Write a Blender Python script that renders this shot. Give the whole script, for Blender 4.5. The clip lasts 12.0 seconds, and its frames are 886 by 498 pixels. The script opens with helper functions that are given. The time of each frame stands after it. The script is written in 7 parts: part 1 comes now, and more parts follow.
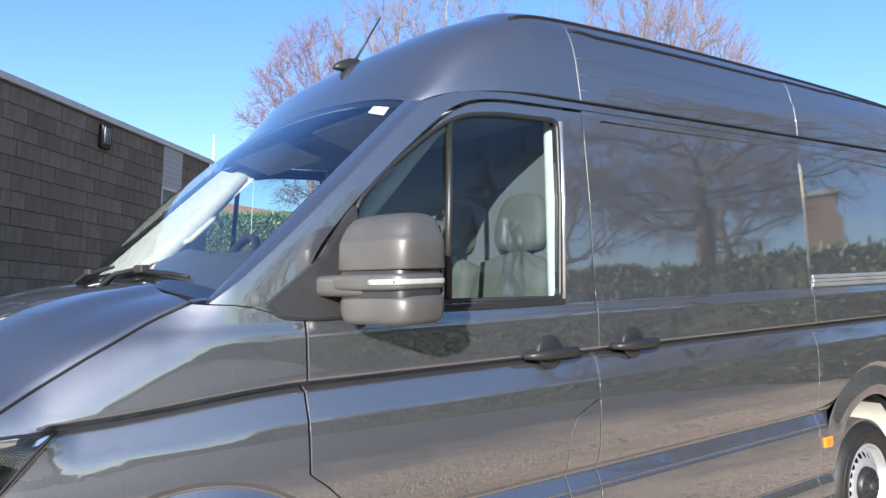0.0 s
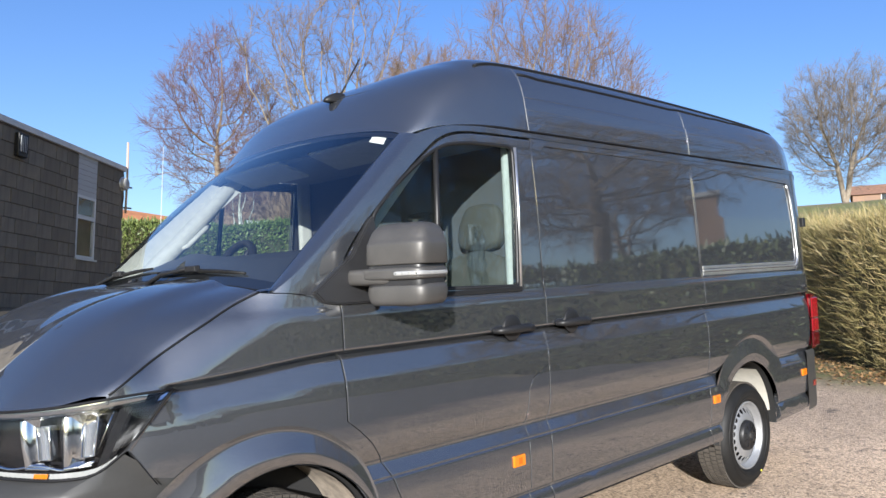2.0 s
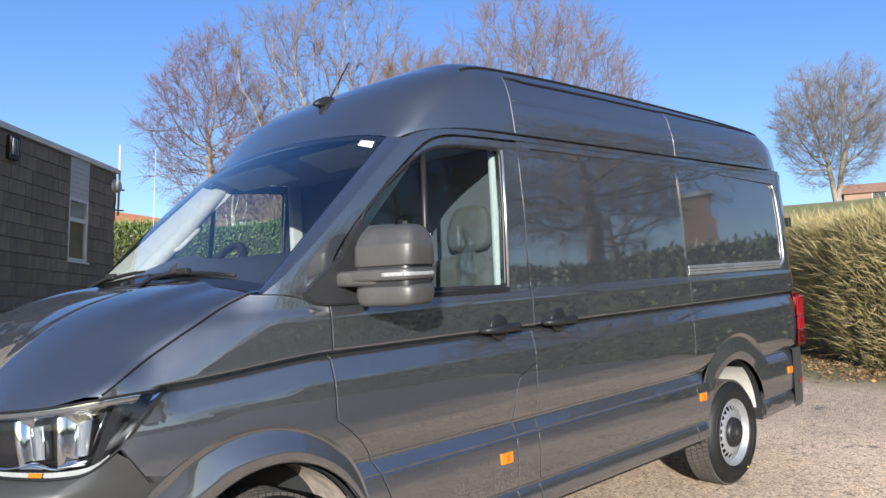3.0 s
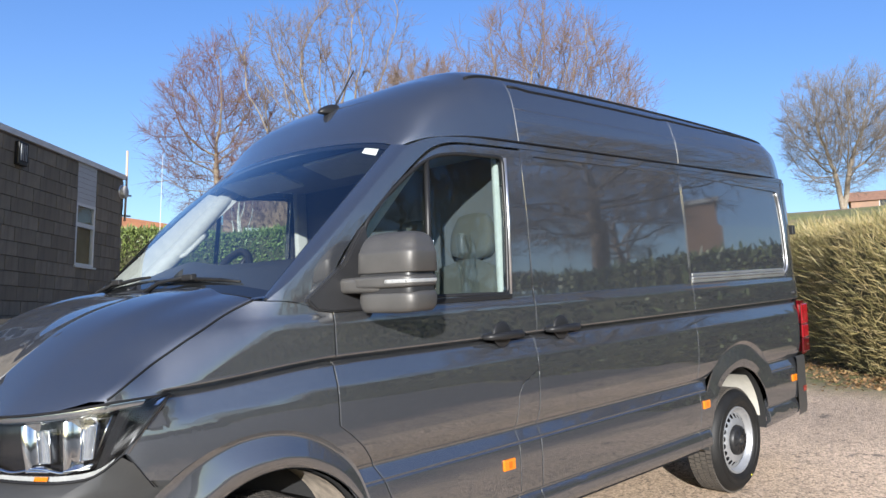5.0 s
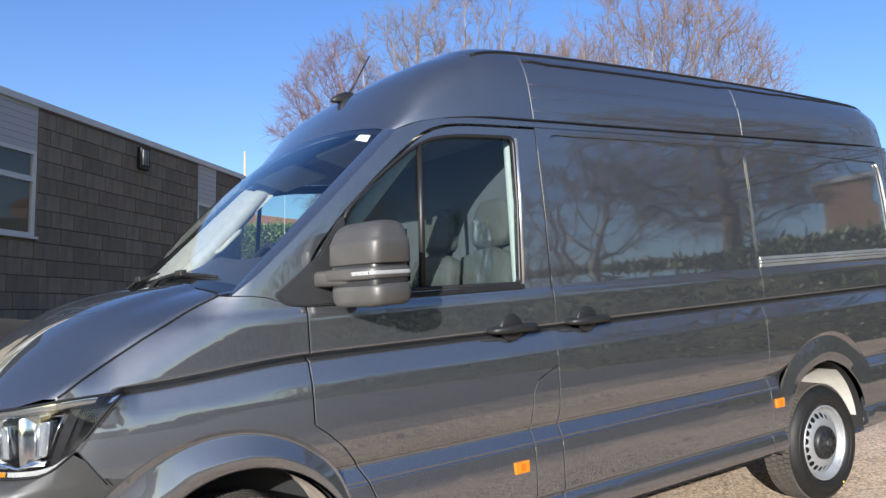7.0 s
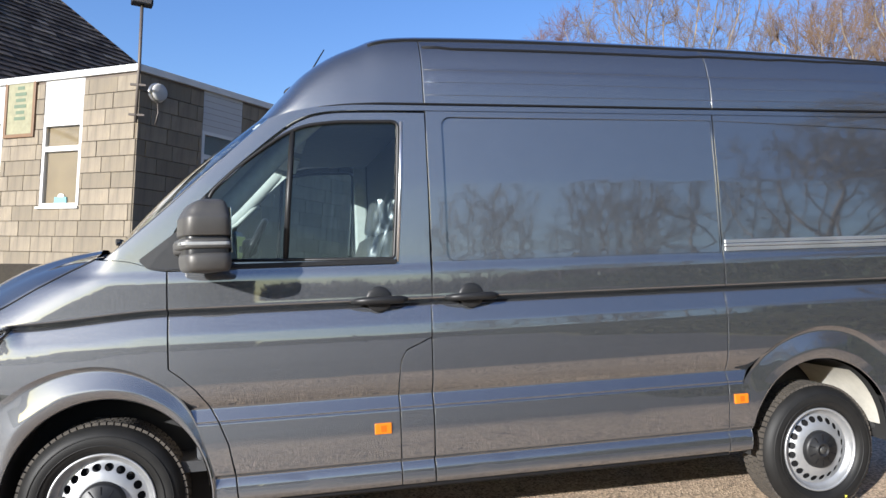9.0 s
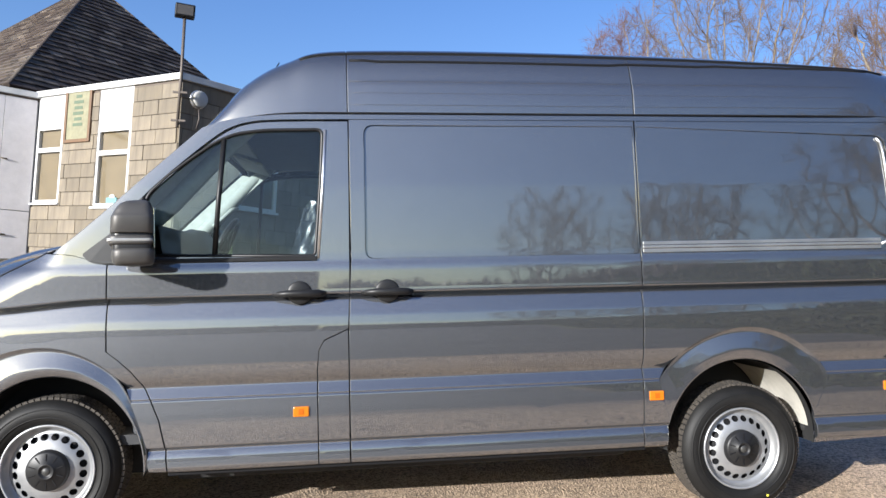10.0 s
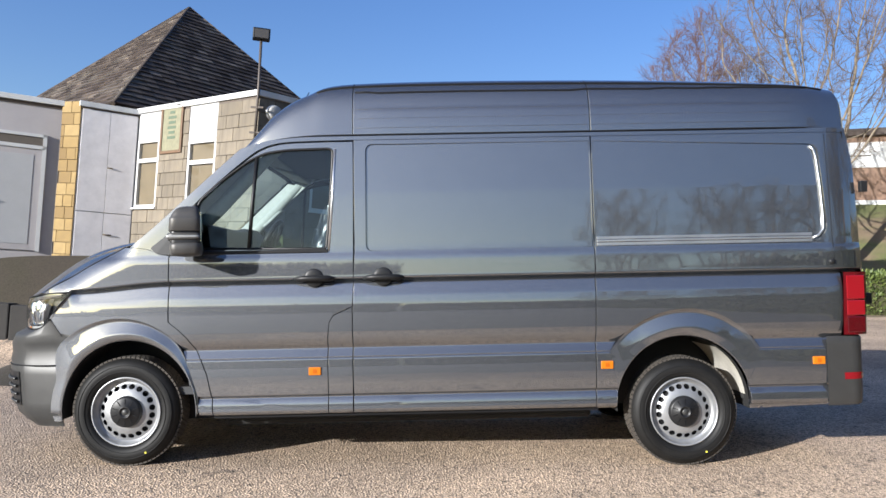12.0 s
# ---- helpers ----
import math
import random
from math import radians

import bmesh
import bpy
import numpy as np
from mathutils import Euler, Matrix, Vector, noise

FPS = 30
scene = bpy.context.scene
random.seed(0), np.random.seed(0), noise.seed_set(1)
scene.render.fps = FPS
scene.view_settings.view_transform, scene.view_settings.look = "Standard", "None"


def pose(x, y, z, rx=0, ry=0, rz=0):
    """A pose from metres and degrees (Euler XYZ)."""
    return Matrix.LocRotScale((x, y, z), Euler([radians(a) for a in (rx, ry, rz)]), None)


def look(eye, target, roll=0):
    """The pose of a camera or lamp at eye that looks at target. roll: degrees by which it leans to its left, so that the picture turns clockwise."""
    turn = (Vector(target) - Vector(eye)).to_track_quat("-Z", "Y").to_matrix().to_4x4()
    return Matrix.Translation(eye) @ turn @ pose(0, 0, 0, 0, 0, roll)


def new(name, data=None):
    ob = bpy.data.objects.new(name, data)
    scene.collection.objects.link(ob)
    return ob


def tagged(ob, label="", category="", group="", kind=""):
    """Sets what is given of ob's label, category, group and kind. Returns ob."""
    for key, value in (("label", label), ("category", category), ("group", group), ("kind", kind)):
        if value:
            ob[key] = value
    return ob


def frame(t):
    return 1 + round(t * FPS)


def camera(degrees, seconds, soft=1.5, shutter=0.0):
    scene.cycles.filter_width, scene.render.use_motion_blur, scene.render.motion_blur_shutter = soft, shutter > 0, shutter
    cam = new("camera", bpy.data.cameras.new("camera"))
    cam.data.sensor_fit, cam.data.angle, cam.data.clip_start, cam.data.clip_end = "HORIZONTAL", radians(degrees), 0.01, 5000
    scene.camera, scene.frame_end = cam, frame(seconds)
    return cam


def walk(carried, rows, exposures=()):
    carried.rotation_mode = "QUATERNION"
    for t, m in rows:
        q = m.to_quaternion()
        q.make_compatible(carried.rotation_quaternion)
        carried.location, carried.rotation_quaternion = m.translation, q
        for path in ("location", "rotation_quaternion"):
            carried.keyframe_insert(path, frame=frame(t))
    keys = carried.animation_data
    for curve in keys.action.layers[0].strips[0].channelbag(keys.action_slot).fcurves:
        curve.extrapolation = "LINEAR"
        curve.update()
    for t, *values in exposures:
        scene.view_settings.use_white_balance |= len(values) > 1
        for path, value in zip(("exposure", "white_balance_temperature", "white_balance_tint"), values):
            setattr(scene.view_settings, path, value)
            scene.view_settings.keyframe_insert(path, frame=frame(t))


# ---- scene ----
# The lot slopes: the van frame (x to the van's rear, y to its far side) leans by SLOPE against true up.
cam = camera(60.7, 12.0)
SLOPE = pose(0, 0, 0, 0.5, -3.0, 0)
PATH = [
    (0, (-0.684, -1.964, 1.473), (0.494, -0.35, 1.562), -0.4),
    (0.5, (-0.967, -1.99, 1.5), (0.315, -0.462, 1.645), -1.3),
    (1, (-1.142, -2.06, 1.478), (0.2, -0.584, 1.616), -1.5),
    (1.5, (-1.304, -2.227, 1.426), (0.063, -0.771, 1.536), -1.5),
    (2, (-1.399, -2.303, 1.431), (-0.021, -0.857, 1.525), -1.7),
    (2.5, (-1.42, -2.349, 1.432), (-0.035, -0.908, 1.52), -1.9),
    (3, (-1.419, -2.363, 1.431), (-0.029, -0.928, 1.526), -2.0),
    (5, (-1.427, -2.387, 1.433), (-0.048, -0.943, 1.545), -1.8),
    (5.5, (-1.406, -2.411, 1.428), (-0.05, -0.945, 1.538), -1.9),
    (6, (-1.355, -2.43, 1.422), (-0.048, -0.92, 1.53), -2.2),
    (6.5, (-1.171, -2.469, 1.406), (0.052, -0.89, 1.513), -2.5),
    (6.7, (-1.049, -2.505, 1.41), (0.131, -0.894, 1.516), -2.6),
    (8.3, (0.17, -3.261, 1.394), (0.836, -1.376, 1.46), -2.0),
    (8.5, (0.322, -3.343, 1.37), (0.926, -1.438, 1.441), -1.4),
    (9, (0.69, -3.527, 1.342), (1.152, -1.582, 1.406), -0.8),
    (9.5, (1.088, -3.657, 1.332), (1.44, -1.69, 1.397), -0.4),
    (10, (1.426, -3.933, 1.313), (1.693, -1.952, 1.383), -0.0),
    (10.5, (1.751, -4.1, 1.271), (1.946, -2.111, 1.34), 0.2),
    (11, (1.965, -4.33, 1.269), (2.098, -2.335, 1.336), 0.3),
    (11.5, (2.022, -4.639, 1.252), (2.097, -2.641, 1.321), 0.3),
    (12, (1.983, -4.925, 1.239), (2.012, -2.926, 1.31), 0.1),
]
walk(cam, [(t, SLOPE @ look(eye, target, roll)) for t, eye, target, roll in PATH],
     [(0.0, 1.80, 5950, 11), (0.5, 1.36, 5950, 11), (1.2, 1.28, 5950, 11), (9.5, 1.28, 5950, 11), (12.0, 1.13, 5950, 11)])

# ---- sky and sun ----
SUN_DIR = Vector((-1.12, -1.0, 0.36)).normalized()
world = bpy.data.worlds.new("sky")
scene.world = world
world.use_nodes = True
wn = world.node_tree.nodes
sky = wn.new("ShaderNodeTexSky")
sky.sky_type = "NISHITA"
sky.sun_disc = False
sky.sun_elevation = math.asin(SUN_DIR.z)
sky.sun_rotation = math.atan2(SUN_DIR.x, SUN_DIR.y)
sky.air_density, sky.dust_density, sky.ozone_density = 1.0, 1.2, 2.2
wn["Background"].inputs["Strength"].default_value = 0.104
sat = wn.new("ShaderNodeHueSaturation")
sat.inputs["Hue"].default_value = 0.519
sat.inputs["Saturation"].default_value = 1.25
world.node_tree.links.new(sky.outputs[0], sat.inputs["Color"])
soft_sky = wn.new("ShaderNodeGamma")
soft_sky.inputs["Gamma"].default_value = 0.90
world.node_tree.links.new(sat.outputs[0], soft_sky.inputs["Color"])
world.node_tree.links.new(soft_sky.outputs[0], wn["Background"].inputs["Color"])
sun_data = bpy.data.lights.new("sun", "SUN")
sun_data.energy, sun_data.angle, sun_data.color = 4.8, radians(0.5), (1.0, 0.945, 0.86)
sun = new("sun", sun_data)
sun.matrix_world = look((0, 0, 30), Vector((0, 0, 30)) - SUN_DIR)


# ---- materials ----
class Mat:
    """A node material with a Principled shader and short helpers."""

    def __init__(self, name, color=(0.5, 0.5, 0.5), rough=0.5, metal=0.0, **inputs):
        self.m = bpy.data.materials.new(name)
        self.m.use_nodes = True
        self.t = self.m.node_tree
        self.p = self.t.nodes["Principled BSDF"]
        self.set("Base Color", (*color, 1)), self.set("Roughness", rough), self.set("Metallic", metal)
        for k, v in inputs.items():
            self.set(k.replace("_", " "), v)

    def set(self, name, v):
        self.p.inputs[name].default_value = v

    def node(self, kind, **inputs):
        n = self.t.nodes.new("ShaderNode" + kind)
        for k, v in inputs.items():
            n.inputs[k.replace("_", " ")].default_value = v
        return n

    def link(self, a, b):
        self.t.links.new(a, b)

    def coord(self, which="Object", scale=(1, 1, 1)):
        c, m = self.node("TexCoord"), self.node("Mapping")
        self.link(c.outputs[which], m.inputs["Vector"])
        m.inputs["Scale"].default_value = scale
        return m.outputs[0]

    def noise(self, scale, detail=4, rough=0.6, vec=None):
        n = self.node("TexNoise", Scale=scale, Detail=detail, Roughness=rough)
        self.link(vec or self.coord(), n.inputs["Vector"])
        return n.outputs["Fac"]

    def ramp(self, fac, *stops):
        r = self.node("ValToRGB")
        e = r.color_ramp.elements
        while len(e) < len(stops):
            e.new(0.5)
        for el, (p, c) in zip(e, stops):
            el.position, el.color = p, (*c, 1) if len(c) == 3 else c
        self.link(fac, r.inputs[0])
        return r.outputs[0]

    def mix(self, fac, a, b, kind="MIX"):
        n = self.t.nodes.new("ShaderNodeMix")
        n.data_type, n.blend_type = "RGBA", kind
        for sock, v in ((n.inputs[0], fac), (n.inputs[6], a), (n.inputs[7], b)):
            if isinstance(v, (int, float)):
                sock.default_value = v
            elif isinstance(v, tuple):
                sock.default_value = (*v, 1)
            else:
                self.link(v, sock)
        return n.outputs[2]

    def color(self, out):
        self.link(out, self.p.inputs["Base Color"])
        return self

    def rough(self, fac, lo, hi):
        n = self.node("MapRange", To_Min=lo, To_Max=hi)
        self.link(fac, n.inputs["Value"])
        self.link(n.outputs[0], self.p.inputs["Roughness"])
        return self

    def bump(self, fac, strength=0.3, dist=0.01):
        b = self.node("Bump", Strength=strength, Distance=dist)
        self.link(fac, b.inputs["Height"])
        self.link(b.outputs[0], self.p.inputs["Normal"])
        return self

    def random(self):
        return self.node("ObjectInfo").outputs["Random"]

    def island(self):
        return self.node("NewGeometry").outputs["Random Per Island"]


def plain(name, color, rough, metal=0.0, vary=0.12, scale=6.0, **kw):
    """A material with slight stains at two scales."""
    a = Mat(name, color, rough, metal, **kw)
    f, g = a.noise(scale), a.noise(scale * 14)
    lo, hi = tuple(c * (1 - vary) for c in color), tuple(min(1, c * (1 + vary)) for c in color)
    c = a.ramp(f, (0.3, lo), (0.7, hi))
    a.color(a.mix(0.25, c, a.ramp(g, (0.3, lo), (0.7, hi))))
    a.rough(f, max(0, rough - 0.06), min(1, rough + 0.06))
    return a


paint = Mat("grey_metallic_paint", (0.09, 0.10, 0.115), 0.64, 1.0)
paint.set("Coat Weight", 1.0), paint.set("Coat Roughness", 0.02), paint.set("Coat IOR", 2.6)
pf = paint.noise(900, 2)
paint.color(paint.mix(paint.noise(2.0), paint.ramp(pf, (0.35, (0.072, 0.075, 0.080)), (0.7, (0.112, 0.117, 0.125))), (0.092, 0.096, 0.103)))
dusty = paint.noise(5.0, 6)
dr = paint.node("MapRange", To_Min=0.015, To_Max=0.045)
paint.link(dusty, dr.inputs["Value"]), paint.link(dr.outputs[0], paint.p.inputs["Coat Roughness"])
satin = plain("satin_grey_cladding", (0.040, 0.0395, 0.038), 0.45, 0.2, scale=9, Specular_IOR_Level=0.35)
mirror_satin = plain("satin_mirror_housing", (0.080, 0.076, 0.071), 0.50, 0.45, scale=12)
black_plastic = plain("black_plastic", (0.012, 0.012, 0.0125), 0.42, scale=20, Specular_IOR_Level=0.3)
gap_black = Mat("dark_gap", (0.008, 0.008, 0.009), 0.6, Specular_IOR_Level=0.15)
rubber = plain("tyre_rubber", (0.009, 0.0088, 0.0085), 0.55, scale=12, vary=0.3, Specular_IOR_Level=0.22)
foot_grey = plain("dark_mirror_plastic", (0.017, 0.017, 0.018), 0.4, scale=20)
tread_dusty = plain("dusty_tread_rubber", (0.048, 0.041, 0.033), 0.85, scale=14, vary=0.35)
rim_silver = plain("silver_steel_rim", (0.30, 0.305, 0.31), 0.42, 0.6, scale=15)
tyre_yellow = plain("yellow_paint", (0.60, 0.55, 0.05), 0.7)
chrome = Mat("chrome", (0.75, 0.75, 0.75), 0.12, 1.0)
alu = plain("brushed_aluminium", (0.62, 0.62, 0.62), 0.32, 0.9)
orange_lens = Mat("orange_lens", (0.46, 0.135, 0.004), 0.18, Coat_Weight=0.6)
red_lens = Mat("red_lens", (0.085, 0.003, 0.006), 0.12, Coat_Weight=1.0)
lamp_black = Mat("headlight_housing", (0.009, 0.009, 0.010), 0.25)
lamp_silver = Mat("silver_lamp_trim", (0.62, 0.64, 0.68), 0.07, 1.0)
projector_glass = Mat("projector_glass", (0.42, 0.44, 0.47), 0.06, 0.75, Coat_Weight=1.0)
lamp_ribbed = plain("ribbed_clear_plastic", (0.30, 0.30, 0.29), 0.25, 0.1, scale=30)
underseal = plain("underbody_black", (0.012, 0.012, 0.012), 0.8)
bare_liner = plain("dusty_white_arch_panel", (0.42, 0.40, 0.35), 0.6, scale=8, vary=0.2)
dusty_liner = plain("dusty_brown_liner", (0.25, 0.21, 0.165), 0.9, scale=18, vary=0.5)
seat_grey = plain("beige_grey_seat_fabric", (0.036, 0.036, 0.031), 0.85, scale=60)
seat_dark = plain("dark_seat_fabric", (0.05, 0.052, 0.055), 0.9, scale=60)
trim_light = plain("light_headliner", (0.29, 0.30, 0.28), 0.8, scale=30)
dash_grey = plain("dark_dashboard_plastic", (0.022, 0.023, 0.025), 0.6, scale=30)
sticker_white = plain("white_paper", (0.6, 0.6, 0.56), 0.6)


def thin_glass(name, tint, ior):
    """A thin pane: clear and tinted, with a mirror-like gloss that grows at grazing angles."""
    a = Mat(name)
    clear, gloss, mixer = a.node("BsdfTransparent", Color=(*tint, 1)), a.node("BsdfGlossy", Roughness=0.0), a.node("MixShader")
    f0 = ((ior - 1) / (ior + 1)) ** 2
    edge, curve, amount = a.node("LayerWeight", Blend=0.5), a.node("Math"), a.node("MapRange", To_Min=f0, To_Max=1.0)
    curve.operation = "POWER"
    curve.inputs[1].default_value = 5.0
    a.link(edge.outputs["Facing"], curve.inputs[0]), a.link(curve.outputs[0], amount.inputs["Value"]), a.link(amount.outputs[0], mixer.inputs[0])
    a.link(clear.outputs[0], mixer.inputs[1]), a.link(gloss.outputs[0], mixer.inputs[2])
    a.link(mixer.outputs[0], a.t.nodes["Material Output"].inputs["Surface"])
    return a


film_clear = Mat("clear_plastic_film")
fc, fg, fm = film_clear.node("BsdfTransparent", Color=(0.9, 0.92, 0.92, 1)), film_clear.node("BsdfGlossy", Roughness=0.38), film_clear.node("MixShader", Fac=0.14)
film_clear.link(fc.outputs[0], fm.inputs[1]), film_clear.link(fg.outputs[0], fm.inputs[2]), film_clear.link(fm.outputs[0], film_clear.t.nodes["Material Output"].inputs["Surface"])
glass = thin_glass("van_glass", (0.72, 0.86, 0.86), 1.72)
clear_glass = thin_glass("windscreen_glass", (0.90, 0.95, 0.93), 2.7)
pane_glass = thin_glass("window_glass", (0.85, 0.88, 0.87), 1.55)
lamp_clear = thin_glass("headlight_lens", (0.93, 0.95, 0.96), 1.5)


# ---- mesh helpers ----
def mesh_ob(name, bm, mat, smooth=False):
    me = bpy.data.meshes.new(name)
    bm.to_mesh(me)
    bm.free()
    for m in (mat if isinstance(mat, (list, tuple)) else [mat]):
        me.materials.append(m.m)
    if smooth:
        me.shade_smooth()
    return new(name, me)


def part(name, bm, mat, parent, label="", smooth=False, m=None):
    """One mesh as a part of a thing, or of one of its parts."""
    ob = mesh_ob(name, bm, mat, smooth)
    ob.parent = parent
    if m is not None:
        ob.matrix_basis = m
    return tagged(ob, label) if label else ob


def thing(name, label, category, m=None, group="", kind=""):
    ob = new(name)
    ob.empty_display_size = 0.2
    ob.matrix_basis = m or Matrix()
    return tagged(ob, label, category, group, kind)


def box(x0, y0, z0, x1, y1, z1, bevel=0.0, seg=2, bm=None, m=None):
    bm = bm or bmesh.new()
    r = bmesh.ops.create_cube(bm, size=1)
    c = Matrix.Translation(((x0 + x1) / 2, (y0 + y1) / 2, (z0 + z1) / 2)) @ Matrix.Diagonal((abs(x1 - x0), abs(y1 - y0), abs(z1 - z0), 1))
    bmesh.ops.transform(bm, matrix=(m @ c if m is not None else c), verts=r["verts"])
    if bevel:
        ed = {e for v in r["verts"] for e in v.link_edges}
        bmesh.ops.bevel(bm, geom=list(ed), offset=bevel, segments=seg, affect="EDGES", profile=0.5)
    return bm


def tube(points, radii, sides=8, bm=None, caps=True):
    """A round tube along a polyline."""
    bm = bm or bmesh.new()
    pts = [Vector(p) for p in points]
    radii = radii if isinstance(radii, (list, tuple)) else [radii] * len(pts)
    rings, ref = [], None
    for i, p in enumerate(pts):
        d = (pts[min(i + 1, len(pts) - 1)] - pts[max(i - 1, 0)]).normalized()
        if ref is None:
            ref = d.orthogonal().normalized()
        ref = (ref - d * ref.dot(d)).normalized()
        b = d.cross(ref)
        rings.append([bm.verts.new(p + radii[i] * (math.cos(a) * ref + math.sin(a) * b)) for a in (2 * math.pi * k / sides for k in range(sides))])
    for r0, r1 in zip(rings, rings[1:]):
        for k in range(sides):
            bm.faces.new((r0[k], r0[(k + 1) % sides], r1[(k + 1) % sides], r1[k])).smooth = True
    if caps:
        bm.faces.new(rings[0][::-1]), bm.faces.new(rings[-1])
    return bm


def lathe(profile, axis="Y", seg=48, bm=None, centre=(0, 0, 0)):
    """A turned form from (radius, along) pairs."""
    bm = bm or bmesh.new()
    cx, cy, cz = centre
    rings = []
    for r, h in profile:
        ring = []
        for k in range(seg):
            a = 2 * math.pi * k / seg
            u, w = r * math.cos(a), r * math.sin(a)
            ring.append(bm.verts.new((cx + u, cy + h, cz + w) if axis == "Y" else (cx + u, cy + w, cz + h)))
        rings.append(ring)
    for r0, r1 in zip(rings, rings[1:]):
        for k in range(seg):
            bm.faces.new((r0[k], r0[(k + 1) % seg], r1[(k + 1) % seg], r1[k])).smooth = True
    bmesh.ops.recalc_face_normals(bm, faces=bm.faces[:])
    return bm


def orient(bm, d):
    """Turns all faces so that they look mostly along d."""
    if sum(f.normal.dot(Vector(d)) * f.calc_area() for f in bm.faces) < 0:
        bmesh.ops.reverse_faces(bm, faces=bm.faces[:])
    return bm


def grid(rows, bm=None, closed=False, thick=None):
    """A sheet over rows of points."""
    bm = bm or bmesh.new()
    vs = [[bm.verts.new(p) for p in r] for r in rows]
    for a, b in zip(vs, vs[1:]):
        n = len(a)
        for k in range(n if closed else n - 1):
            bm.faces.new((a[k], a[(k + 1) % n], b[(k + 1) % n], b[k])).smooth = True
    bm.normal_update()
    return bm


def rounded(poly, r, n=5):
    """A polygon in two coordinates with its corners rounded."""
    out, m = [], len(poly)
    rr = r if isinstance(r, (list, tuple)) else [r] * m
    for i, p in enumerate(poly):
        p, a, b = Vector(p), Vector(poly[i - 1]), Vector(poly[(i + 1) % m])
        if rr[i] <= 0:
            out.append(tuple(p))
            continue
        da, db = (a - p), (b - p)
        k = min(rr[i], da.length * 0.45, db.length * 0.45)
        s, e = p + da.normalized() * k, p + db.normalized() * k
        for j in range(n + 1):
            t = j / n
            out.append(tuple((1 - t) ** 2 * s + 2 * t * (1 - t) * p + t * t * e))
    return out




# ---- the van: body surface ----
WIDTH = 2.04
AXLE_F, AXLE_R = 0.0, 3.64
van = thing("delivery_van", "dark grey metallic high-roof panel van parked on worn tarmac", "van", SLOPE)
RAKE = pose(0, 0, 0, 0, -1.25, 0)

_Z = np.arange(0.2, 2.3, 0.002)
_P = np.array([(0.20, 0.05), (0.315, 0.03), (0.325, 0.002), (0.345, -0.004), (0.392, -0.001), (0.424, 0.0190), (0.432, 0.0215), (0.446, 0.003), (0.50, -0.001), (0.56, -0.004), (0.62, -0.003), (0.672, 0.0),
               (0.676, 0.001), (0.6795, 0.007), (0.6825, 0.007), (0.686, 0.003), (0.734, 0.0265), (0.741, 0.0285), (0.748, 0.0265), (0.765, 0.0165), (0.785, 0.0080), (0.81, 0.0010), (0.85, -0.005), (0.90, -0.0075), (0.95, -0.0085), (1.0, -0.008),
               (1.04, -0.006), (1.075, -0.0025), (1.085, -0.0005), (1.150, 0.0190), (1.160, 0.0225), (1.1755, 0.0560), (1.1890, 0.0030), (1.192, 0.0006), (1.200, 0.0), (1.212, 0.0006), (1.308, 0.0035), (1.328, 0.0055), (1.362, 0.0150), (1.40, 0.0175), (1.75, 0.0320), (2.08, 0.0570), (2.3, 0.077)])
_Y = np.interp(_Z, _P[:, 0], _P[:, 1])
_k = np.exp(-0.5 * (np.arange(-12, 13) * 0.002 / 0.0019) ** 2)
_Y = np.convolve(np.pad(_Y, 12, mode="edge"), _k / _k.sum(), mode="valid")
FLARES = ((-0.02, 0.36, 0.58, 0.54, 0.60), (3.67, 0.36, 0.615, 0.565, 0.59))
ARCHES = ((0.035, 0.355, 0.438, 0.462), (3.635, 0.33, 0.44, 0.445))


def smooth(a, b, v):
    t = min(1.0, max(0.0, (v - a) / (b - a)))
    return t * t * (3 - 2 * t)


WS_EDGE = ((0.03, 1.415), (0.40, 1.725), (0.76, 2.055))  # side edge of the windscreen in x, z


def side_y(x, z):
    """Inset of the body side at x, z from its widest line."""
    zs = z
    if x < 0.30 and 0.95 < z < 1.30:  # the crease dips towards the headlight and runs out there
        zs = z + 0.040 * smooth(0.30, -0.34, x) * smooth(0.95, 1.08, z) * smooth(1.30, 1.20, z)
    y = float(np.interp(zs, _Z, _Y))
    if x < -0.28 and 1.075 < zs < 1.20:
        k = (zs - 1.075) / 0.125
        y += (-0.0025 + 0.0025 * k - y) * smooth(-0.28, -0.38, x)
    if x < 0.5:
        y += 0.055 * (0.5 - x) ** 1.7
    if x < -0.4:
        y += 0.5 * (1 - math.sqrt(max(0.0, 1 - min(0.985, (-0.4 - x) / 0.56) ** 2)))
    if x > 4.60:
        y += 0.12 * ((x - 4.60) / 0.32) ** 2.4
    if z > 1.30 and x < 0.9:
        dx, dz = WS_EDGE[2][0] - WS_EDGE[0][0], WS_EDGE[2][1] - WS_EDGE[0][1]
        d = max(-0.012, ((x - WS_EDGE[0][0]) * dz - (z - WS_EDGE[0][1]) * dx) / math.hypot(dx, dz))
        y += 1.2 * max(0.0, 0.055 - d) ** 2 * smooth(1.30, 1.40, z)
    if x < 0.24:
        near = max(0.0, 0.15 - max(-0.01, bonnet_edge_z(x) - z))
        y += 2.4 * near * near * smooth(0.10, -0.08, x) * smooth(-0.52, -0.34, x)
    return y


def bonnet_edge_z(x):
    return float(np.interp(x, (-0.98, -0.75, -0.528, -0.455, -0.36, -0.25, -0.1, 0.0, 0.04, 0.11), (1.06, 1.09, 1.136, 1.183, 1.236, 1.300, 1.378, 1.424, 1.432, 1.434)))


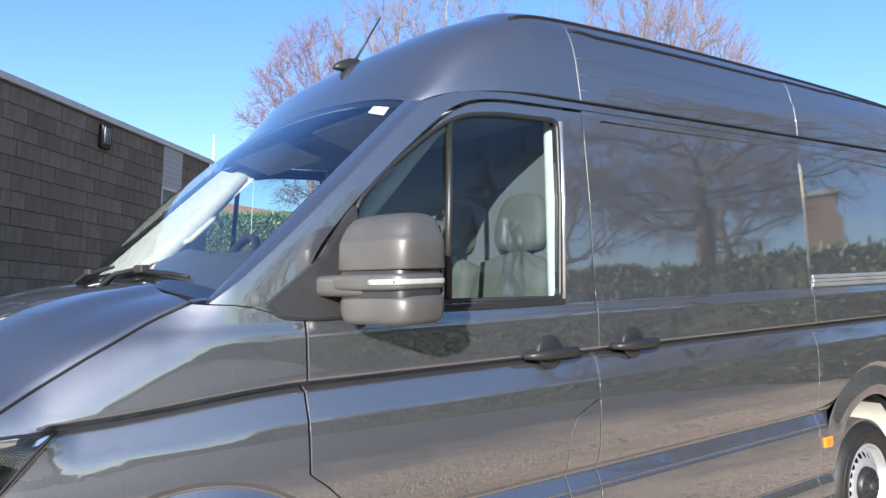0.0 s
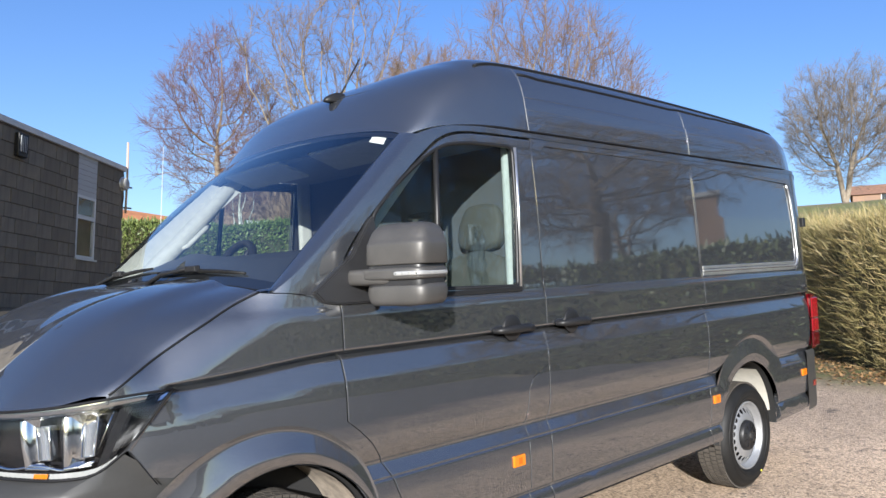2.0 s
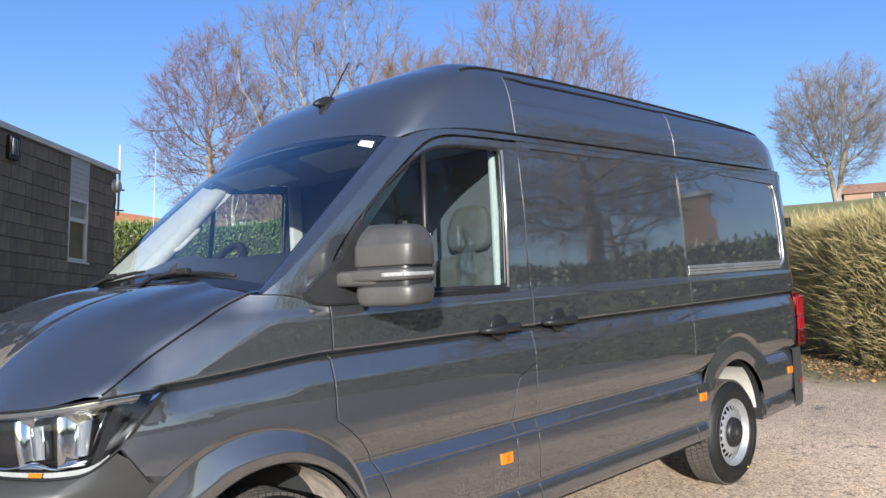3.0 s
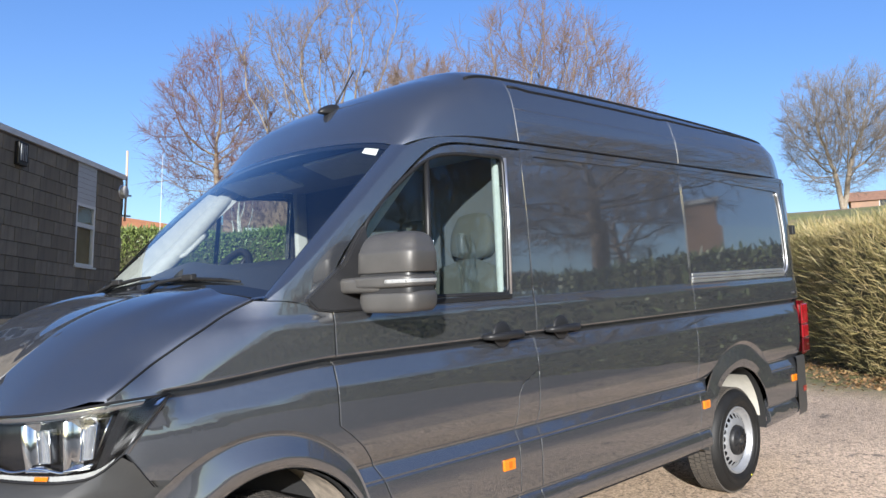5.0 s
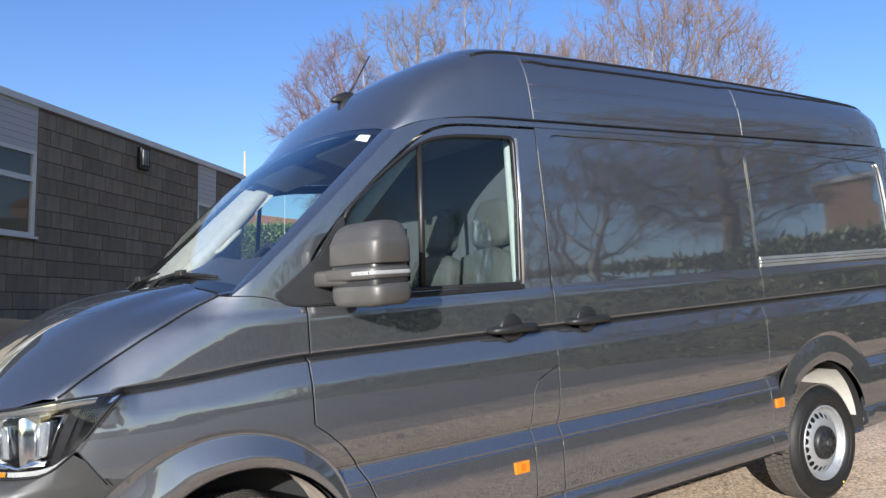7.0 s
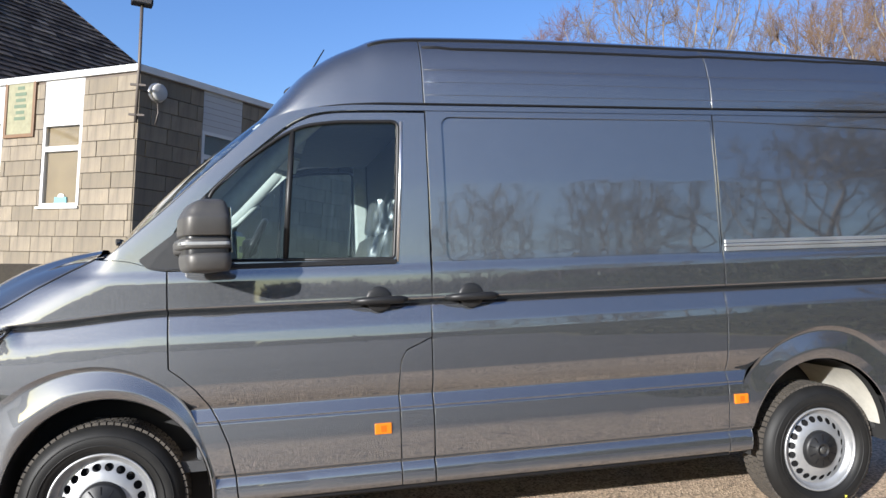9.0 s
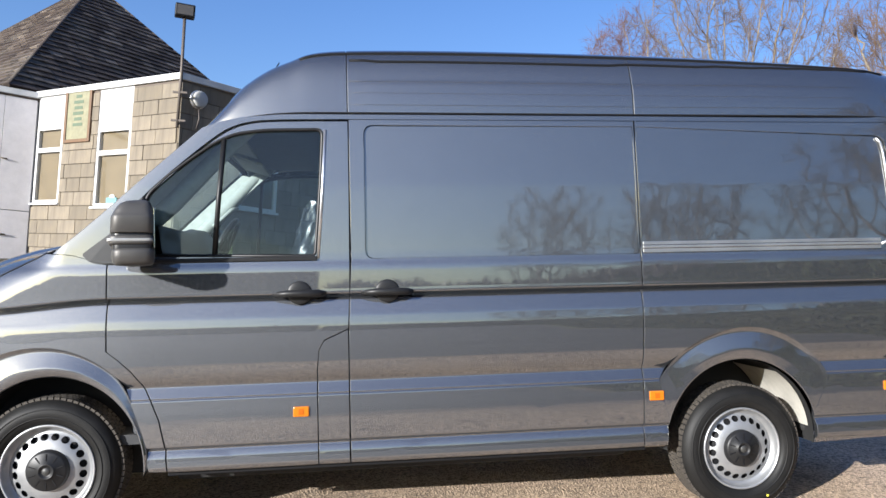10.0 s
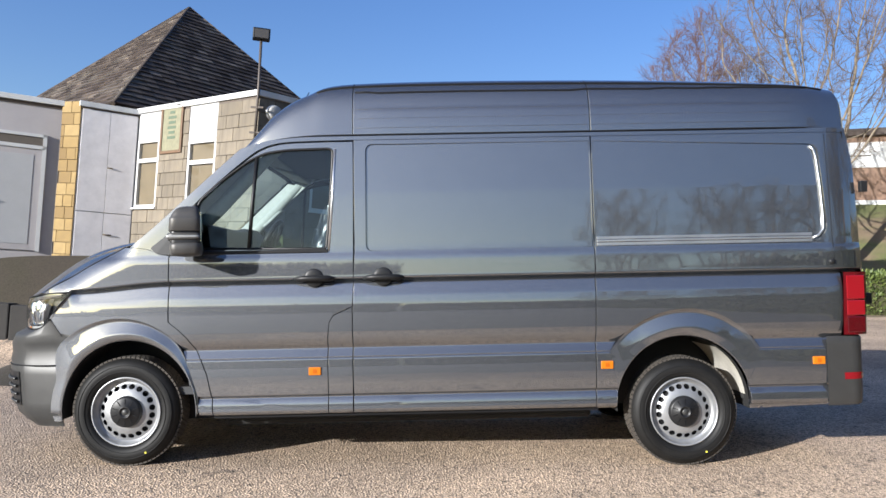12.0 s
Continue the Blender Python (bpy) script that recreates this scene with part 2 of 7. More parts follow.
def side_panel(name, outer, mat, parent, holes=(), label="", right=False, inset=0.0, depth=0.03, step=0.06, fn=side_y, m=RAKE, zcuts=True, lip_r=0.0022):
    """A pressed sheet of the body side: its outline in x, z, cut fine, laid on the side's surface, with turned-in edges."""
    bm = bmesh.new()
    edges = []
    for loop in (outer, *holes):
        vs = [bm.verts.new((p[0], 0, p[1])) for p in loop]
        edges += [bm.edges.new((vs[i], vs[(i + 1) % len(vs)])) for i in range(len(vs))]
    bmesh.ops.triangle_fill(bm, edges=edges, use_beauty=True, normal=(0, -1, 0))
    xs, zs = [p[0] for p in outer], [p[1] for p in outer]
    cuts = [("x", v) for v in np.arange(min(xs) + step / 2, max(xs), step)]
    levels = [v for v in np.concatenate([np.arange(a, b, s) for a, b, s in ((0.30, 0.36, 0.010), (0.36, 0.42, 0.03), (0.42, 0.456, 0.006), (0.456, 0.66, 0.034), (0.66, 0.672, 0.006), (0.672, 0.692, 0.0025), (0.692, 0.726, 0.009), (0.726, 0.772, 0.0034), (0.772, 0.90, 0.014), (0.90, 1.07, 0.024), (1.07, 1.118, 0.009), (1.118, 1.15, 0.0035), (1.15, 1.193, 0.0023), (1.193, 1.22, 0.006), (1.22, 1.42, 0.021), (1.42, 2.2, 0.07))])] if zcuts else list(np.arange(0.3, 2.2, step))
    cuts += [("z", v) for v in levels if min(zs) < v < max(zs)]
    for ax, v in cuts:
        co, no = ((v, 0, 0), (1, 0, 0)) if ax == "x" else ((0, 0, v), (0, 0, 1))
        bmesh.ops.bisect_plane(bm, geom=bm.verts[:] + bm.edges[:] + bm.faces[:], plane_co=co, plane_no=no, dist=1e-5)
    for f in bm.faces:
        if f.normal.y > 0:
            f.normal_flip()
    rim = [e for e in bm.edges if e.is_boundary]
    face = bm.faces[:]
    nrm = {}
    h = 0.0015
    for v in bm.verts:
        x, z = v.co.x, v.co.z
        gx, gz = (fn(x + h, z) - fn(x - h, z)) / (2 * h), (fn(x, z + h) - fn(x, z - h)) / (2 * h)
        nrm[v] = Vector((gx, -1, gz)).normalized()
        v.co.y = fn(x, z) + inset
    turn = {}
    for v in {v for e in rim for v in e.verts}:
        c = sum((f.calc_center_median() for f in v.link_faces), Vector()) / len(v.link_faces)
        d = Vector((v.co.x - c.x, 0, v.co.z - c.z))
        turn[v.co.to_tuple(6)] = d.normalized() if d.length > 1e-7 else Vector()
    r = bmesh.ops.extrude_edge_only(bm, edges=rim)
    lip = [g for g in r["geom"] if isinstance(g, bmesh.types.BMVert)]
    out_of = {}
    for v in lip:
        o = turn.get(v.co.to_tuple(6), Vector())
        nrm[v] = (Vector((0, -1, 0)) + o * (1.0 if lip_r else 0.0)).normalized()
        v.co += o * lip_r * 0.7 + Vector((0, lip_r * 0.3 if lip_r else 0.003, 0))
        out_of[v.co.to_tuple(6)] = o
    if lip_r:
        r = bmesh.ops.extrude_edge_only(bm, edges=[g for g in r["geom"] if isinstance(g, bmesh.types.BMEdge) and g.is_boundary])
        for v in (g for g in r["geom"] if isinstance(g, bmesh.types.BMVert)):
            o = out_of.get(v.co.to_tuple(6), Vector())
            nrm[v] = (o + Vector((0, -0.05, 0))).normalized()
            v.co += o * lip_r * 0.3 + Vector((0, lip_r * 0.7, 0))
    edge_faces = [g for g in bm.faces if g not in set(face)]
    r = bmesh.ops.extrude_edge_only(bm, edges=[g for g in r["geom"] if isinstance(g, bmesh.types.BMEdge) and g.is_boundary])
    back = [g for g in r["geom"] if isinstance(g, bmesh.types.BMVert)]
    for v in back:
        v.co.y += depth
    bm.normal_update()
    keep = set(face) | set(edge_faces)
    flip = -1 if right else 1
    if right:
        for v in bm.verts:
            v.co.y = WIDTH - v.co.y
        bmesh.ops.reverse_faces(bm, faces=bm.faces[:])
        bm.normal_update()
    normals = []
    bm.faces.index_update()
    for f in bm.faces:
        for lp in f.loops:
            n = nrm.get(lp.vert) if f in keep else None
            normals.append(Vector((n.x, n.y * flip, n.z)) if n is not None else f.normal.copy())
    ob = part(name, bm, mat, parent, label, smooth=True, m=m)
    ob.data.normals_split_custom_set([tuple(n) for n in normals])
    return ob


def flare_point(i, kind, v):
    """Outer and inner edge of the moulding round a wheel arch: by angle, or by height on its legs."""
    cx, cz, rx, rz = ARCHES[i]
    fx, fz, fl, fr, frz = FLARES[i]
    if kind == "a":
        c, s_ = math.cos(radians(v)), math.sin(radians(v))
        o, n = (fx + (fr if c > 0 else fl) * c, fz + frz * s_), (cx + rx * c, cz + rz * s_)
    else:
        sg = 1 if kind == "r" else -1
        wide = (fr if sg > 0 else fl) * (1 - 0.10 * smooth(cz, 0.30, v))
        o, n = (fx + sg * wide, v), (cx + sg * rx, v)
    k = 0.40 + 0.60 * smooth(0.58, 0.82, o[1]) if i == 0 else 0.02 + 0.98 * smooth(0.52, 0.70, o[1])
    return (n[0] + (o[0] - n[0]) * k, n[1] + (o[1] - n[1]) * k), n


def flare_line(i, a0, a1, n):
    return [flare_point(i, "a", a0 + (a1 - a0) * j / n)[0] for j in range(n + 1)]


G = 0.0045  # half of a shut line
FENDER = [(0.10, 1.412), (0.035, 1.416), (0.0, 1.420), (-0.1, 1.374), (-0.25, 1.296), (-0.36, 1.232), (-0.455, 1.179), (-0.528, 1.132), (-0.44, 1.135), (-0.334, 1.137), (-0.380, 1.08), (-0.450, 1.0), (-0.476, 0.962), (-0.415, 0.872)]
FENDER += flare_line(0, 124, 0, 28) + [(0.497, 0.33), (0.585 - G, 0.325), (0.575 - G, 0.44), (0.548 - G, 0.58), (0.509 - G, 0.68), (0.465 - G, 0.76), (0.415 - G, 0.828),
           (0.36 - G, 0.882), (0.302 - G, 0.93), (0.302 - G, 1.15), (0.304 - G, 1.366), (0.25, 1.372), (0.20, 1.388), (0.15, 1.404)]
DOOR_TOP = [(0.306, 1.41), (0.335, 1.52), (0.41, 1.625), (0.55, 1.768), (0.70, 1.900), (0.82, 1.998), (0.90, 2.05), (1.0, 2.083), (1.15, 2.096), (1.50, 2.10)]


def dense(line, n=4):
    """More points along a line, on smooth curves through the given ones."""
    out = []
    for i in range(len(line) - 1):
        p0, p1, p2, p3 = (Vector(line[max(0, min(len(line) - 1, i + k))]) for k in (-1, 0, 1, 2))
        for j in range(n):
            u = j / n
            out.append(tuple(0.5 * ((2 * p1) + (p2 - p0) * u + (2 * p0 - 5 * p1 + 4 * p2 - p3) * u * u + (3 * p1 - p0 - 3 * p2 + p3) * u**3)))
    return out + [line[-1]]


DOOR_TOP = dense(DOOR_TOP)
DOOR = [(0.585 + G, 0.325), (1.322, 0.325), (1.322, 0.80), (1.335, 0.91), (1.365, 0.958), (1.49 - G, 1.01), (1.50 - G, 1.2), (1.505 - G, 1.80), (1.505 - G, 2.10 - 2 * G)]
DOOR += [(x + G, z - 2 * G) for x, z in DOOR_TOP[-2::-1]] + [(0.304 + G, 1.37), (0.302 + G, 1.15), (0.302 + G, 0.93), (0.36 + G, 0.882), (0.415 + G, 0.828), (0.465 + G, 0.76),
         (0.509 + G, 0.68), (0.548 + G, 0.58), (0.575 + G, 0.44)]
WINDOW = rounded([(0.475, 1.40), (0.485, 1.70), (0.60, 1.812), (0.72, 1.905), (0.83, 1.982), (0.93, 2.026), (1.08, 2.045), (1.372, 2.05), (1.355, 1.75), (1.325, 1.385)],
                 (0.03, 0.05, 0.03, 0.06, 0.06, 0.05, 0.05, 0.04, 0, 0.025))
FUEL = [(1.322 + 2 * G, 0.325), (1.487 - G, 0.325), (1.489 - G, 1.003), (1.368, 0.95), (1.341, 0.905), (1.322 + 2 * G, 0.80)]
SLIDER = [(1.489 + G, 0.325), (3.062 - G, 0.325), (3.068 - G, 0.70), (3.078 - G, 1.15), (3.078 - G, 2.10), (1.505 + G, 2.10), (1.505 + G, 1.35), (1.489 + G, 1.0)]
PANEL1 = rounded([(1.585, 1.368), (3.064, 1.368), (3.064, 2.068), (1.588, 2.07)], (0.05, 0.006, 0.006, 0.05))
QUARTER = [(3.062 + G, 0.315)] + [(3.19, 0.315)] + flare_line(1, 180, 10, 40) + [(4.075, 0.29), (4.585, 0.305), (4.592, 0.69), (4.688, 0.745), (4.70, 1.17), (4.87, 1.17), (4.87, 1.47),
           (4.85, 1.89), (4.81, 2.10), (3.078 + G, 2.10), (3.078 + G, 1.15), (3.068 + G, 0.70)]
PANEL2 = rounded([(3.092, 1.368), (4.535, 1.368), (4.62, 1.445), (4.587, 2.02), (3.092, 2.068)], (0.01, 0.03, 0.05, 0.06, 0.01))
PILLAR = [(0.036, 1.420), (0.10, 1.415), (0.15, 1.407), (0.20, 1.391), (0.25, 1.375), (0.300, 1.369)] + [(x - G, z + G) for x, z in DOOR_TOP] + [(4.81, 2.10 + G), (4.80, 2.135)]
PILLAR += [(3.0, 2.135), (1.505, 2.135), (1.19, 2.130), (0.96, 2.112), (0.86, 2.09), (0.76, 2.055), (0.58, 1.893), (0.40, 1.728), (0.25, 1.592), (0.13, 1.489)]


def build_side(right):
    fender = side_panel("front_wing", FENDER, paint, van, right=right, step=0.03, lip_r=0.0)
    side_panel("body_frame", PILLAR, paint, van, right=right, zcuts=False, step=0.03, lip_r=0.0)
    door = side_panel("front_door", DOOR, paint, van, [WINDOW], right=right, label="cab door with a black-framed window")
    side_panel("filler_flap", FUEL, paint, van, right=right)
    mid = side_panel("sliding_door" if not right else "side_wall", SLIDER, paint, van, [rounded([(1.585 - 0.004, 1.364), (3.068, 1.364), (3.068, 2.072), (1.588 - 0.004, 2.074)], (0.05, 0.006, 0.006, 0.05))], right=right)
    side_panel("blank_panel", PANEL1, paint, mid, right=right, zcuts=False, step=0.02, m=Matrix(), fn=lambda x, z: side_y(x, z) + 0.003 + 0.009 * (3.07 - x) / 1.49)
    rear = side_panel("rear_quarter", QUARTER, paint, van, [rounded([(3.088, 1.364), (4.537, 1.364), (4.624, 1.443), (4.591, 2.024), (3.088, 2.072)], (0.01, 0.03, 0.05, 0.06, 0.01))], right=right)
    side_panel("blank_panel", PANEL2, paint, rear, right=right, zcuts=False, step=0.02, m=Matrix(), fn=lambda x, z: side_y(x, z) + 0.003 + 0.009 * (x - 3.09) / 1.53)
    # black lining behind the shut lines
    lining = bmesh.new()
    for x0, x1, z0, z1 in ((0.50, 1.50, 0.34, 1.30), (1.45, 3.1, 0.34, 2.11), (3.05, 3.2, 0.34, 1.1), (3.05, 4.78, 1.05, 2.11), (4.1, 4.6, 0.34, 1.1), (0.15, 0.5, 1.0, 1.33)):
        box(x0, 0.085, z0, x1, 0.095, z1, bm=lining)
    if right:
        bmesh.ops.transform(lining, matrix=Matrix.Translation((0, WIDTH, 0)) @ Matrix.Diagonal((1, -1, 1, 1)), verts=lining.verts[:])
        bmesh.ops.reverse_faces(lining, faces=lining.faces[:])
    part("inner_wall", lining, gap_black, van, m=RAKE)
    return fender, door, mid, rear


def flip_y(bm):
    bmesh.ops.transform(bm, matrix=Matrix.Translation((0, WIDTH, 0)) @ Matrix.Diagonal((1, -1, 1, 1)), verts=bm.verts[:])
    bmesh.ops.reverse_faces(bm, faces=bm.faces[:])
    return bm


def mirrored(ob_fn):
    """Runs a builder for the near and the far side."""
    return [ob_fn(False), ob_fn(True)]


sides = mirrored(build_side)


def plain_y(x, z):
    """The side's inset with the lower ledge bridged over."""
    if 0.67 < z < 0.82:
        k = (z - 0.67) / 0.15
        return side_y(x, 0.67) * (1 - k) + side_y(x, 0.82) * k
    return side_y(x, z)


def flare(i, right):
    """The moulded lip round a wheel arch."""
    cz = ARCHES[i][1]
    rows = []
    legs = (0.30 if i == 0 else 0.325, 0.31)
    angles = [("r", z) for z in np.linspace(legs[1], cz, 5)[:-1]] + [("a", a) for a in np.linspace(0, 180, 73)] + [("l", z) for z in np.linspace(cz, legs[0], 5)[1:]]
    prof = ((0.0, 0.003), (0.02, 0.005), (0.11, 0.020), (0.15, 0.0215), (0.19, 0.020), (0.64, -0.014), (0.70, -0.018), (0.75, -0.018), (0.96, -0.014), (1.0, -0.009), (1.0, 0.05))
    for kind, v in angles:
        o, n = flare_point(i, kind, v)
        proud = smooth(92, 134, v) if (i == 0 and kind == "a") else (1.0 if kind == "l" and i == 0 else 0.0)
        r = []
        for t, dy in prof:
            x, z = o[0] + (n[0] - o[0]) * t, o[1] + (n[1] - o[1]) * t
            low = smooth(0.88, 0.70, z) if kind != "l" and (i == 1 or v < 90) or i == 1 else smooth(0.75, 0.55, z)
            dy = dy * (1 - proud) + min(dy, -0.006) * proud if t < 0.99 else dy
            base = plain_y(x, z) if i == 1 else plain_y(max(x, -0.72), max(0.55, z)) * (1 - low) + (side_y(max(x, -0.72), 0.56) + 0.004) * low
            r.append((x, base + dy * (1 - (0.70 if i == 0 else 0.97) * low) + 0.01 * low * (i == 0 and kind == "l"), z))
        rows.append(r)
    b = orient(grid(rows), (0, -1, 0))
    part("arch_flare", flip_y(b) if right else b, paint, van, "pressed wheel arch flare", smooth=True, m=RAKE)


for right in (False, True):
    flare(0, right), flare(1, right)


# roof: gutter line and centre line, joined by rounded cross-sections
GUTTER = ((0.0, 0.762, 0.150, 2.058), (0.10, 0.86, 0.108, 2.096), (0.2, 0.97, 0.086, 2.118), (0.35, 1.19, 0.066, 2.138), (0.5, 1.502, 0.060, 2.142), (0.75, 3.08, 0.060, 2.142), (0.95, 4.50, 0.064, 2.142), (1.0, 4.80, 0.125, 2.14))
CENTRE = ((0.0, 0.675, 2.138), (0.10, 0.80, 2.262), (0.2, 0.935, 2.380), (0.35, 1.16, 2.493), (0.5, 1.502, 2.568), (0.75, 3.08, 2.570), (0.95, 4.50, 2.516), (1.0, 4.79, 2.482))


def spline(rows, t):
    """Smooth value of keyed rows (Catmull-Rom in the key)."""
    ks = [r[0] for r in rows]
    i = max(0, min(len(rows) - 2, int(np.searchsorted(ks, t, side="right")) - 1))
    a, b = rows[i], rows[i + 1]
    p, q = rows[max(0, i - 1)], rows[min(len(rows) - 1, i + 2)]
    h = b[0] - a[0]
    u = (t - a[0]) / h
    out = []
    for k in range(1, len(a)):
        ma = (b[k] - p[k]) / (b[0] - p[0]) * h
        mb = (q[k] - a[k]) / (q[0] - a[0]) * h
        out.append((2 * u**3 - 3 * u * u + 1) * a[k] + (u**3 - 2 * u * u + u) * ma + (-2 * u**3 + 3 * u * u) * b[k] + (u**3 - u * u) * mb)
    return out


def roof_section(s, n=44):
    gx, gy, gz = spline(GUTTER, s)
    cx, cz = spline(CENTRE, s)
    e = 2.0 + 3.0 * smooth(0.0, 0.42, s)
    pts = []
    for j in range(n + 1):
        v = j / n
        th = math.pi / 2 * v**1.35
        if j == n:
            th = math.pi / 2
        f, g = max(0, math.cos(th)) ** (2 / e), math.sin(th) ** (2 / e)
        lean = 0.055 * g * smooth(0.0, 0.4, s)
        y = gy + lean + (WIDTH / 2 - gy - lean) * (1 - f)
        z = gz + (cz - gz) * g
        y -= 0.006 * (smooth(0.035, 0.045, z - gz) - smooth(0.165, 0.175, z - gz)) * smooth(0.50, 0.505, s) * (1 - smooth(0.94, 0.96, s)) * (1 if y < 0.3 else 0)
        w = (y - gy) / (WIDTH / 2 - gy)
        x = gx + (cx - gx) * (1 - (1 - min(1, w)) ** 2 if s < 0.5 else w)
        pts.append((x, y, z))
    return pts + [(x, WIDTH - y, z) for x, y, z in pts[-2::-1]]


def roof_piece(name, s0, s1, n, label=""):
    rows = [roof_section(s0 + (s1 - s0) * i / n) for i in range(n + 1)]
    if s0 > 0.4:
        first = rows[0]
        lip = [[(x - dx, WIDTH / 2 + (y - WIDTH / 2) * (1 - dn), z - dn) for x, y, z in first] for dx, dn in ((0.0035, 0.012), (0.0035, 0.0035), (0.0022, 0.001))]
        rows = lip + [first, [(x + 0.002, y, z) for x, y, z in first]] + rows[1:]
    bm = grid(rows)
    bmesh.ops.recalc_face_normals(bm, faces=bm.faces[:])
    if sum(f.normal.z for f in bm.faces) < 0:
        bmesh.ops.reverse_faces(bm, faces=bm.faces[:])
    return part(name, bm, paint, van, label, smooth=True, m=RAKE)


roof_front = roof_piece("roof_front", 0.0, 0.4994, 26, "rounded front of the high roof")
roof_piece("roof_middle", 0.5012, 0.7494, 12)
roof_piece("roof_rear", 0.7509, 1.0, 14)
for right in (False, True):
    line = []
    for s in [0.503 + 0.46 * k / 30 for k in range(31)]:
        sec, (gx, gy, gz) = roof_section(s)[:45], spline(GUTTER, s)
        j = next(q for q, p in enumerate(sec) if p[2] > gz + 0.285)
        line.append((sec[j][0], sec[j][1] - 0.0005, sec[j][2]))
    groove = tube(line, 0.0075, 6)
    part("roof_seam", flip_y(groove) if right else groove, gap_black, van, "dark seam line along the roof edge", m=RAKE)
    for up in (0.040, 0.105, 0.170):
        line = []
        for s in [0.4995 + 0.44 * k / 24 for k in range(25)]:
            sec, gz = roof_section(s)[:45], spline(GUTTER, s)[2]
            zz = [p[2] for p in sec]
            line.append(tuple(float(np.interp(gz + up, zz, [p[q] for p in sec])) for q in range(3)))
        rib = tube(line, 0.0018 if up != 0.105 else 0.0013, 6)
        part("roof_rib", flip_y(rib) if right else rib, paint, van, m=RAKE)
liner = bmesh.new()
rows = [[(p[0] + 0.02, 1.02 + (p[1] - 1.02) * 0.985, p[2] - 0.018) for p in roof_section(s)] for s in np.linspace(0.0, 1.0, 30)]
part("roof_lining", grid(rows, liner), trim_light, van, m=RAKE, smooth=True)
# rear end
rear_rows = []
for z, x in ((0.75, 4.85), (1.0, 4.90), (1.17, 4.905), (1.47, 4.895), (1.89, 4.872), (2.14, 4.845), (2.30, 4.815), (2.40, 4.80)):
    if z < 2.12:
        xe = float(np.interp(z, (1.47, 1.89, 2.10), (4.87, 4.85, 4.81)))
        ye = side_y(xe, max(z, 1.2)) + 0.003
    else:
        end = roof_section(1.0)[:45]
        xe, ye = float(np.interp(z, [p[2] for p in end], [p[0] for p in end])), float(np.interp(z, [p[2] for p in end], [p[1] for p in end]))
    half = [(xe, ye), (xe + 0.6 * (x - xe), ye + 0.025), (x, ye + 0.08), (x + 0.01, 0.5), (x + 0.015, 1.015)]
    rear_rows.append([(px, py, z) for px, py in half])
for right in (False, True):
    bm = grid(rear_rows)
    if right:
        flip_y(bm)
    rd = part("rear_door", bm, paint, van, m=RAKE, smooth=True)
    for hz in (0.95, 1.70):
        hb = box(4.885, 0.075, hz, 4.935, 0.11, hz + 0.075, 0.006)
        part("hinge", flip_y(hb) if right else hb, black_plastic, rd)
part("rear_closing", box(4.72, 0.14, 0.4, 4.80, 1.90, 2.20), gap_black, van, m=RAKE)

# windscreen between its lower and upper edge


def screen_point(u, v, off=0.0):
    """u across from the near edge to the middle, v from the cowl to the roof."""
    top = roof_section(0.0)[: 45]
    ys = [p[1] for p in top]
    yt = 0.158 + (WIDTH / 2 - 0.158) * u
    tx, tz = float(np.interp(yt, ys, [p[0] for p in top])), float(np.interp(yt, ys, [p[2] for p in top]))
    yb = 0.074 + (WIDTH / 2 - 0.074) * u
    bx, bz = 0.042 - 0.052 * (1 - (1 - u) ** 2), 1.424 + 0.062 * (1 - (1 - u) ** 2)
    bow = 0.035 * math.sin(math.pi * v) * min(1, u * 3)
    return (bx + (tx - bx) * v - bow * 0.64 + off * 0.64, yb + (yt - yb) * v, bz + (tz - bz) * v + bow * 0.77 - off * 0.77)


def screen_strip(u0, u1, v0, v1, off, nu=14, nv=14):
    rows = []
    for i in range(nv + 1):
        v = v0 + (v1 - v0) * i / nv
        row = [screen_point(u0 + (u1 - u0) * j / nu, v, off) for j in range(nu + 1)]
        rows.append(row)
    return rows


def full_rows(rows):
    return [r + [(x, WIDTH - y, z) for x, y, z in r[-2::-1]] for r in rows]


windscreen = part("windscreen", orient(grid(full_rows(screen_strip(0.0, 1, 0.0, 1.0, 0.0))), (-0.6, 0, 0.8)), clear_glass, van, "large raked windscreen", smooth=True, m=RAKE)
windscreen.visible_shadow = False
# painted flank of the windscreen pillar
for right in (False, True):
    rows = []
    for i in range(17):
        v = i / 16
        x = 0.036 + (0.760 - 0.036) * v
        z = float(np.interp(x, (0.036, 0.13, 0.25, 0.40, 0.58, 0.76), (1.420, 1.489, 1.592, 1.728, 1.893, 2.055)))
        a, c = Vector((x, side_y(x, z) - 0.001, z)), Vector(screen_point(0.012, v))
        rows.append([tuple(a.lerp(c, k / 6) + Vector((-0.66, 0, 0.75)) * 0.003 * math.sin(math.pi * k / 6)) for k in range(7)])
    b = grid(rows)
    orient(b, (-0.5, -0.7, 0.5))
    part("pillar_flank", flip_y(b) if right else b, paint, van, smooth=True, m=RAKE)
band = bmesh.new()
for u0, u1, v0, v1 in ((0.0, 0.026, 0.0, 1.0),):
    rows = screen_strip(u0, u1, v0, v1, 0.006, 3, 14)
    grid(rows, band), grid([[(x, WIDTH - y, z) for x, y, z in r] for r in rows], band)
grid(full_rows(screen_strip(0.026, 1, 0.0, 0.05, 0.006, 14, 2)), band)
grid(full_rows(screen_strip(0.026, 1, 0.965, 1.0, 0.006, 14, 2)), band)
part("glass_border", band, gap_black, windscreen)

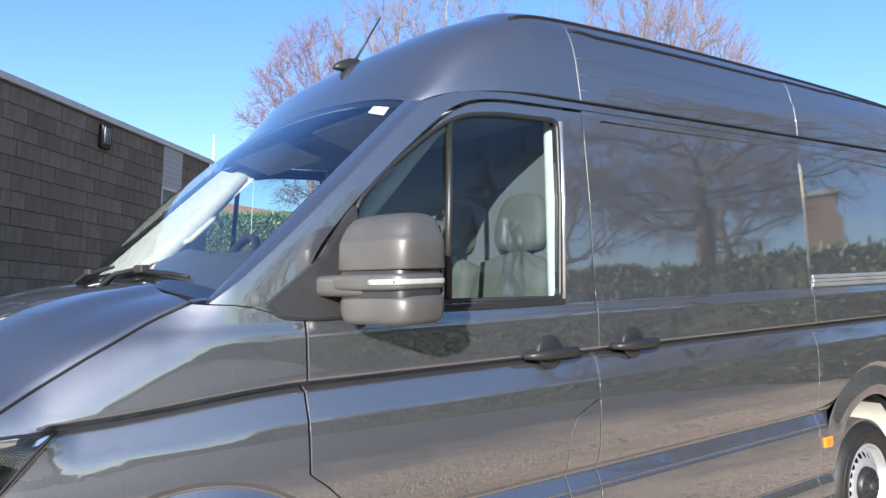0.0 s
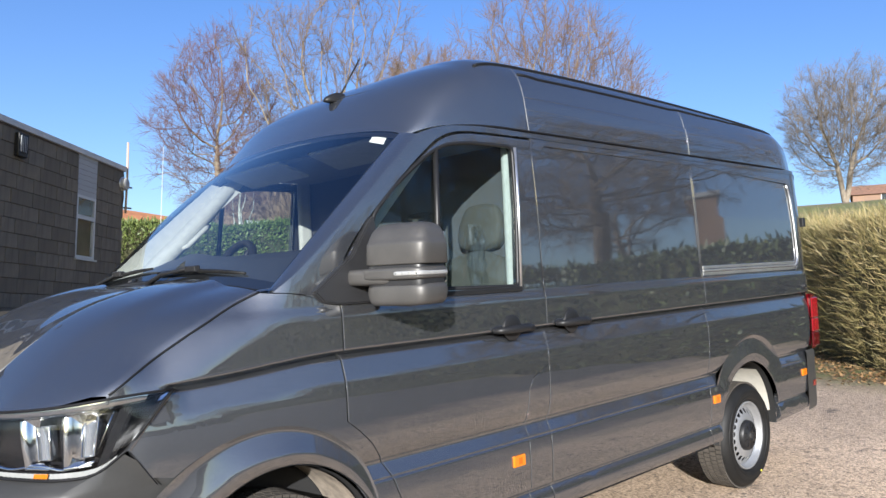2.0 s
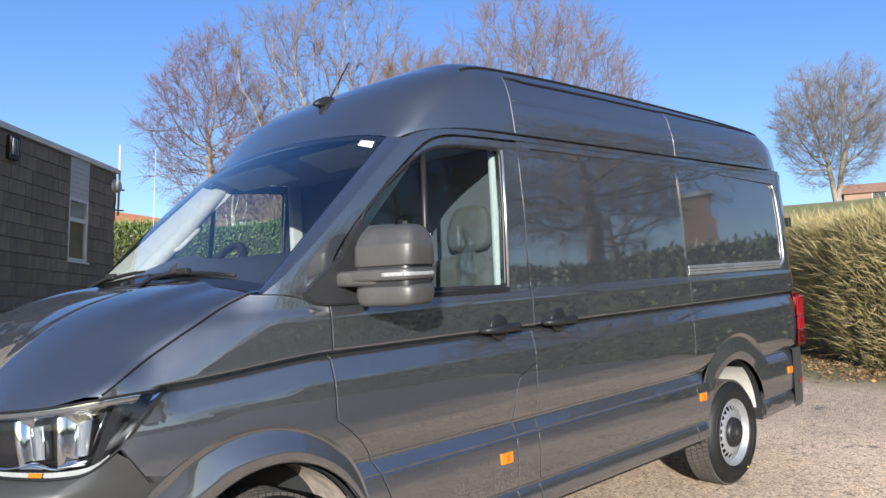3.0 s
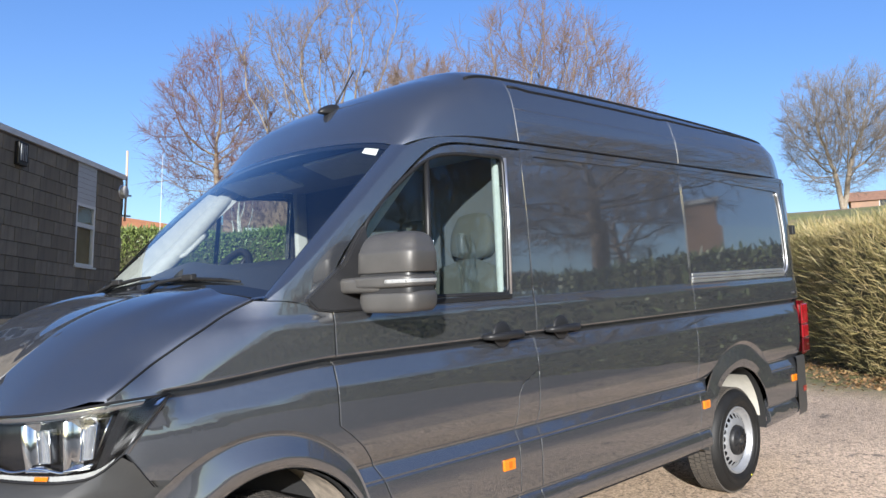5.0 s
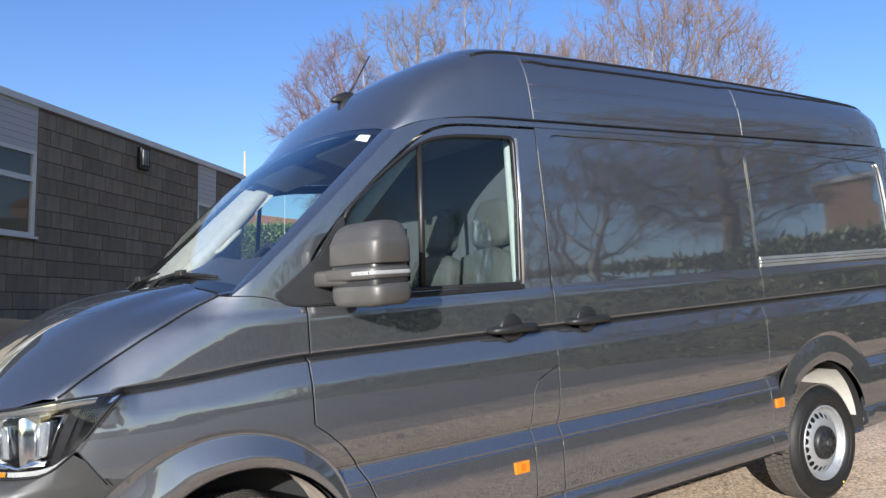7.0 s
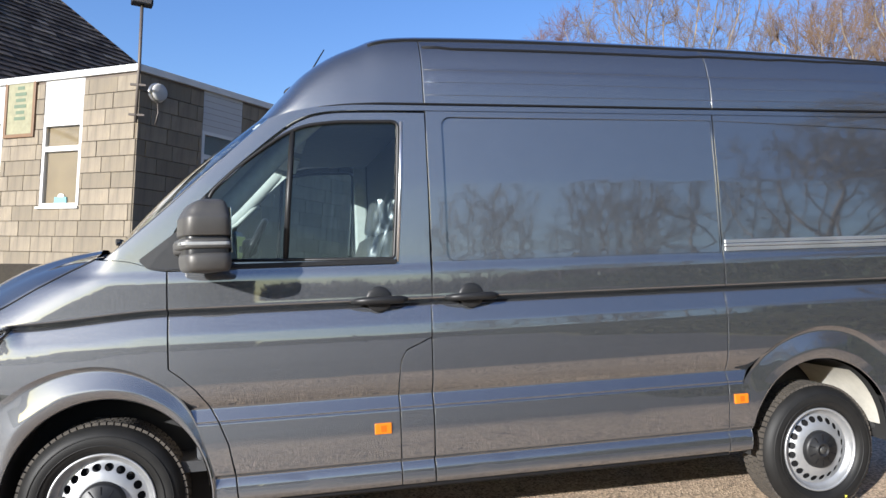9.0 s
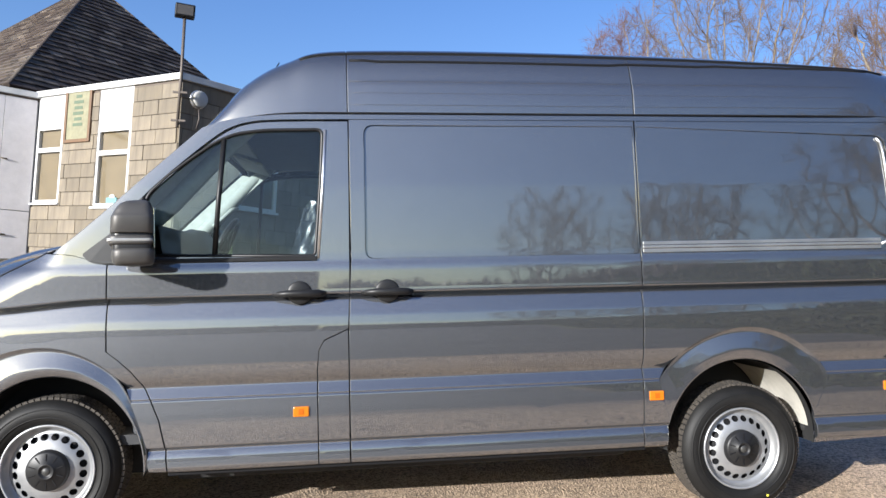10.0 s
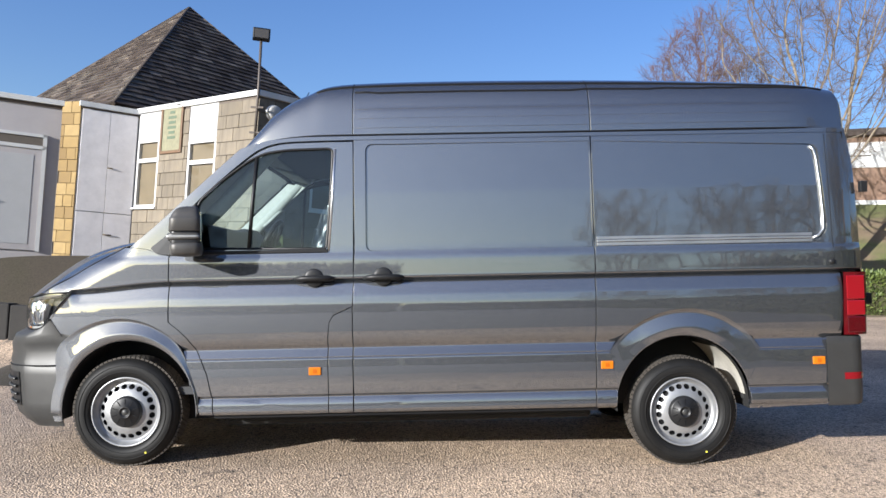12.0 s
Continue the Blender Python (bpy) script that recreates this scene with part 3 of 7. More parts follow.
LAMP_TOP = ((0.0, -0.336, 0.042, 1.134), (0.16, -0.452, 0.056, 1.131), (0.34, -0.551, 0.084, 1.124), (0.56, -0.668, 0.188, 1.108), (0.78, -0.755, 0.325, 1.098), (1.0, -0.805, 0.54, 1.085))
LAMP_LOW = ((0.0, -0.484, 0.058, 0.966), (0.16, -0.559, 0.092, 0.908), (0.34, -0.639, 0.142, 0.896), (0.56, -0.722, 0.247, 0.898), (0.78, -0.793, 0.38, 0.905), (1.0, -0.835, 0.57, 0.915))

# bonnet: across rows from the cowl to the nose

def bonnet_row(t, n=16):
    """t from the cowl (0) to the grille (1)."""
    ex = 0.0 - 0.530 * t
    pts = []
    for j in range(n + 1):
        u = j / n
        y0 = side_y(ex, bonnet_edge_z(ex)) + 0.007
        y = y0 + (WIDTH / 2 - y0) * u
        x = ex - (0.045 + 0.24 * t) * (1 - (1 - u) ** (2.2 + 0.8 * t))
        zc = bonnet_edge_z(ex) + (0.042 + 0.062 * math.sin(math.pi * min(1, t))) * (0.6 * (1 - (1 - u) ** 2.5) + 0.4 * (1 - (1 - u) ** 9)) - 0.045 * t**3 * u
        rib = 0.020 * (smooth(0.20, 0.31, u) - smooth(0.50, 0.62, u) * 0.75) * (1 - 0.4 * t)
        p = Vector((x, y, zc + rib))
        # the front edge runs along the lamp's upper edge
        ty = max(0.084, min(1.0, y))
        front = [r[1:] for r in LAMP_TOP[2:]] + [(-0.865, 1.02, 1.072)]
        fr = Vector((float(np.interp(ty, [q[1] for q in front], [q[0] for q in front])), y, float(np.interp(ty, [q[1] for q in front], [q[2] for q in front])) + 0.001))
        pts.append(tuple(p.lerp(fr, smooth(0.62, 1.0, t) * smooth(0.0, 0.10, u))))
    return [(pts[0][0], pts[0][1] + 0.004, pts[0][2] - 0.03)] + pts


rows = full_rows([bonnet_row(t / 22, 30) for t in range(23)])
bm = grid(rows)
bmesh.ops.reverse_faces(bm, faces=bm.faces[:]) if sum(f.normal.z for f in bm.faces) < 0 else None
bonnet = part("bonnet", bm, paint, van, "short sloping bonnet with pressed ridges", smooth=True, m=RAKE)
for right in (False, True):
    b = tube([(x, side_y(x, bonnet_edge_z(x)) + 0.003, bonnet_edge_z(x) + 0.0005) for x in np.linspace(0.0, -0.525, 30)], 0.0042, 6)
    part("bonnet_gap", flip_y(b) if right else b, gap_black, bonnet)
    # painted corner between the wing, the bonnet and the foot of the pillar
    rows = []
    for k in range(9):
        f = k / 8
        x = -0.004 + 0.044 * f
        a = Vector((x, side_y(x, bonnet_edge_z(x)) + 0.001, bonnet_edge_z(x) + 0.001))
        c = Vector((0.002, side_y(0.0, 1.42) + 0.05, 1.428)).lerp(Vector(screen_point(0.03, 0.0)), f)
        rows.append([tuple(a.lerp(c, j / 4) + Vector((0, 0, 0.006 * math.sin(math.pi * j / 4)))) for j in range(5)])
    b = orient(grid(rows), (0, -0.3, 1))
    part("wing_corner", flip_y(b) if right else b, paint, van, smooth=True, m=RAKE)
# cowl under the glass
rows = []
for i in range(3):
    k = i / 2
    r = []
    for j in range(0, 13):
        u = 0.01 + 0.99 * j / 12
        edge = bonnet_row(0.0, 40)[1:]
        f = u * 40
        a = Vector(edge[int(min(39, f))]).lerp(Vector(edge[int(min(39, f)) + 1]), f - int(min(39, f)))
        b = Vector(screen_point(u, 0.01, 0.004))
        r.append(tuple(a.lerp(b, k) - Vector((0, 0, 0.022 if i < 2 else 0.012))))
    rows.append(r)
part("cowl", grid(full_rows(rows)), gap_black, van, m=RAKE, smooth=True)


# front bumper and grille
def nose_x(y, z):
    """How far forward the front reaches at y, z."""
    return float(np.interp(z, (0.25, 0.30, 0.38, 0.66, 0.80, 0.92, 1.0, 1.10), (-0.80, -0.88, -0.945, -0.985, -0.975, -0.90, -0.86, -0.80)))


def bumper_half(u, z):
    """u: 0 at the arch on the side to 1 in the middle of the nose."""
    fx = nose_x(WIDTH / 2, z)
    th = u * math.pi / 2
    e = 2.8
    x0, y0 = -0.36, side_y(-0.36, max(z, 0.5))
    x = x0 + (fx - x0) * math.sin(th) ** (2 / e)
    y = y0 + (WIDTH / 2 - y0) * (1 - max(0, math.cos(th)) ** (2 / e))
    return x, y


cols = []
for j in range(40):
    u = j / 39
    # top edge: from the arch up the wing joint, under the lamp, to the middle
    if u < 0.12:
        t = u / 0.12
        x = -0.33 + (-0.472 + 0.33) * t
        top = Vector((x, side_y(x, 0.80 + 0.15 * t), 0.80 + 0.15 * t))
    elif u < 0.72:
        top = Vector(spline(LAMP_LOW, (u - 0.12) / 0.60)) - Vector((0, 0, 0.004))
    else:
        t = (u - 0.72) / 0.28
        top = Vector((-0.835 - 0.035 * t, 0.57 + 0.45 * t, 0.911))
    col = [tuple(top)]
    for z in (0.865, 0.84, 0.80, 0.74, 0.69, 0.672, 0.655, 0.60, 0.52, 0.42, 0.35, 0.30, 0.272, 0.262):
        zz = min(z, top.z - 0.015)
        x, y = bumper_half((j / 39) ** 0.9, zz)
        cx, cz, rx, rz = ARCHES[0]
        lip = cx - rx * math.sqrt(max(0.0, 1 - (max(0, zz - cz) / rz) ** 2)) - 0.005
        k = max(0.0, 1 - u * 5)
        x = x * (1 - k) + lip * k
        if k > 0:
            y = y * (1 - k) + side_y(x, max(0.5, zz)) * k
        groove = 0.008 if z in (0.672,) else 0.0
        inward = 0.045 * smooth(0.36, 0.26, zz)
        col.append((x + (inward + groove) * u, y + (inward + groove) * (1 - u), zz))
    cols.append(col)
rows = [[c[i] for c in cols] for i in range(len(cols[0]))]
bumper = part("front_bumper", orient(grid(full_rows(rows)), (-1, 0, 0)), satin, van, "grey plastic front bumper", smooth=True, m=RAKE)
for right in (False, True):
    q = [[Vector(bumper_half(u, z) + (z,)) + Vector((-0.003, -0.005, 0)) for u in np.linspace(0.30 + 0.05 * (0.62 - z), 0.62, 7)] for z in (0.62, 0.56, 0.50, 0.44, 0.40)]
    fog = orient(grid([[tuple(p) for p in r] for r in q]), (-0.7, -0.7, 0))
    part("air_intake", flip_y(fog) if right else fog, black_plastic, bumper, smooth=True)
    for z in (0.425, 0.475, 0.525, 0.575):
        bar = tube([Vector(bumper_half(u, z) + (z,)) + Vector((-0.008, -0.012, 0)) for u in np.linspace(0.33, 0.62, 6)], 0.010, 6)
        part("intake_bar", flip_y(bar) if right else bar, satin, bumper)
    seam = tube([Vector(bumper_half(u, 0.662) + (0.662,)) + Vector((0.004 * u, 0.004 * (1 - u), 0)) for u in np.linspace(0.04, 1.0, 30)], 0.005, 6)
    part("bumper_seam", flip_y(seam) if right else seam, gap_black, bumper)
rows = []
for i, z in enumerate((0.90, 0.95, 1.0, 1.06, 1.10)):
    r = []
    for j in range(9):
        y = 0.60 + 0.42 * j / 8
        r.append((nose_x(y, z) + 0.11 * (1 - j / 8) ** 2 + 0.02, y, z))
    rows.append(r)
grille = part("grille", grid(full_rows(rows)), black_plastic, van, "black slatted radiator grille", smooth=True, m=RAKE)
for z in (0.925, 0.975, 1.025, 1.075):
    pts = [(nose_x(1, z) + 0.11 * (1 - j / 8) ** 2 + 0.012, 0.60 + 0.42 * j / 8, z) for j in range(9)]
    part("slat", tube(pts + [(x, WIDTH - y, zz) for x, y, zz in pts[-2::-1]], 0.008, 6), chrome if z > 0.96 else satin, grille)


# headlights

def lamp_point(u, v, back=0.0):
    a, c = Vector(spline(LAMP_TOP, u)), Vector(spline(LAMP_LOW, u))
    p = a.lerp(c, v)
    out = Vector((-0.35 - 0.5 * u, -0.8 + 0.35 * u, 0.05)).normalized()
    return p + out * (0.016 * math.sin(math.pi * v) - back)


def headlight(right):
    def put(name, b, mat, parent=None, sm=True):
        return part(name, flip_y(b) if right else b, mat, parent or lamp, smooth=sm)

    rows = [[lamp_point(j / 18, i / 10) for j in range(19)] for i in range(11)]
    deep = [[lamp_point(j / 18, i / 10, 0.085) for j in range(19)] for i in range(11)]
    loop = rows[0] + [r[-1] for r in rows[1:]] + rows[-1][-2::-1] + [r[0] for r in rows[-2:0:-1]]
    loop2 = deep[0] + [r[-1] for r in deep[1:]] + deep[-1][-2::-1] + [r[0] for r in deep[-2:0:-1]]
    inner = grid(deep)
    b = flip_y(inner) if right else inner
    lamp = part("headlight", b, lamp_black, van, "clear headlight with two projector lamps", smooth=True, m=RAKE)
    put("housing", grid([loop, loop2], closed=True), lamp_black)
    lens = put("lens", orient(grid(rows), (-0.6, -0.7, 0)), lamp_clear)
    lens.visible_shadow = False
    put("lens_seal", tube(loop + loop[:1], 0.0045, 6), gap_black)
    edge = []
    for v in (k / 16 for k in range(17)):
        p = lamp_point(0.0, v)
        edge.append([(p.x + d, side_y(p.x + d, p.z) - e, p.z) for d, e in ((-0.002, 0.003), (0.008, 0.003), (0.013, 0.001), (0.015, -0.006))])
    put("rear_edge", orient(grid(edge), (-0.3, -0.9, 0.1)), paint, sm=False)
    def upright(u, v, bk):
        return lamp_point(u - 0.15 * (v - 0.5), v, bk)

    for uc, k in ((0.325, 1.0), (0.545, 0.86)):
        # bright reflector scoop, its lower lip, and the square lens beside it
        scoop = grid([[upright(uc + du * k, v, bk) for du, bk in ((0.105, 0.026), (0.098, 0.022), (0.07, 0.040), (0.04, 0.062), (0.012, 0.055))] for v in np.linspace(0.17, 0.84, 9)])
        put("reflector", scoop, chrome)
        put("reflector_lip", grid([[upright(uc + du * k, v + 0.10 * abs(du - 0.03), bk) for v, bk in ((0.80, 0.050), (0.845, 0.024), (0.875, 0.022), (0.89, 0.045))] for du in (0.105, 0.08, 0.04, 0.0, -0.045)]), chrome)
        put("reflector_roof", grid([[upright(uc + du * k, v, bk) for v, bk in ((0.15, 0.030), (0.22, 0.045), (0.30, 0.060))] for du in (0.10, 0.05, 0.0, -0.05)]), chrome)
        block = grid([[upright(uc + du * k, v, bk) for du, v, bk in ((0.022, v0, 0.075), (0.020, v0, 0.036), (-0.052, v0, 0.034), (-0.056, v0, 0.075))] for v0 in (0.26, 0.275, 0.73, 0.75)])
        put("projector", block, projector_glass, sm=False)
        put("projector_frame", tube([upright(uc + du * k, v, 0.033) for du, v in ((0.02, 0.27), (-0.053, 0.27), (-0.053, 0.74), (0.02, 0.74), (0.02, 0.27))], 0.0028, 6), chrome)
    put("light_guide", grid([[lamp_point(u, 0.855 + 0.035 * math.sin(u * 21) + dv, bk) for dv, bk in ((-0.022, 0.034), (0.0, 0.022), (0.022, 0.030))] for u in np.linspace(0.22, 1.0, 30)]), lamp_silver)
    ribs = grid([[lamp_point(0.07 + 0.93 * k / 70, v, 0.010 + 0.006 * (k % 2)) for k in range(71)] for v in (0.915, 0.985)])
    put("running_light", ribs, lamp_ribbed, sm=False)
    put("indicator", grid([[lamp_point(0.435 + 0.075 * k / 10, v, 0.007 + 0.003 * (k % 2)) for k in range(11)] for v in (0.915, 0.98)]), orange_lens, sm=False)
    put("chrome_brow", grid([[lamp_point(0.10 + 0.90 * k / 16, v, bk) for k in range(17)] for v, bk in ((0.015, 0.010), (0.05, 0.009), (0.13, 0.020), (0.155, 0.040))]), lamp_silver)
    put("rear_bezel", grid([[lamp_point(u0 + 0.03 * k, v, 0.012 + 0.02 * (k == 2)) for k in range(3)] for u0, v in ((0.012, 0.03), (0.012, 0.09), (0.02, 0.16))]), lamp_silver)
    put("rear_cover", grid([[lamp_point(u + 0.03 * (1 - v), v, 0.016) for v in (0.16, 0.3, 0.5, 0.7, 0.9)] for u in (0.125, 0.15, 0.18)]), gap_black)
    put("trim_line", tube([lamp_point(0.245 - 0.03 * v, v, 0.028) for v in (0.18, 0.4, 0.66)], 0.0022, 6), chrome)


mirrored(headlight)
for right in (False, True):
    b = tube([(x, side_y(x, z) - 0.001, z) for x, z in ((-0.476, 0.962), (-0.446, 0.918), (-0.415, 0.872), (-0.398, 0.848))], 0.0020, 6)
    part("wing_seam", flip_y(b) if right else b, gap_black, van, m=RAKE)


# ---- the van: wheels ----
def wheel_at(x, right, steer=0.0):
    m = pose(x, 0.05 if not right else WIDTH - 0.05, 0.353, 0, 0, (180 if right else 0) + steer)
    w = new("wheel")
    w.parent = van
    w.matrix_basis = m
    tagged(w, "black road tyre on a silver steel rim")
    # outer face towards -y; the tyre reaches inwards to +y
    prof = [(0.222, 0.02), (0.232, -0.006), (0.25, -0.016), (0.275, -0.022), (0.298, -0.020), (0.318, -0.010), (0.334, 0.006), (0.344, 0.022), (0.349, 0.045)]
    prof += [(r, 0.205 - h) for r, h in prof[::-1]]
    tyre = lathe(prof, seg=72)
    tagged(part("tyre", tyre, rubber, w, smooth=True), "")
    tread = bmesh.new()
    for k in range(72):
        a = 2 * math.pi * k / 72
        for y0, y1, tw in ((0.022, 0.056, 0.012), (0.062, 0.099, 0.0125), (0.105, 0.142, 0.0125), (0.148, 0.184, 0.012)):
            box(-tw, y0, 0.340, tw, y1, 0.3555, bm=tread, m=pose(0, 0, 0, 0, math.degrees(a) + (2.5 if y0 in (0.062, 0.148) else 0), 0))
    part("tread", tread, tread_dusty, w)
    for r0 in (0.262, 0.300):
        part("sidewall_ring", lathe([(r0 - 0.003, -0.018), (r0, -0.0245), (r0 + 0.003, -0.018)], seg=64), rubber, w, smooth=True)
    a = radians(-62)
    part("paint_mark", box(0.292 * math.cos(a) - 0.006, -0.0235, 0.292 * math.sin(a) - 0.006, 0.292 * math.cos(a) + 0.006, -0.018, 0.292 * math.sin(a) + 0.006, 0.002), tyre_yellow, w)
    rim = lathe([(0.222, 0.025), (0.226, 0.0), (0.224, -0.006), (0.216, -0.006), (0.212, 0.004), (0.206, 0.022), (0.196, 0.030), (0.190, 0.034)], seg=64)
    part("rim", rim, rim_silver, w, smooth=True)
    # pressed disc with a ring of holes
    disc = bmesh.new()
    holes, edges = 20, []

    def height(r):
        return float(np.interp(r, (0.06, 0.10, 0.125, 0.150, 0.175, 0.192), (0.012, 0.008, 0.004, 0.016, 0.034, 0.038)))

    for rr, n in ((0.193, 64), (0.07, 40)):
        vs = [disc.verts.new((rr * math.cos(2 * math.pi * k / n), 0, rr * math.sin(2 * math.pi * k / n))) for k in range(n)]
        edges += [disc.edges.new((vs[k], vs[(k + 1) % n])) for k in range(n)]
    for k in range(holes):
        a = 2 * math.pi * (k + 0.5) / holes
        c, s = math.cos(a), math.sin(a)
        vs = []
        for q in range(12):
            b = 2 * math.pi * q / 12
            u, v = 0.161 + 0.0165 * math.cos(b), 0.0195 * math.sin(b)
            vs.append(disc.verts.new((u * c - v * s, 0, u * s + v * c)))
        edges += [disc.edges.new((vs[q], vs[(q + 1) % 12])) for q in range(12)]
    bmesh.ops.triangle_fill(disc, edges=edges, use_beauty=True, normal=(0, -1, 0))
    for f in disc.faces:
        if f.normal.y > 0:
            f.normal_flip()
        f.smooth = True
    ext = bmesh.ops.extrude_edge_only(disc, edges=[e for e in disc.edges if e.is_boundary])
    for v in disc.verts:
        v.co.y = height(math.hypot(v.co.x, v.co.z))
    for g in ext["geom"]:
        if isinstance(g, bmesh.types.BMVert):
            g.co.y += 0.005
    dob = part("disc", disc, rim_silver, w, smooth=True)
    nl = []
    for poly in dob.data.polygons:
        for vi in poly.vertices:
            co = dob.data.vertices[vi].co
            r = math.hypot(co.x, co.z)
            if abs(poly.normal.y) > 0.45 and r > 0:
                g = (height(r + 0.004) - height(r - 0.004)) / 0.008
                nl.append(Vector((g * co.x / r, -1, g * co.z / r)).normalized())
            else:
                nl.append(poly.normal.copy())
    dob.data.normals_split_custom_set([tuple(n) for n in nl])
    part("brake_drum", lathe([(0.0, 0.05), (0.19, 0.05), (0.19, 0.18), (0.0, 0.18)], seg=32), gap_black, w)
    cap = lathe([(0.0, -0.022), (0.030, -0.022), (0.032, -0.027), (0.038, -0.027), (0.040, -0.022), (0.088, -0.020), (0.098, -0.012), (0.102, 0.012)], seg=40)
    cap_ob = part("hub_cap", cap, black_plastic, w, "black plastic hub cap", smooth=True)
    for k in range(10):
        b = box(-0.0022, -0.0235, 0.052, 0.0022, -0.018, 0.086, m=pose(0, 0, 0, 0, 36 * k, 0))
        part("hub_slot", b, gap_black, cap_ob)
    part("hub_badge", lathe([(0.0, -0.025), (0.018, -0.025), (0.020, -0.021)], seg=24), satin, cap_ob, smooth=True)
    return w


for right in (False, True):
    wheel_at(AXLE_F, right, 0.0)
    wheel_at(AXLE_R, right)


# wheel wells: inner arches
for i, ax in enumerate((AXLE_F, AXLE_R)):
    for right in (False, True):
        cx, cz, rx, rz = ARCHES[i]
        rows = []
        for y in (0.03, 0.10, 0.34 if i == 0 else 0.56):
            k = 0.985 if y < 0.05 else 1.0
            rows.append([(cx + k * rx * math.cos(a), y, cz + k * rz * math.sin(a)) for a in (math.pi * (-0.03 + 1.06 * j / 24) for j in range(25))])
        bm = grid(rows)
        part("wheel_arch_liner", flip_y(bm) if right else bm, underseal, van, smooth=True, m=RAKE)
        bd = 0.34 if i == 0 else 0.56
        bw = box(cx - rx - 0.02, bd, 0.25, cx + rx + 0.02, bd + 0.02, cz + rz + 0.05)
        part("arch_back", flip_y(bw) if right else bw, underseal, van, m=RAKE)
        if i == 0:
            rows = [[(cx + rx * 0.965 * math.cos(a), y, cz + rz * 0.965 * math.sin(a)) for a in (radians(4 + 62 * j / 10) for j in range(11))] for y in (0.075, 0.20, 0.33)]
            b2 = grid(rows)
            part("arch_trim", flip_y(b2) if right else b2, dusty_liner, van, "dusty brown arch lining", smooth=True, m=RAKE)
        if i == 1:
            rows = []
            for y in (0.07, 0.20, 0.54):
                rows.append([(cx + rx * 0.972 * math.cos(a), y, cz + rz * 0.972 * math.sin(a)) for a in (radians(6 + 50 * j / 10) for j in range(11))])
            b2 = grid(rows)
            part("arch_trim", flip_y(b2) if right else b2, bare_liner, van, "unpainted pale arch panel", smooth=True, m=RAKE)
for right in (False, True):
    sill = box(0.58, 0.034, 0.298, 3.08, 0.06, 0.3225, 0.004)
    part("sill_strip", flip_y(sill) if right else sill, gap_black, van, "black strip under the doors", m=RAKE)
part("underbody", box(0.48, 0.10, 0.33, 3.15, 1.94, 0.40, 0.02), underseal, van, m=RAKE)
# hidden low block, added to keep light out from under the van
part("underbody", box(0.55, 0.36, 0.19, 3.10, 1.68, 0.33, 0.03), underseal, van, m=RAKE)
part("underbody", box(4.06, 0.12, 0.33, 4.75, 1.92, 0.42, 0.02), underseal, van, m=RAKE)
part("underbody", box(-0.75, 0.42, 0.28, 0.5, 1.62, 0.5, 0.02), underseal, van, m=RAKE)
part("rear_axle", tube([(AXLE_R, 0.25, 0.35), (AXLE_R, 1.79, 0.35)], 0.05, 10), underseal, van)
part("front_axle", tube([(AXLE_F, 0.25, 0.35), (AXLE_F, 1.79, 0.35)], 0.05, 10), underseal, van)

dark_red = Mat("dark_red_lens", (0.055, 0.002, 0.004), 0.15, Coat_Weight=0.6)
bright_red = Mat("bright_red_lens", (0.19, 0.005, 0.009), 0.15, Coat_Weight=0.6)
deep_orange = Mat("deep_orange_lens", (0.36, 0.085, 0.004), 0.2)


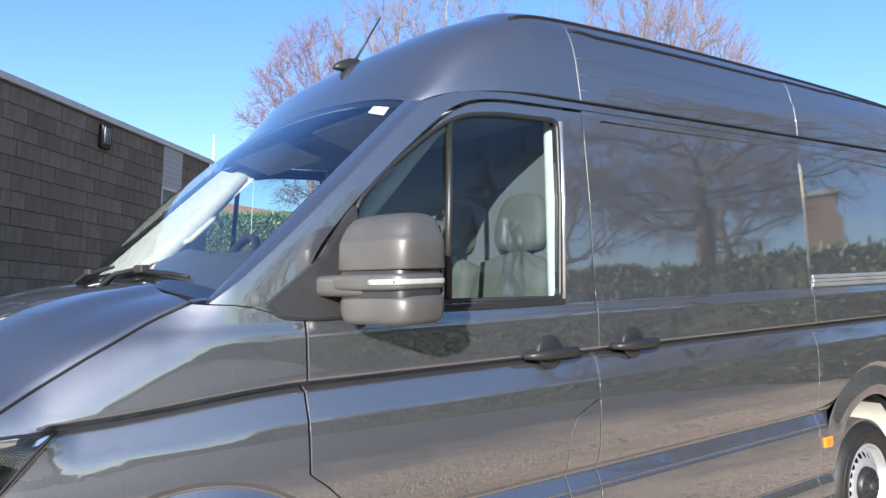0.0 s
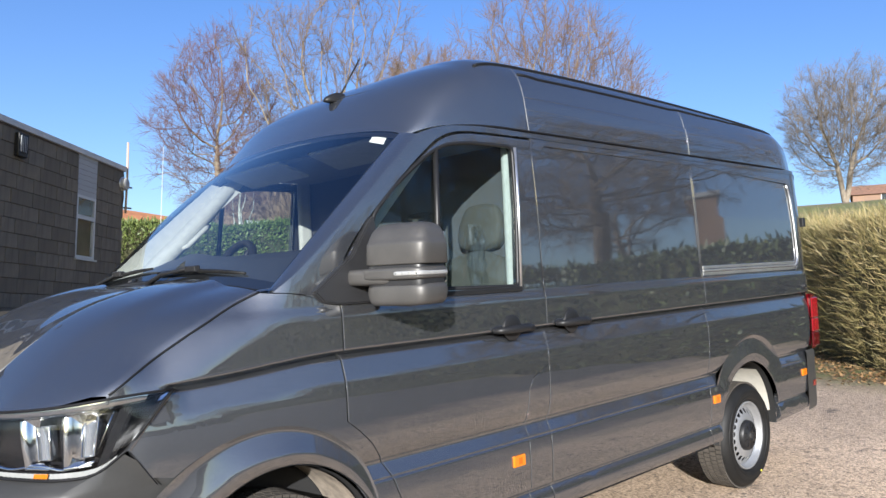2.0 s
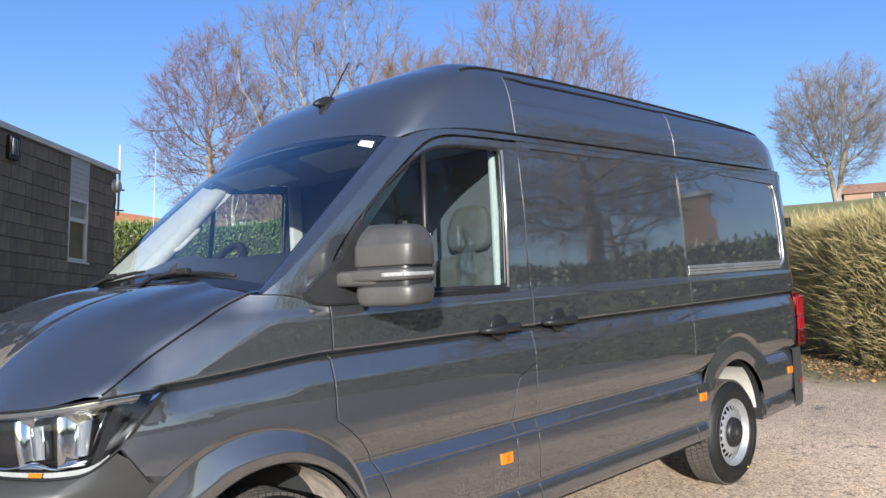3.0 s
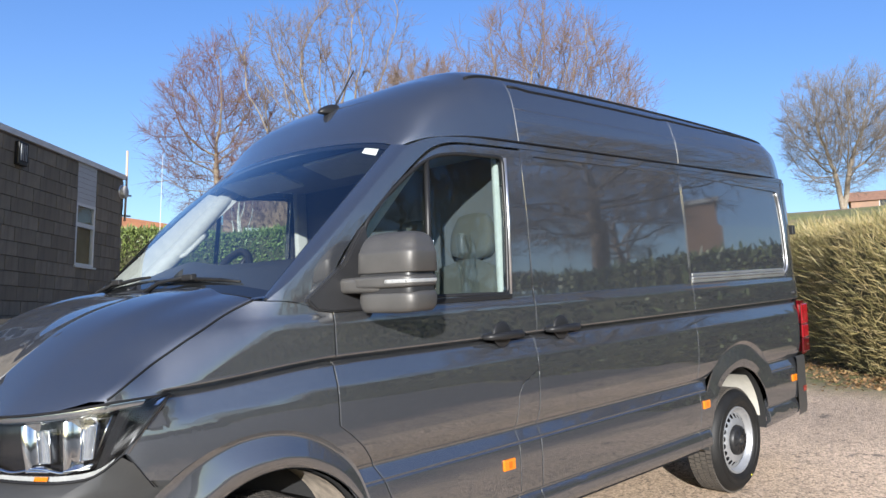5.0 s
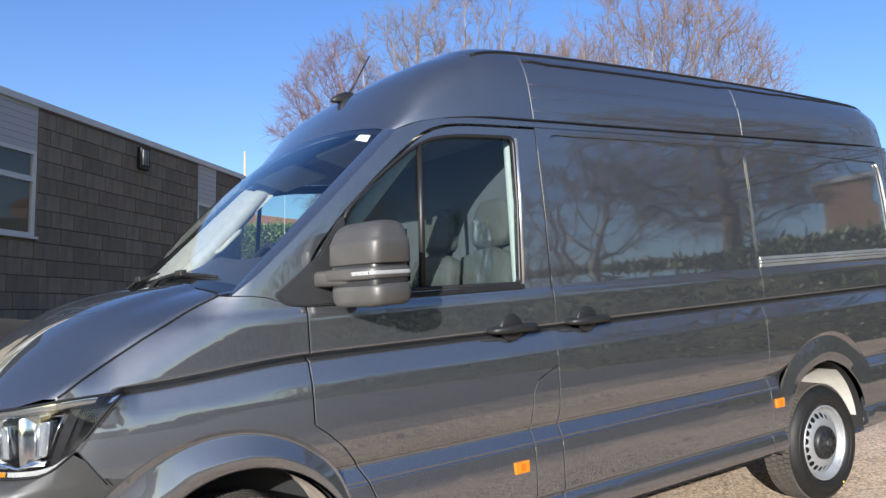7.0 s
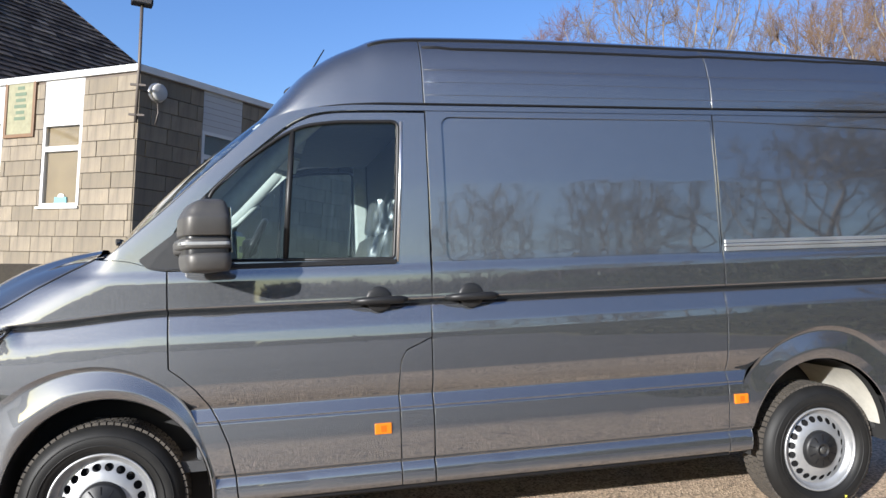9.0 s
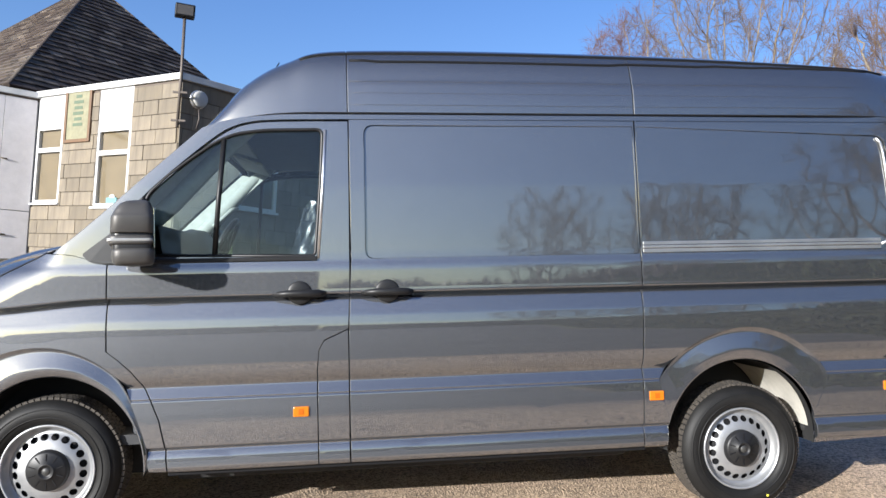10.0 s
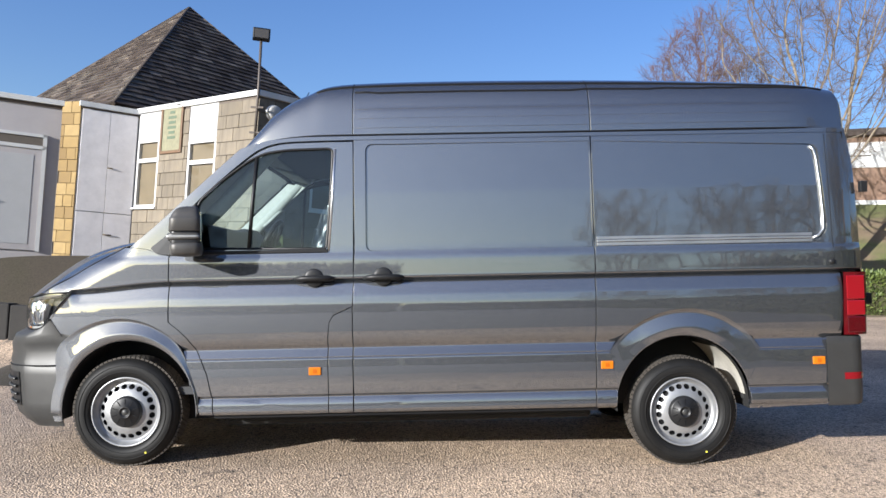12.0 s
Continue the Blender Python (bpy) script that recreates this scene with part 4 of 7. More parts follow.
# rear bumper corner, lights
def rear_end(right):
    flank = side_y(4.598, 0.56) - 0.006
    rows = []
    for z in (0.30, 0.31, 0.35, 0.42, 0.50, 0.60, 0.69, 0.735, 0.75):
        r = []
        inward = 0.020 * smooth(0.735, 0.75, z) + 0.02 * smooth(0.32, 0.30, z)
        side = [(x, flank + 0.08 * (x - 4.575) + inward * 0.5) for x in (4.575, 4.62, 4.66, 4.70, 4.74, 4.77)]
        ye = side[-1][1]
        for x, y in side + [(4.805, ye + 0.016), (4.833, ye + 0.042), (4.855, ye + 0.085), (4.872, ye + 0.16), (4.88, ye + 0.4), (4.88, 1.02)]:
            r.append((x - inward * (x - 4.6) * 2, y, z))
        rows.append(r)
    bm = grid(rows)
    bump = part("rear_bumper", flip_y(bm) if right else bm, satin, van, "grey plastic rear bumper corner", smooth=True, m=RAKE)
    # red strip on the bumper's corner
    rows = []
    for z in (0.468, 0.512):
        rows.append([(x, flank + d, z) for x, d in ((4.69, 0.006), (4.74, 0.010), (4.77, 0.0125), (4.808, 0.028), (4.836, 0.054), (4.858, 0.095))])
    b = grid(rows)
    part("reflector", flip_y(b) if right else b, bright_red, bump, smooth=True)
    rows = []
    for i in range(9):
        z = 0.758 + 0.408 * i / 8
        r = []
        for j in range(9):
            u = j / 8
            x = 4.700 - 0.012 * (1 - i / 8) + 0.178 * u
            y = side_y(4.70, 1.0) - 0.012 + 0.010 * u + 0.11 * max(0, u - 0.4) ** 2
            r.append((x, y, z))
        r += [(4.893, side_y(4.70, 1.0) + 0.08, z), (4.895, side_y(4.70, 1.0) + 0.16, z)]
        rows.append(r)
    bm = grid(rows)
    tl = part("tail_light", flip_y(bm) if right else bm, red_lens, van, "tall red tail light", smooth=True, m=RAKE)
    ys = side_y(4.70, 1.0)
    for z0, z1, mat in ((0.99, 1.145, bright_red), (0.885, 0.982, bright_red), (0.772, 0.877, dark_red)):
        d = box(4.716, ys - 0.0155, z0, 4.835, ys + 0.02, z1, 0.006)
        part("lamp_block", flip_y(d) if right else d, mat, tl)
    lock = lathe([(0.0, -0.014), (0.016, -0.014), (0.020, -0.008), (0.020, 0.01)], centre=(4.635, side_y(4.635, 1.238), 1.238), seg=20)
    part("lock", flip_y(lock) if right else lock, black_plastic, van, smooth=True, m=RAKE)


mirrored(rear_end)
for right in (False, True):
    b = tube([(4.655 - 0.015 * k / 12, side_y(4.655, 1.19 + 0.90 * k / 12) - 0.0004, 1.19 + 0.90 * k / 12) for k in range(13)], 0.0022, 6)
    part("pillar_seam", flip_y(b) if right else b, gap_black, van, m=RAKE)


# orange side markers
def markers(right):
    for x in (1.242, 3.136, 4.522):
        y = side_y(x, 0.596)
        b = box(x - 0.040, y - 0.010, 0.570, x + 0.040, y + 0.012, 0.622, 0.005)
        mk = part("side_marker", flip_y(b) if right else b, orange_lens, van, "small orange side marker lamp", m=RAKE)
        b = box(x - 0.012, y - 0.0115, 0.582, x + 0.014, y - 0.009, 0.610, 0.002)
        part("inner_lens", flip_y(b) if right else b, deep_orange, mk)


mirrored(markers)

# bright sliding rail and its end strip
for right in (False, True):
    rail = bmesh.new()
    for z0, z1, d in ((1.372, 1.392, 0.006), (1.396, 1.410, 0.0), (1.414, 1.432, 0.004)):
        box(3.095, side_y(3.8, z0) - 0.006 + d, z0, 4.52, side_y(3.8, z0) + 0.012, z1, 0.002, 1, rail)
    if right:
        flip_y(rail)
    part("slide_rail", rail, alu, van, "bright metal slide rail", m=RAKE)
    pts = [(4.52, 1.395), (4.565, 1.415), (4.597, 1.455), (4.600, 1.55), (4.590, 1.75), (4.578, 1.92), (4.565, 1.985), (4.540, 2.012)]
    b = tube([(x, side_y(x, z) + 0.004, z) for x, z in pts], 0.0075, 8)
    part("trim_strip", flip_y(b) if right else b, alu, van, "bright trim strip", smooth=True, m=RAKE)
    # black tubes drawn for the shade in the gutter groove and roof drip line
    g = tube([(x, spline(GUTTER, s)[1] - 0.004, spline(GUTTER, s)[2] - 0.006) for s, x in ((s, spline(GUTTER, s)[0]) for s in np.linspace(0.20, 0.99, 40))], 0.0045, 6)
    part("gutter_seal", flip_y(g) if right else g, gap_black, van, m=RAKE)
    rows = []
    for s in np.linspace(0.40, 0.985, 30):
        sec = roof_section(s)[:45]
        target = spline(GUTTER, s)[2] + 0.80 * (spline(CENTRE, s)[1] - spline(GUTTER, s)[2])
        zz = [p[2] for p in sec]
        q = [float(np.interp(target, zz, [p[k] for p in sec])) for k in range(3)]
        rows.append((q[0], q[1] - 0.001, q[2] + 0.001))
    g = tube(rows, 0.008, 6)
    part("drip_rail", flip_y(g) if right else g, gap_black, van, m=RAKE)


# door glass, frames, handles, mirrors
def door_fittings(right):
    door = sides[1 if right else 0][1]
    slide = sides[1 if right else 0][2]

    def put(name, b, mat, parent, label="", sm=True):
        return part(name, flip_y(b) if right else b, mat, parent, label, smooth=sm)

    pane = bmesh.new()
    vs = [pane.verts.new((x, side_y(x, z) + 0.016, z)) for x, z in WINDOW]
    bmesh.ops.contextual_create(pane, geom=vs)
    if pane.faces[:][0].normal.y > 0:
        bmesh.ops.reverse_faces(pane, faces=pane.faces[:])
    g = put("window_pane", pane, glass, door, sm=False)
    g.visible_shadow = False
    seal = tube([(x, side_y(x, z) + 0.006, z) for x, z in WINDOW] + [(WINDOW[0][0], side_y(*WINDOW[0]) + 0.006, WINDOW[0][1])], 0.010, 6)
    put("window_seal", seal, black_plastic, door)
    bar = tube([(0.818, side_y(0.82, 1.4) + 0.010, 1.385), (0.843, side_y(0.84, 1.7) + 0.010, 1.70), (0.870, side_y(0.87, 2.0) + 0.010, 2.00)], 0.014, 6)
    put("window_bar", bar, black_plastic, door, sm=False)
    strip = tube([(1.385, side_y(1.385, 2.04) + 0.003, 2.045), (1.368, side_y(1.36, 1.75) + 0.003, 1.75), (1.338, side_y(1.33, 1.39) + 0.003, 1.372)], 0.0095, 8)
    put("bright_edge", strip, alu, door)
    sill = box(0.50, 0.002, 1.362, 1.335, 0.03, 1.384, 0.004)
    put("window_sill", sill, black_plastic, door, sm=False)
    for x0, x1, zc, parent in ((1.115, 1.371, 1.192, door), (1.565, 1.818, 1.192, slide)):
        c = (x0 + x1) / 2
        y = side_y(c, zc)
        cup = bmesh.new()
        bmesh.ops.create_uvsphere(cup, u_segments=24, v_segments=12, radius=1, matrix=Matrix.Translation((c, y - 0.003, zc + 0.006)) @ Matrix.Diagonal((0.062, 0.0105, 0.060, 1)))
        put("handle_cup", cup, black_plastic, parent)
        pts = [(x0, y - 0.004, zc), (x0 + 0.03, y - 0.030, zc + 0.001), (x0 + 0.07, y - 0.044, zc + 0.003), (c + 0.04, y - 0.046, zc + 0.003), (x1 - 0.03, y - 0.032, zc + 0.001), (x1, y - 0.006, zc)]
        bar = tube(pts, [0.010, 0.015, 0.018, 0.019, 0.020, 0.013], 12)
        put("door_handle", bar, black_plastic, parent, "black pull handle")
    # mirror: triangular foot, arm, head with cap, indicator, lower cap
    foot = bmesh.new()
    outline = [(0.185, 1.412), (0.225, 1.372), (0.300, 1.362), (0.50, 1.362), (0.505, 1.43), (0.478, 1.70), (0.45, 1.675), (0.36, 1.545)]
    ys = [side_y(x, z) for x, z in outline]
    front = [foot.verts.new((x, y - 0.022, z)) for (x, z), y in zip(outline, ys)]
    back = [foot.verts.new((x, y + 0.01, z)) for (x, z), y in zip(outline, ys)]
    foot.faces.new(front)
    for k in range(len(front)):
        foot.faces.new((front[k], front[(k + 1) % len(front)], back[(k + 1) % len(front)], back[k]))
    bmesh.ops.recalc_face_normals(foot, faces=foot.faces[:])
    bmesh.ops.bevel(foot, geom=foot.edges[:], offset=0.006, segments=2, affect="EDGES")
    mir = put("wing_mirror", foot, foot_grey, door, "large dark grey wing mirror", sm=False)
    return mir


mirror_feet = mirrored(door_fittings)


def superbox(cx, cy, cz, sx, sy, sz, e=4.0, z0=-1.0, z1=1.0, n=28, rows_n=12, taper=None, bm=None):
    """A rounded block: a superellipsoid cut between two heights."""
    rows = []
    for i in range(rows_n + 1):
        v = z0 + (z1 - z0) * i / rows_n
        k = max(0.0, 1 - abs(v) ** e) ** (1 / e)
        tx, ty, ox, oy = taper(v) if taper else (1, 1, 0, 0)
        rows.append([(cx + ox + sx * tx * k * math.copysign(abs(math.cos(a)) ** (2 / e), math.cos(a)), cy + oy + sy * ty * k * math.copysign(abs(math.sin(a)) ** (2 / e), math.sin(a)), cz + sz * v)
                     for a in (2 * math.pi * q / n for q in range(n))])
    bm = grid(rows, bm, closed=True)
    bmesh.ops.holes_fill(bm, edges=[e_ for e_ in bm.edges if e_.is_boundary])
    bmesh.ops.recalc_face_normals(bm, faces=bm.faces[:])
    return bm


def mirror_head(right):
    foot = mirror_feet[1 if right else 0]

    def put(name, b, mat, sm=True, label=""):
        return part(name, flip_y(b) if right else b, mat, foot, label, smooth=sm)

    turn = Matrix.Translation((0.47, -0.17, 1.47)) @ pose(0, 0, 0, 0, 0, 14) @ Matrix.Translation((-0.47, 0.17, -1.47))

    def t(b):
        bmesh.ops.transform(b, matrix=turn, verts=b.verts[:])
        return b

    put("mirror_core", t(superbox(0.475, -0.170, 1.46, 0.090, 0.128, 0.07, 6.0)), foot_grey)
    # cap: an upright front face under a sharp brow, then a rounded top
    rows = []
    for z, fx, in_y, out_y in ((1.500, 0.002, 0.004, 0.004), (1.504, 0.0, 0.0, 0.0), (1.570, 0.004, 0.002, 0.0), (1.580, 0.005, 0.003, 0.001), (1.583, 0.008, 0.005, 0.004), (1.600, 0.016, 0.008, 0.008), (1.622, 0.029, 0.014, 0.015), (1.640, 0.046, 0.024, 0.028),
                               (1.651, 0.070, 0.042, 0.048), (1.656, 0.098, 0.066, 0.072)):
        x0, x1, y0, y1 = 0.377 + fx, 0.573 - fx * 0.35, -0.313 + out_y, -0.037 - in_y
        cx, cy, hx, hy = (x0 + x1) / 2, (y0 + y1) / 2, (x1 - x0) / 2, (y1 - y0) / 2
        rows.append([(cx + hx * math.copysign(abs(math.cos(a)) ** 0.36, math.cos(a)), cy + hy * math.copysign(abs(math.sin(a)) ** 0.36, math.sin(a)), z) for a in (2 * math.pi * (q + 0.5) / 44 for q in range(44))])
    cap = grid(rows, closed=True)
    bmesh.ops.holes_fill(cap, edges=[e_ for e_ in cap.edges if e_.is_boundary])
    bmesh.ops.recalc_face_normals(cap, faces=cap.faces[:])
    put("mirror_cap", t(cap), mirror_satin)
    put("mirror_band", t(superbox(0.470, -0.165, 1.467, 0.102, 0.143, 0.026, 6.0)), mirror_satin)
    put("mirror_base", t(superbox(0.478, -0.172, 1.391, 0.096, 0.137, 0.047, 5.0, taper=lambda v: (1 - 0.06 * max(0, -v), 1 - 0.08 * max(0, -v), 0, 0))), mirror_satin)
    put("mirror_arm", t(superbox(0.440, -0.055, 1.458, 0.066, 0.115, 0.034, 4.5)), mirror_satin)
    ind = t(superbox(0.4645, -0.243, 1.467, 0.102, 0.066, 0.010, 6.0))
    lens = put("indicator", ind, lamp_ribbed)
    for k in range(4):
        rib = t(superbox(0.4645, -0.290 + 0.030 * k, 1.467, 0.1030, 0.0022, 0.0085, 6.0, n=12, rows_n=4))
        part("lens_rib", flip_y(rib) if right else rib, foot_grey, lens)
    put("mirror_glass", t(box(0.566, -0.285, 1.43, 0.572, -0.06, 1.62, 0.004)), chrome, False)


mirrored(mirror_head)

# wipers, aerial, sticker
def on_screen(y, v, lift):
    u = (min(y, WIDTH - y) - 0.118) / (WIDTH / 2 - 0.118)
    p = Vector(screen_point(u, v, -lift))
    p.y = y
    return p


for y0, y1 in ((0.27, 0.93), (1.02, 1.74)):
    ym = y0 + 0.52 * (y1 - y0)
    blade_pts = [on_screen(y0 + (y1 - y0) * k / 6, 0.058 - 0.030 * k / 6, 0.014) for k in range(7)]
    pivot, elbow, mid = on_screen(y1 + 0.02, -0.035, 0.012), on_screen(y1 - 0.10, 0.005, 0.030), on_screen(ym, 0.045, 0.030)
    arm = part("wiper", tube([pivot, elbow, mid], [0.012, 0.009, 0.006], 8), black_plastic, van, "black wiper arm with blade", m=RAKE)
    part("blade", tube(blade_pts, [0.005, 0.008, 0.009, 0.010, 0.009, 0.008, 0.005], 6), rubber, arm)
    part("hinge", box(mid.x - 0.014, mid.y - 0.045, mid.z - 0.018, mid.x + 0.014, mid.y + 0.045, mid.z + 0.008, 0.005), black_plastic, arm)
ax_ = Vector((0.935, 0.86, 2.385))
base = superbox(ax_.x, ax_.y, ax_.z, 0.066, 0.030, 0.036, 2.4, -0.6, 1.0, taper=lambda v: (1 - 0.35 * max(0, v), 1 - 0.4 * max(0, v), 0.03 * v, 0))
aerial = part("aerial", base, black_plastic, van, "stubby black roof aerial", smooth=True, m=RAKE)
part("whip", tube([ax_ + Vector((0.035, 0, 0.03)), ax_ + Vector((0.16, -0.01, 0.235))], [0.006, 0.0035], 8), black_plastic, aerial)
sp = [Vector(screen_point(u, v, 0.008)) for u, v in ((0.055, 0.915), (0.155, 0.925), (0.165, 0.970), (0.070, 0.962))]
b = bmesh.new()
b.faces.new([b.verts.new(q) for q in sp])
part("paper_sticker", b, sticker_white, van, "white paper label behind the windscreen", m=RAKE)


# ---- the van: cab inside ----
headliner_grey = plain("grey_headliner", (0.15, 0.16, 0.17), 0.85, scale=30)

def seat(cy, width, name_label):
    s = new("cab_seat")
    s.parent = van
    s.matrix_basis = RAKE @ Matrix.Translation((1.02, cy, 0.70))
    tagged(s, name_label)
    hw = width / 2
    part("seat_base", box(-0.25, -hw + 0.02, -0.25, 0.25, hw - 0.02, 0.05, 0.03), dash_grey, s)
    part("cushion", superbox(-0.02, 0, 0.12, 0.29, hw, 0.09, 4.5), seat_grey, s, smooth=True)
    back = superbox(0.0, 0, 0.38, 0.075, hw, 0.38, 5.0, taper=lambda v: (1 - 0.1 * v, 1 - 0.06 * max(0, v), 0, 0))
    part("backrest", back, seat_grey, s, smooth=True, m=pose(0.24, 0, 0.14, 0, 14, 0))
    return s


for cy, wd in ((0.36, 0.47), (0.83, 0.44), (1.55, 0.50)):
    s = seat(cy, wd, "pale grey cab seat under clear plastic film")
    part("headrest", superbox(0.06, 0, 1.02, 0.05, 0.15, 0.13, 3.5, taper=lambda v: (1, 1 - 0.22 * max(0, v), 0, 0)), seat_grey, s, smooth=True, m=pose(0.17, 0, 0.0, 0, 12, 0))
    part("belt_stripe", box(0.115, 0.02, 0.30, 0.125, 0.06, 0.86, 0.002, m=pose(0.075, 0, 0, 0, 14, 0)), seat_dark, s)
rnd = random.Random(4)
rows = []
for i in range(13):
    v = i / 12
    rows.append([(1.17 + 0.10 * v + (0.17 - 0.05 * v) * j / 11 + rnd.uniform(-0.008, 0.008), 0.20 + 0.10 * v + rnd.uniform(-0.014, 0.014), 1.36 + 0.33 * v + rnd.uniform(-0.008, 0.008)) for j in range(12)])
part("plastic_cover", grid(rows), film_clear, van, "crumpled clear plastic seat cover", m=RAKE)
rows = []
for y in np.linspace(0.10, 1.94, 20):
    hood = 0.07 * math.exp(-((y - 1.5) / 0.22) ** 2)
    rows.append([(0.06, y, 1.41), (0.17, y, 1.475), (0.32, y, 1.550), (0.44, y, 1.590 + hood * 0.5), (0.53, y, 1.56 + hood * 0.7), (0.56, y, 1.34), (0.60, y, 1.12), (0.55, y, 0.85), (0.40, y, 0.6)])
dash = part("dashboard", grid(rows), dash_grey, van, "dark dashboard", smooth=True, m=RAKE)
for y in (0.55, 1.15, 1.35):
    part("vent", box(0.545, y - 0.06, 1.30, 0.60, y + 0.06, 1.37, 0.01), black_plastic, dash)
part("screen", box(0.545, 0.90, 1.18, 0.60, 1.12, 1.30, 0.008), gap_black, dash)
wheel_m = Matrix.Translation((0.65, 1.50, 1.51)) @ pose(0, 0, 0, 0, -62, 0)
b = bmesh.new()
ring = [wheel_m @ Vector((0.19 * math.cos(a), 0.19 * math.sin(a), 0)) for a in (2 * math.pi * k / 32 for k in range(33))]
tube(ring, 0.021, 10, b, caps=False)
st = part("steering_wheel", b, black_plastic, van, "black steering wheel", smooth=True, m=RAKE)
for a in (90, 210, 330):
    part("spoke", tube([wheel_m @ Vector((0, 0, -0.02)), wheel_m @ Vector((0.18 * math.cos(radians(a)), 0.18 * math.sin(radians(a)), 0))], [0.022, 0.012], 8), black_plastic, st)
part("hub", superbox(0.64, 1.50, 1.51, 0.05, 0.07, 0.06, 3), black_plastic, st, smooth=True)
part("bulkhead", box(1.47, 0.10, 0.42, 1.49, 1.94, 2.30), seat_dark, van, m=RAKE)
part("headliner", box(0.84, 0.13, 2.085, 1.47, 1.91, 2.11, 0.012), headliner_grey, van, "grey cab headliner", m=RAKE)
part("cab_floor", box(0.10, 0.10, 0.45, 1.48, 1.94, 0.50), dash_grey, van, m=RAKE)
for vy in (0.28, 1.16):
    part("sun_visor", box(-0.10, vy, -0.008, 0.10, vy + 0.60, 0.008, 0.006, m=pose(0.86, 0, 2.055, 0, 18, 0)), trim_light, van, m=RAKE)
for right in (False, True):
    pil = tube([(0.27, 0.175, 1.46), (0.53, 0.185, 1.70), (0.83, 0.19, 2.01), (1.0, 0.15, 2.12), (1.45, 0.13, 2.15)], [0.05, 0.05, 0.045, 0.02, 0.02], 8)
    if not right:
        bmesh.ops.translate(pil, vec=(0.05, 0.02, -0.02), verts=pil.verts[:])
    part("pillar_trim", flip_y(pil) if right else pil, trim_light, van, smooth=True, m=RAKE)
    rows = [[tuple(Vector(screen_point(0.03, v, 0.012)) + Vector((0.16, 0.05, -0.04)) * k) for k in (0, 0.3, 0.6, 1.0)] for v in (0.03 + 0.93 * i / 12 for i in range(13))]
    pc = grid(rows)
    part("pillar_cover", flip_y(pc) if right else pc, trim_light, van, smooth=True, m=RAKE)
    hd = tube([(0.50, 0.20, 1.66), (0.55, 0.235, 1.68), (0.66, 0.24, 1.78), (0.70, 0.20, 1.80)], 0.014, 8)
    part("grab_handle", flip_y(hd) if right else hd, trim_light, van, "pale grab handle on the pillar", smooth=True, m=RAKE)
    card = box(0.40, 0.075, 0.50, 1.44, 0.10, 1.36, 0.02)
    part("door_card", flip_y(card) if right else card, seat_dark, van, m=RAKE)
    bp = box(1.37, 0.10, 1.36, 1.46, 0.14, 2.10, 0.015)
    part("pillar_trim", flip_y(bp) if right else bp, trim_light, van, m=RAKE)


# ---- ground ----
LOT_EDGE = [(9.4, -60.0), (8.6, -14.0), (8.2, -7.0), (8.5, -3.2), (9.6, -0.9), (9.7, 0.2), (25.0, 10.8), (18.5, 18.0), (9.0, 21.5), (2.0, 24.0), (-20.0, 38.0)]
LOT = LOT_EDGE + [(-120.0, 60.0), (-120.0, -60.0)]
WALL_A, WALL_B = Vector((-1.33, 8.42)), Vector((4.62, 14.12))


def inside(poly, x, y):
    ok = False
    for (x0, y0), (x1, y1) in zip(poly, poly[1:] + poly[:1]):
        if (y0 > y) != (y1 > y) and x < (x1 - x0) * (y - y0) / (y1 - y0) + x0:
            ok = not ok
    return ok


def edge_distance(line, x, y):
    best = 1e9
    for (x0, y0), (x1, y1) in zip(line, line[1:]):
        dx, dy = x1 - x0, y1 - y0
        t = min(1, max(0, ((x - x0) * dx + (y - y0) * dy) / (dx * dx + dy * dy)))
        best = min(best, math.hypot(x - x0 - t * dx, y - y0 - t * dy))
    return best


def terrace(x, y):
    """The raised ground in front of the building."""
    d1 = (WALL_B - WALL_A).normalized()
    u = (x - WALL_A.x) * d1.x + (y - WALL_A.y) * d1.y
    s = (x - WALL_A.x) * d1.y - (y - WALL_A.y) * d1.x
    front = smooth(-9.0, -3.2, u + 0.12 * s)
    near = smooth(4.6, 0.3, s)
    far = 1 - smooth(7.0, 12.0, u)
    cut = 1 - smooth(-1.5, -3.5, x) * (1 - smooth(6.1, 6.6, y))
    return (1.54 - 0.32 * smooth(-1.5, 2.0, u)) * front * near * far * cut


def ground_z(x, y):
    px, py = max(-40.0, min(45.0, x)), max(-40.0, min(40.0, y))
    z = 0.0524 * px + 0.0088 * py
    if x < -6:
        z += 0.03 * (-6 - px)
    z += terrace(x, y)
    if not inside(LOT, x, y):
        d = edge_distance(LOT_EDGE, x, y)
        rise = 4.6 * smooth(0.8, 15.0, d) + 0.11 * max(0.0, min(d, 60) - 12.0)
        if y < -4:
            rise *= 0.35
        z += rise
    return z


def axis_steps():
    a = list(np.arange(-14, 30, 0.45))
    lo, hi, st = -14.0, 30.0, 0.8
    left, right = [], []
    while hi < 900:
        hi += st
        lo -= st
        st *= 1.22
        right.append(hi), left.append(lo)
    return left[::-1] + a + right


xs = axis_steps()
ground_bm = grid([[(x, y, ground_z(x, y)) for x in xs] for y in xs])
bmesh.ops.recalc_face_normals(ground_bm, faces=ground_bm.faces[:])
if sum(f.normal.z for f in ground_bm.faces) < 0:
    bmesh.ops.reverse_faces(ground_bm, faces=ground_bm.faces[:])

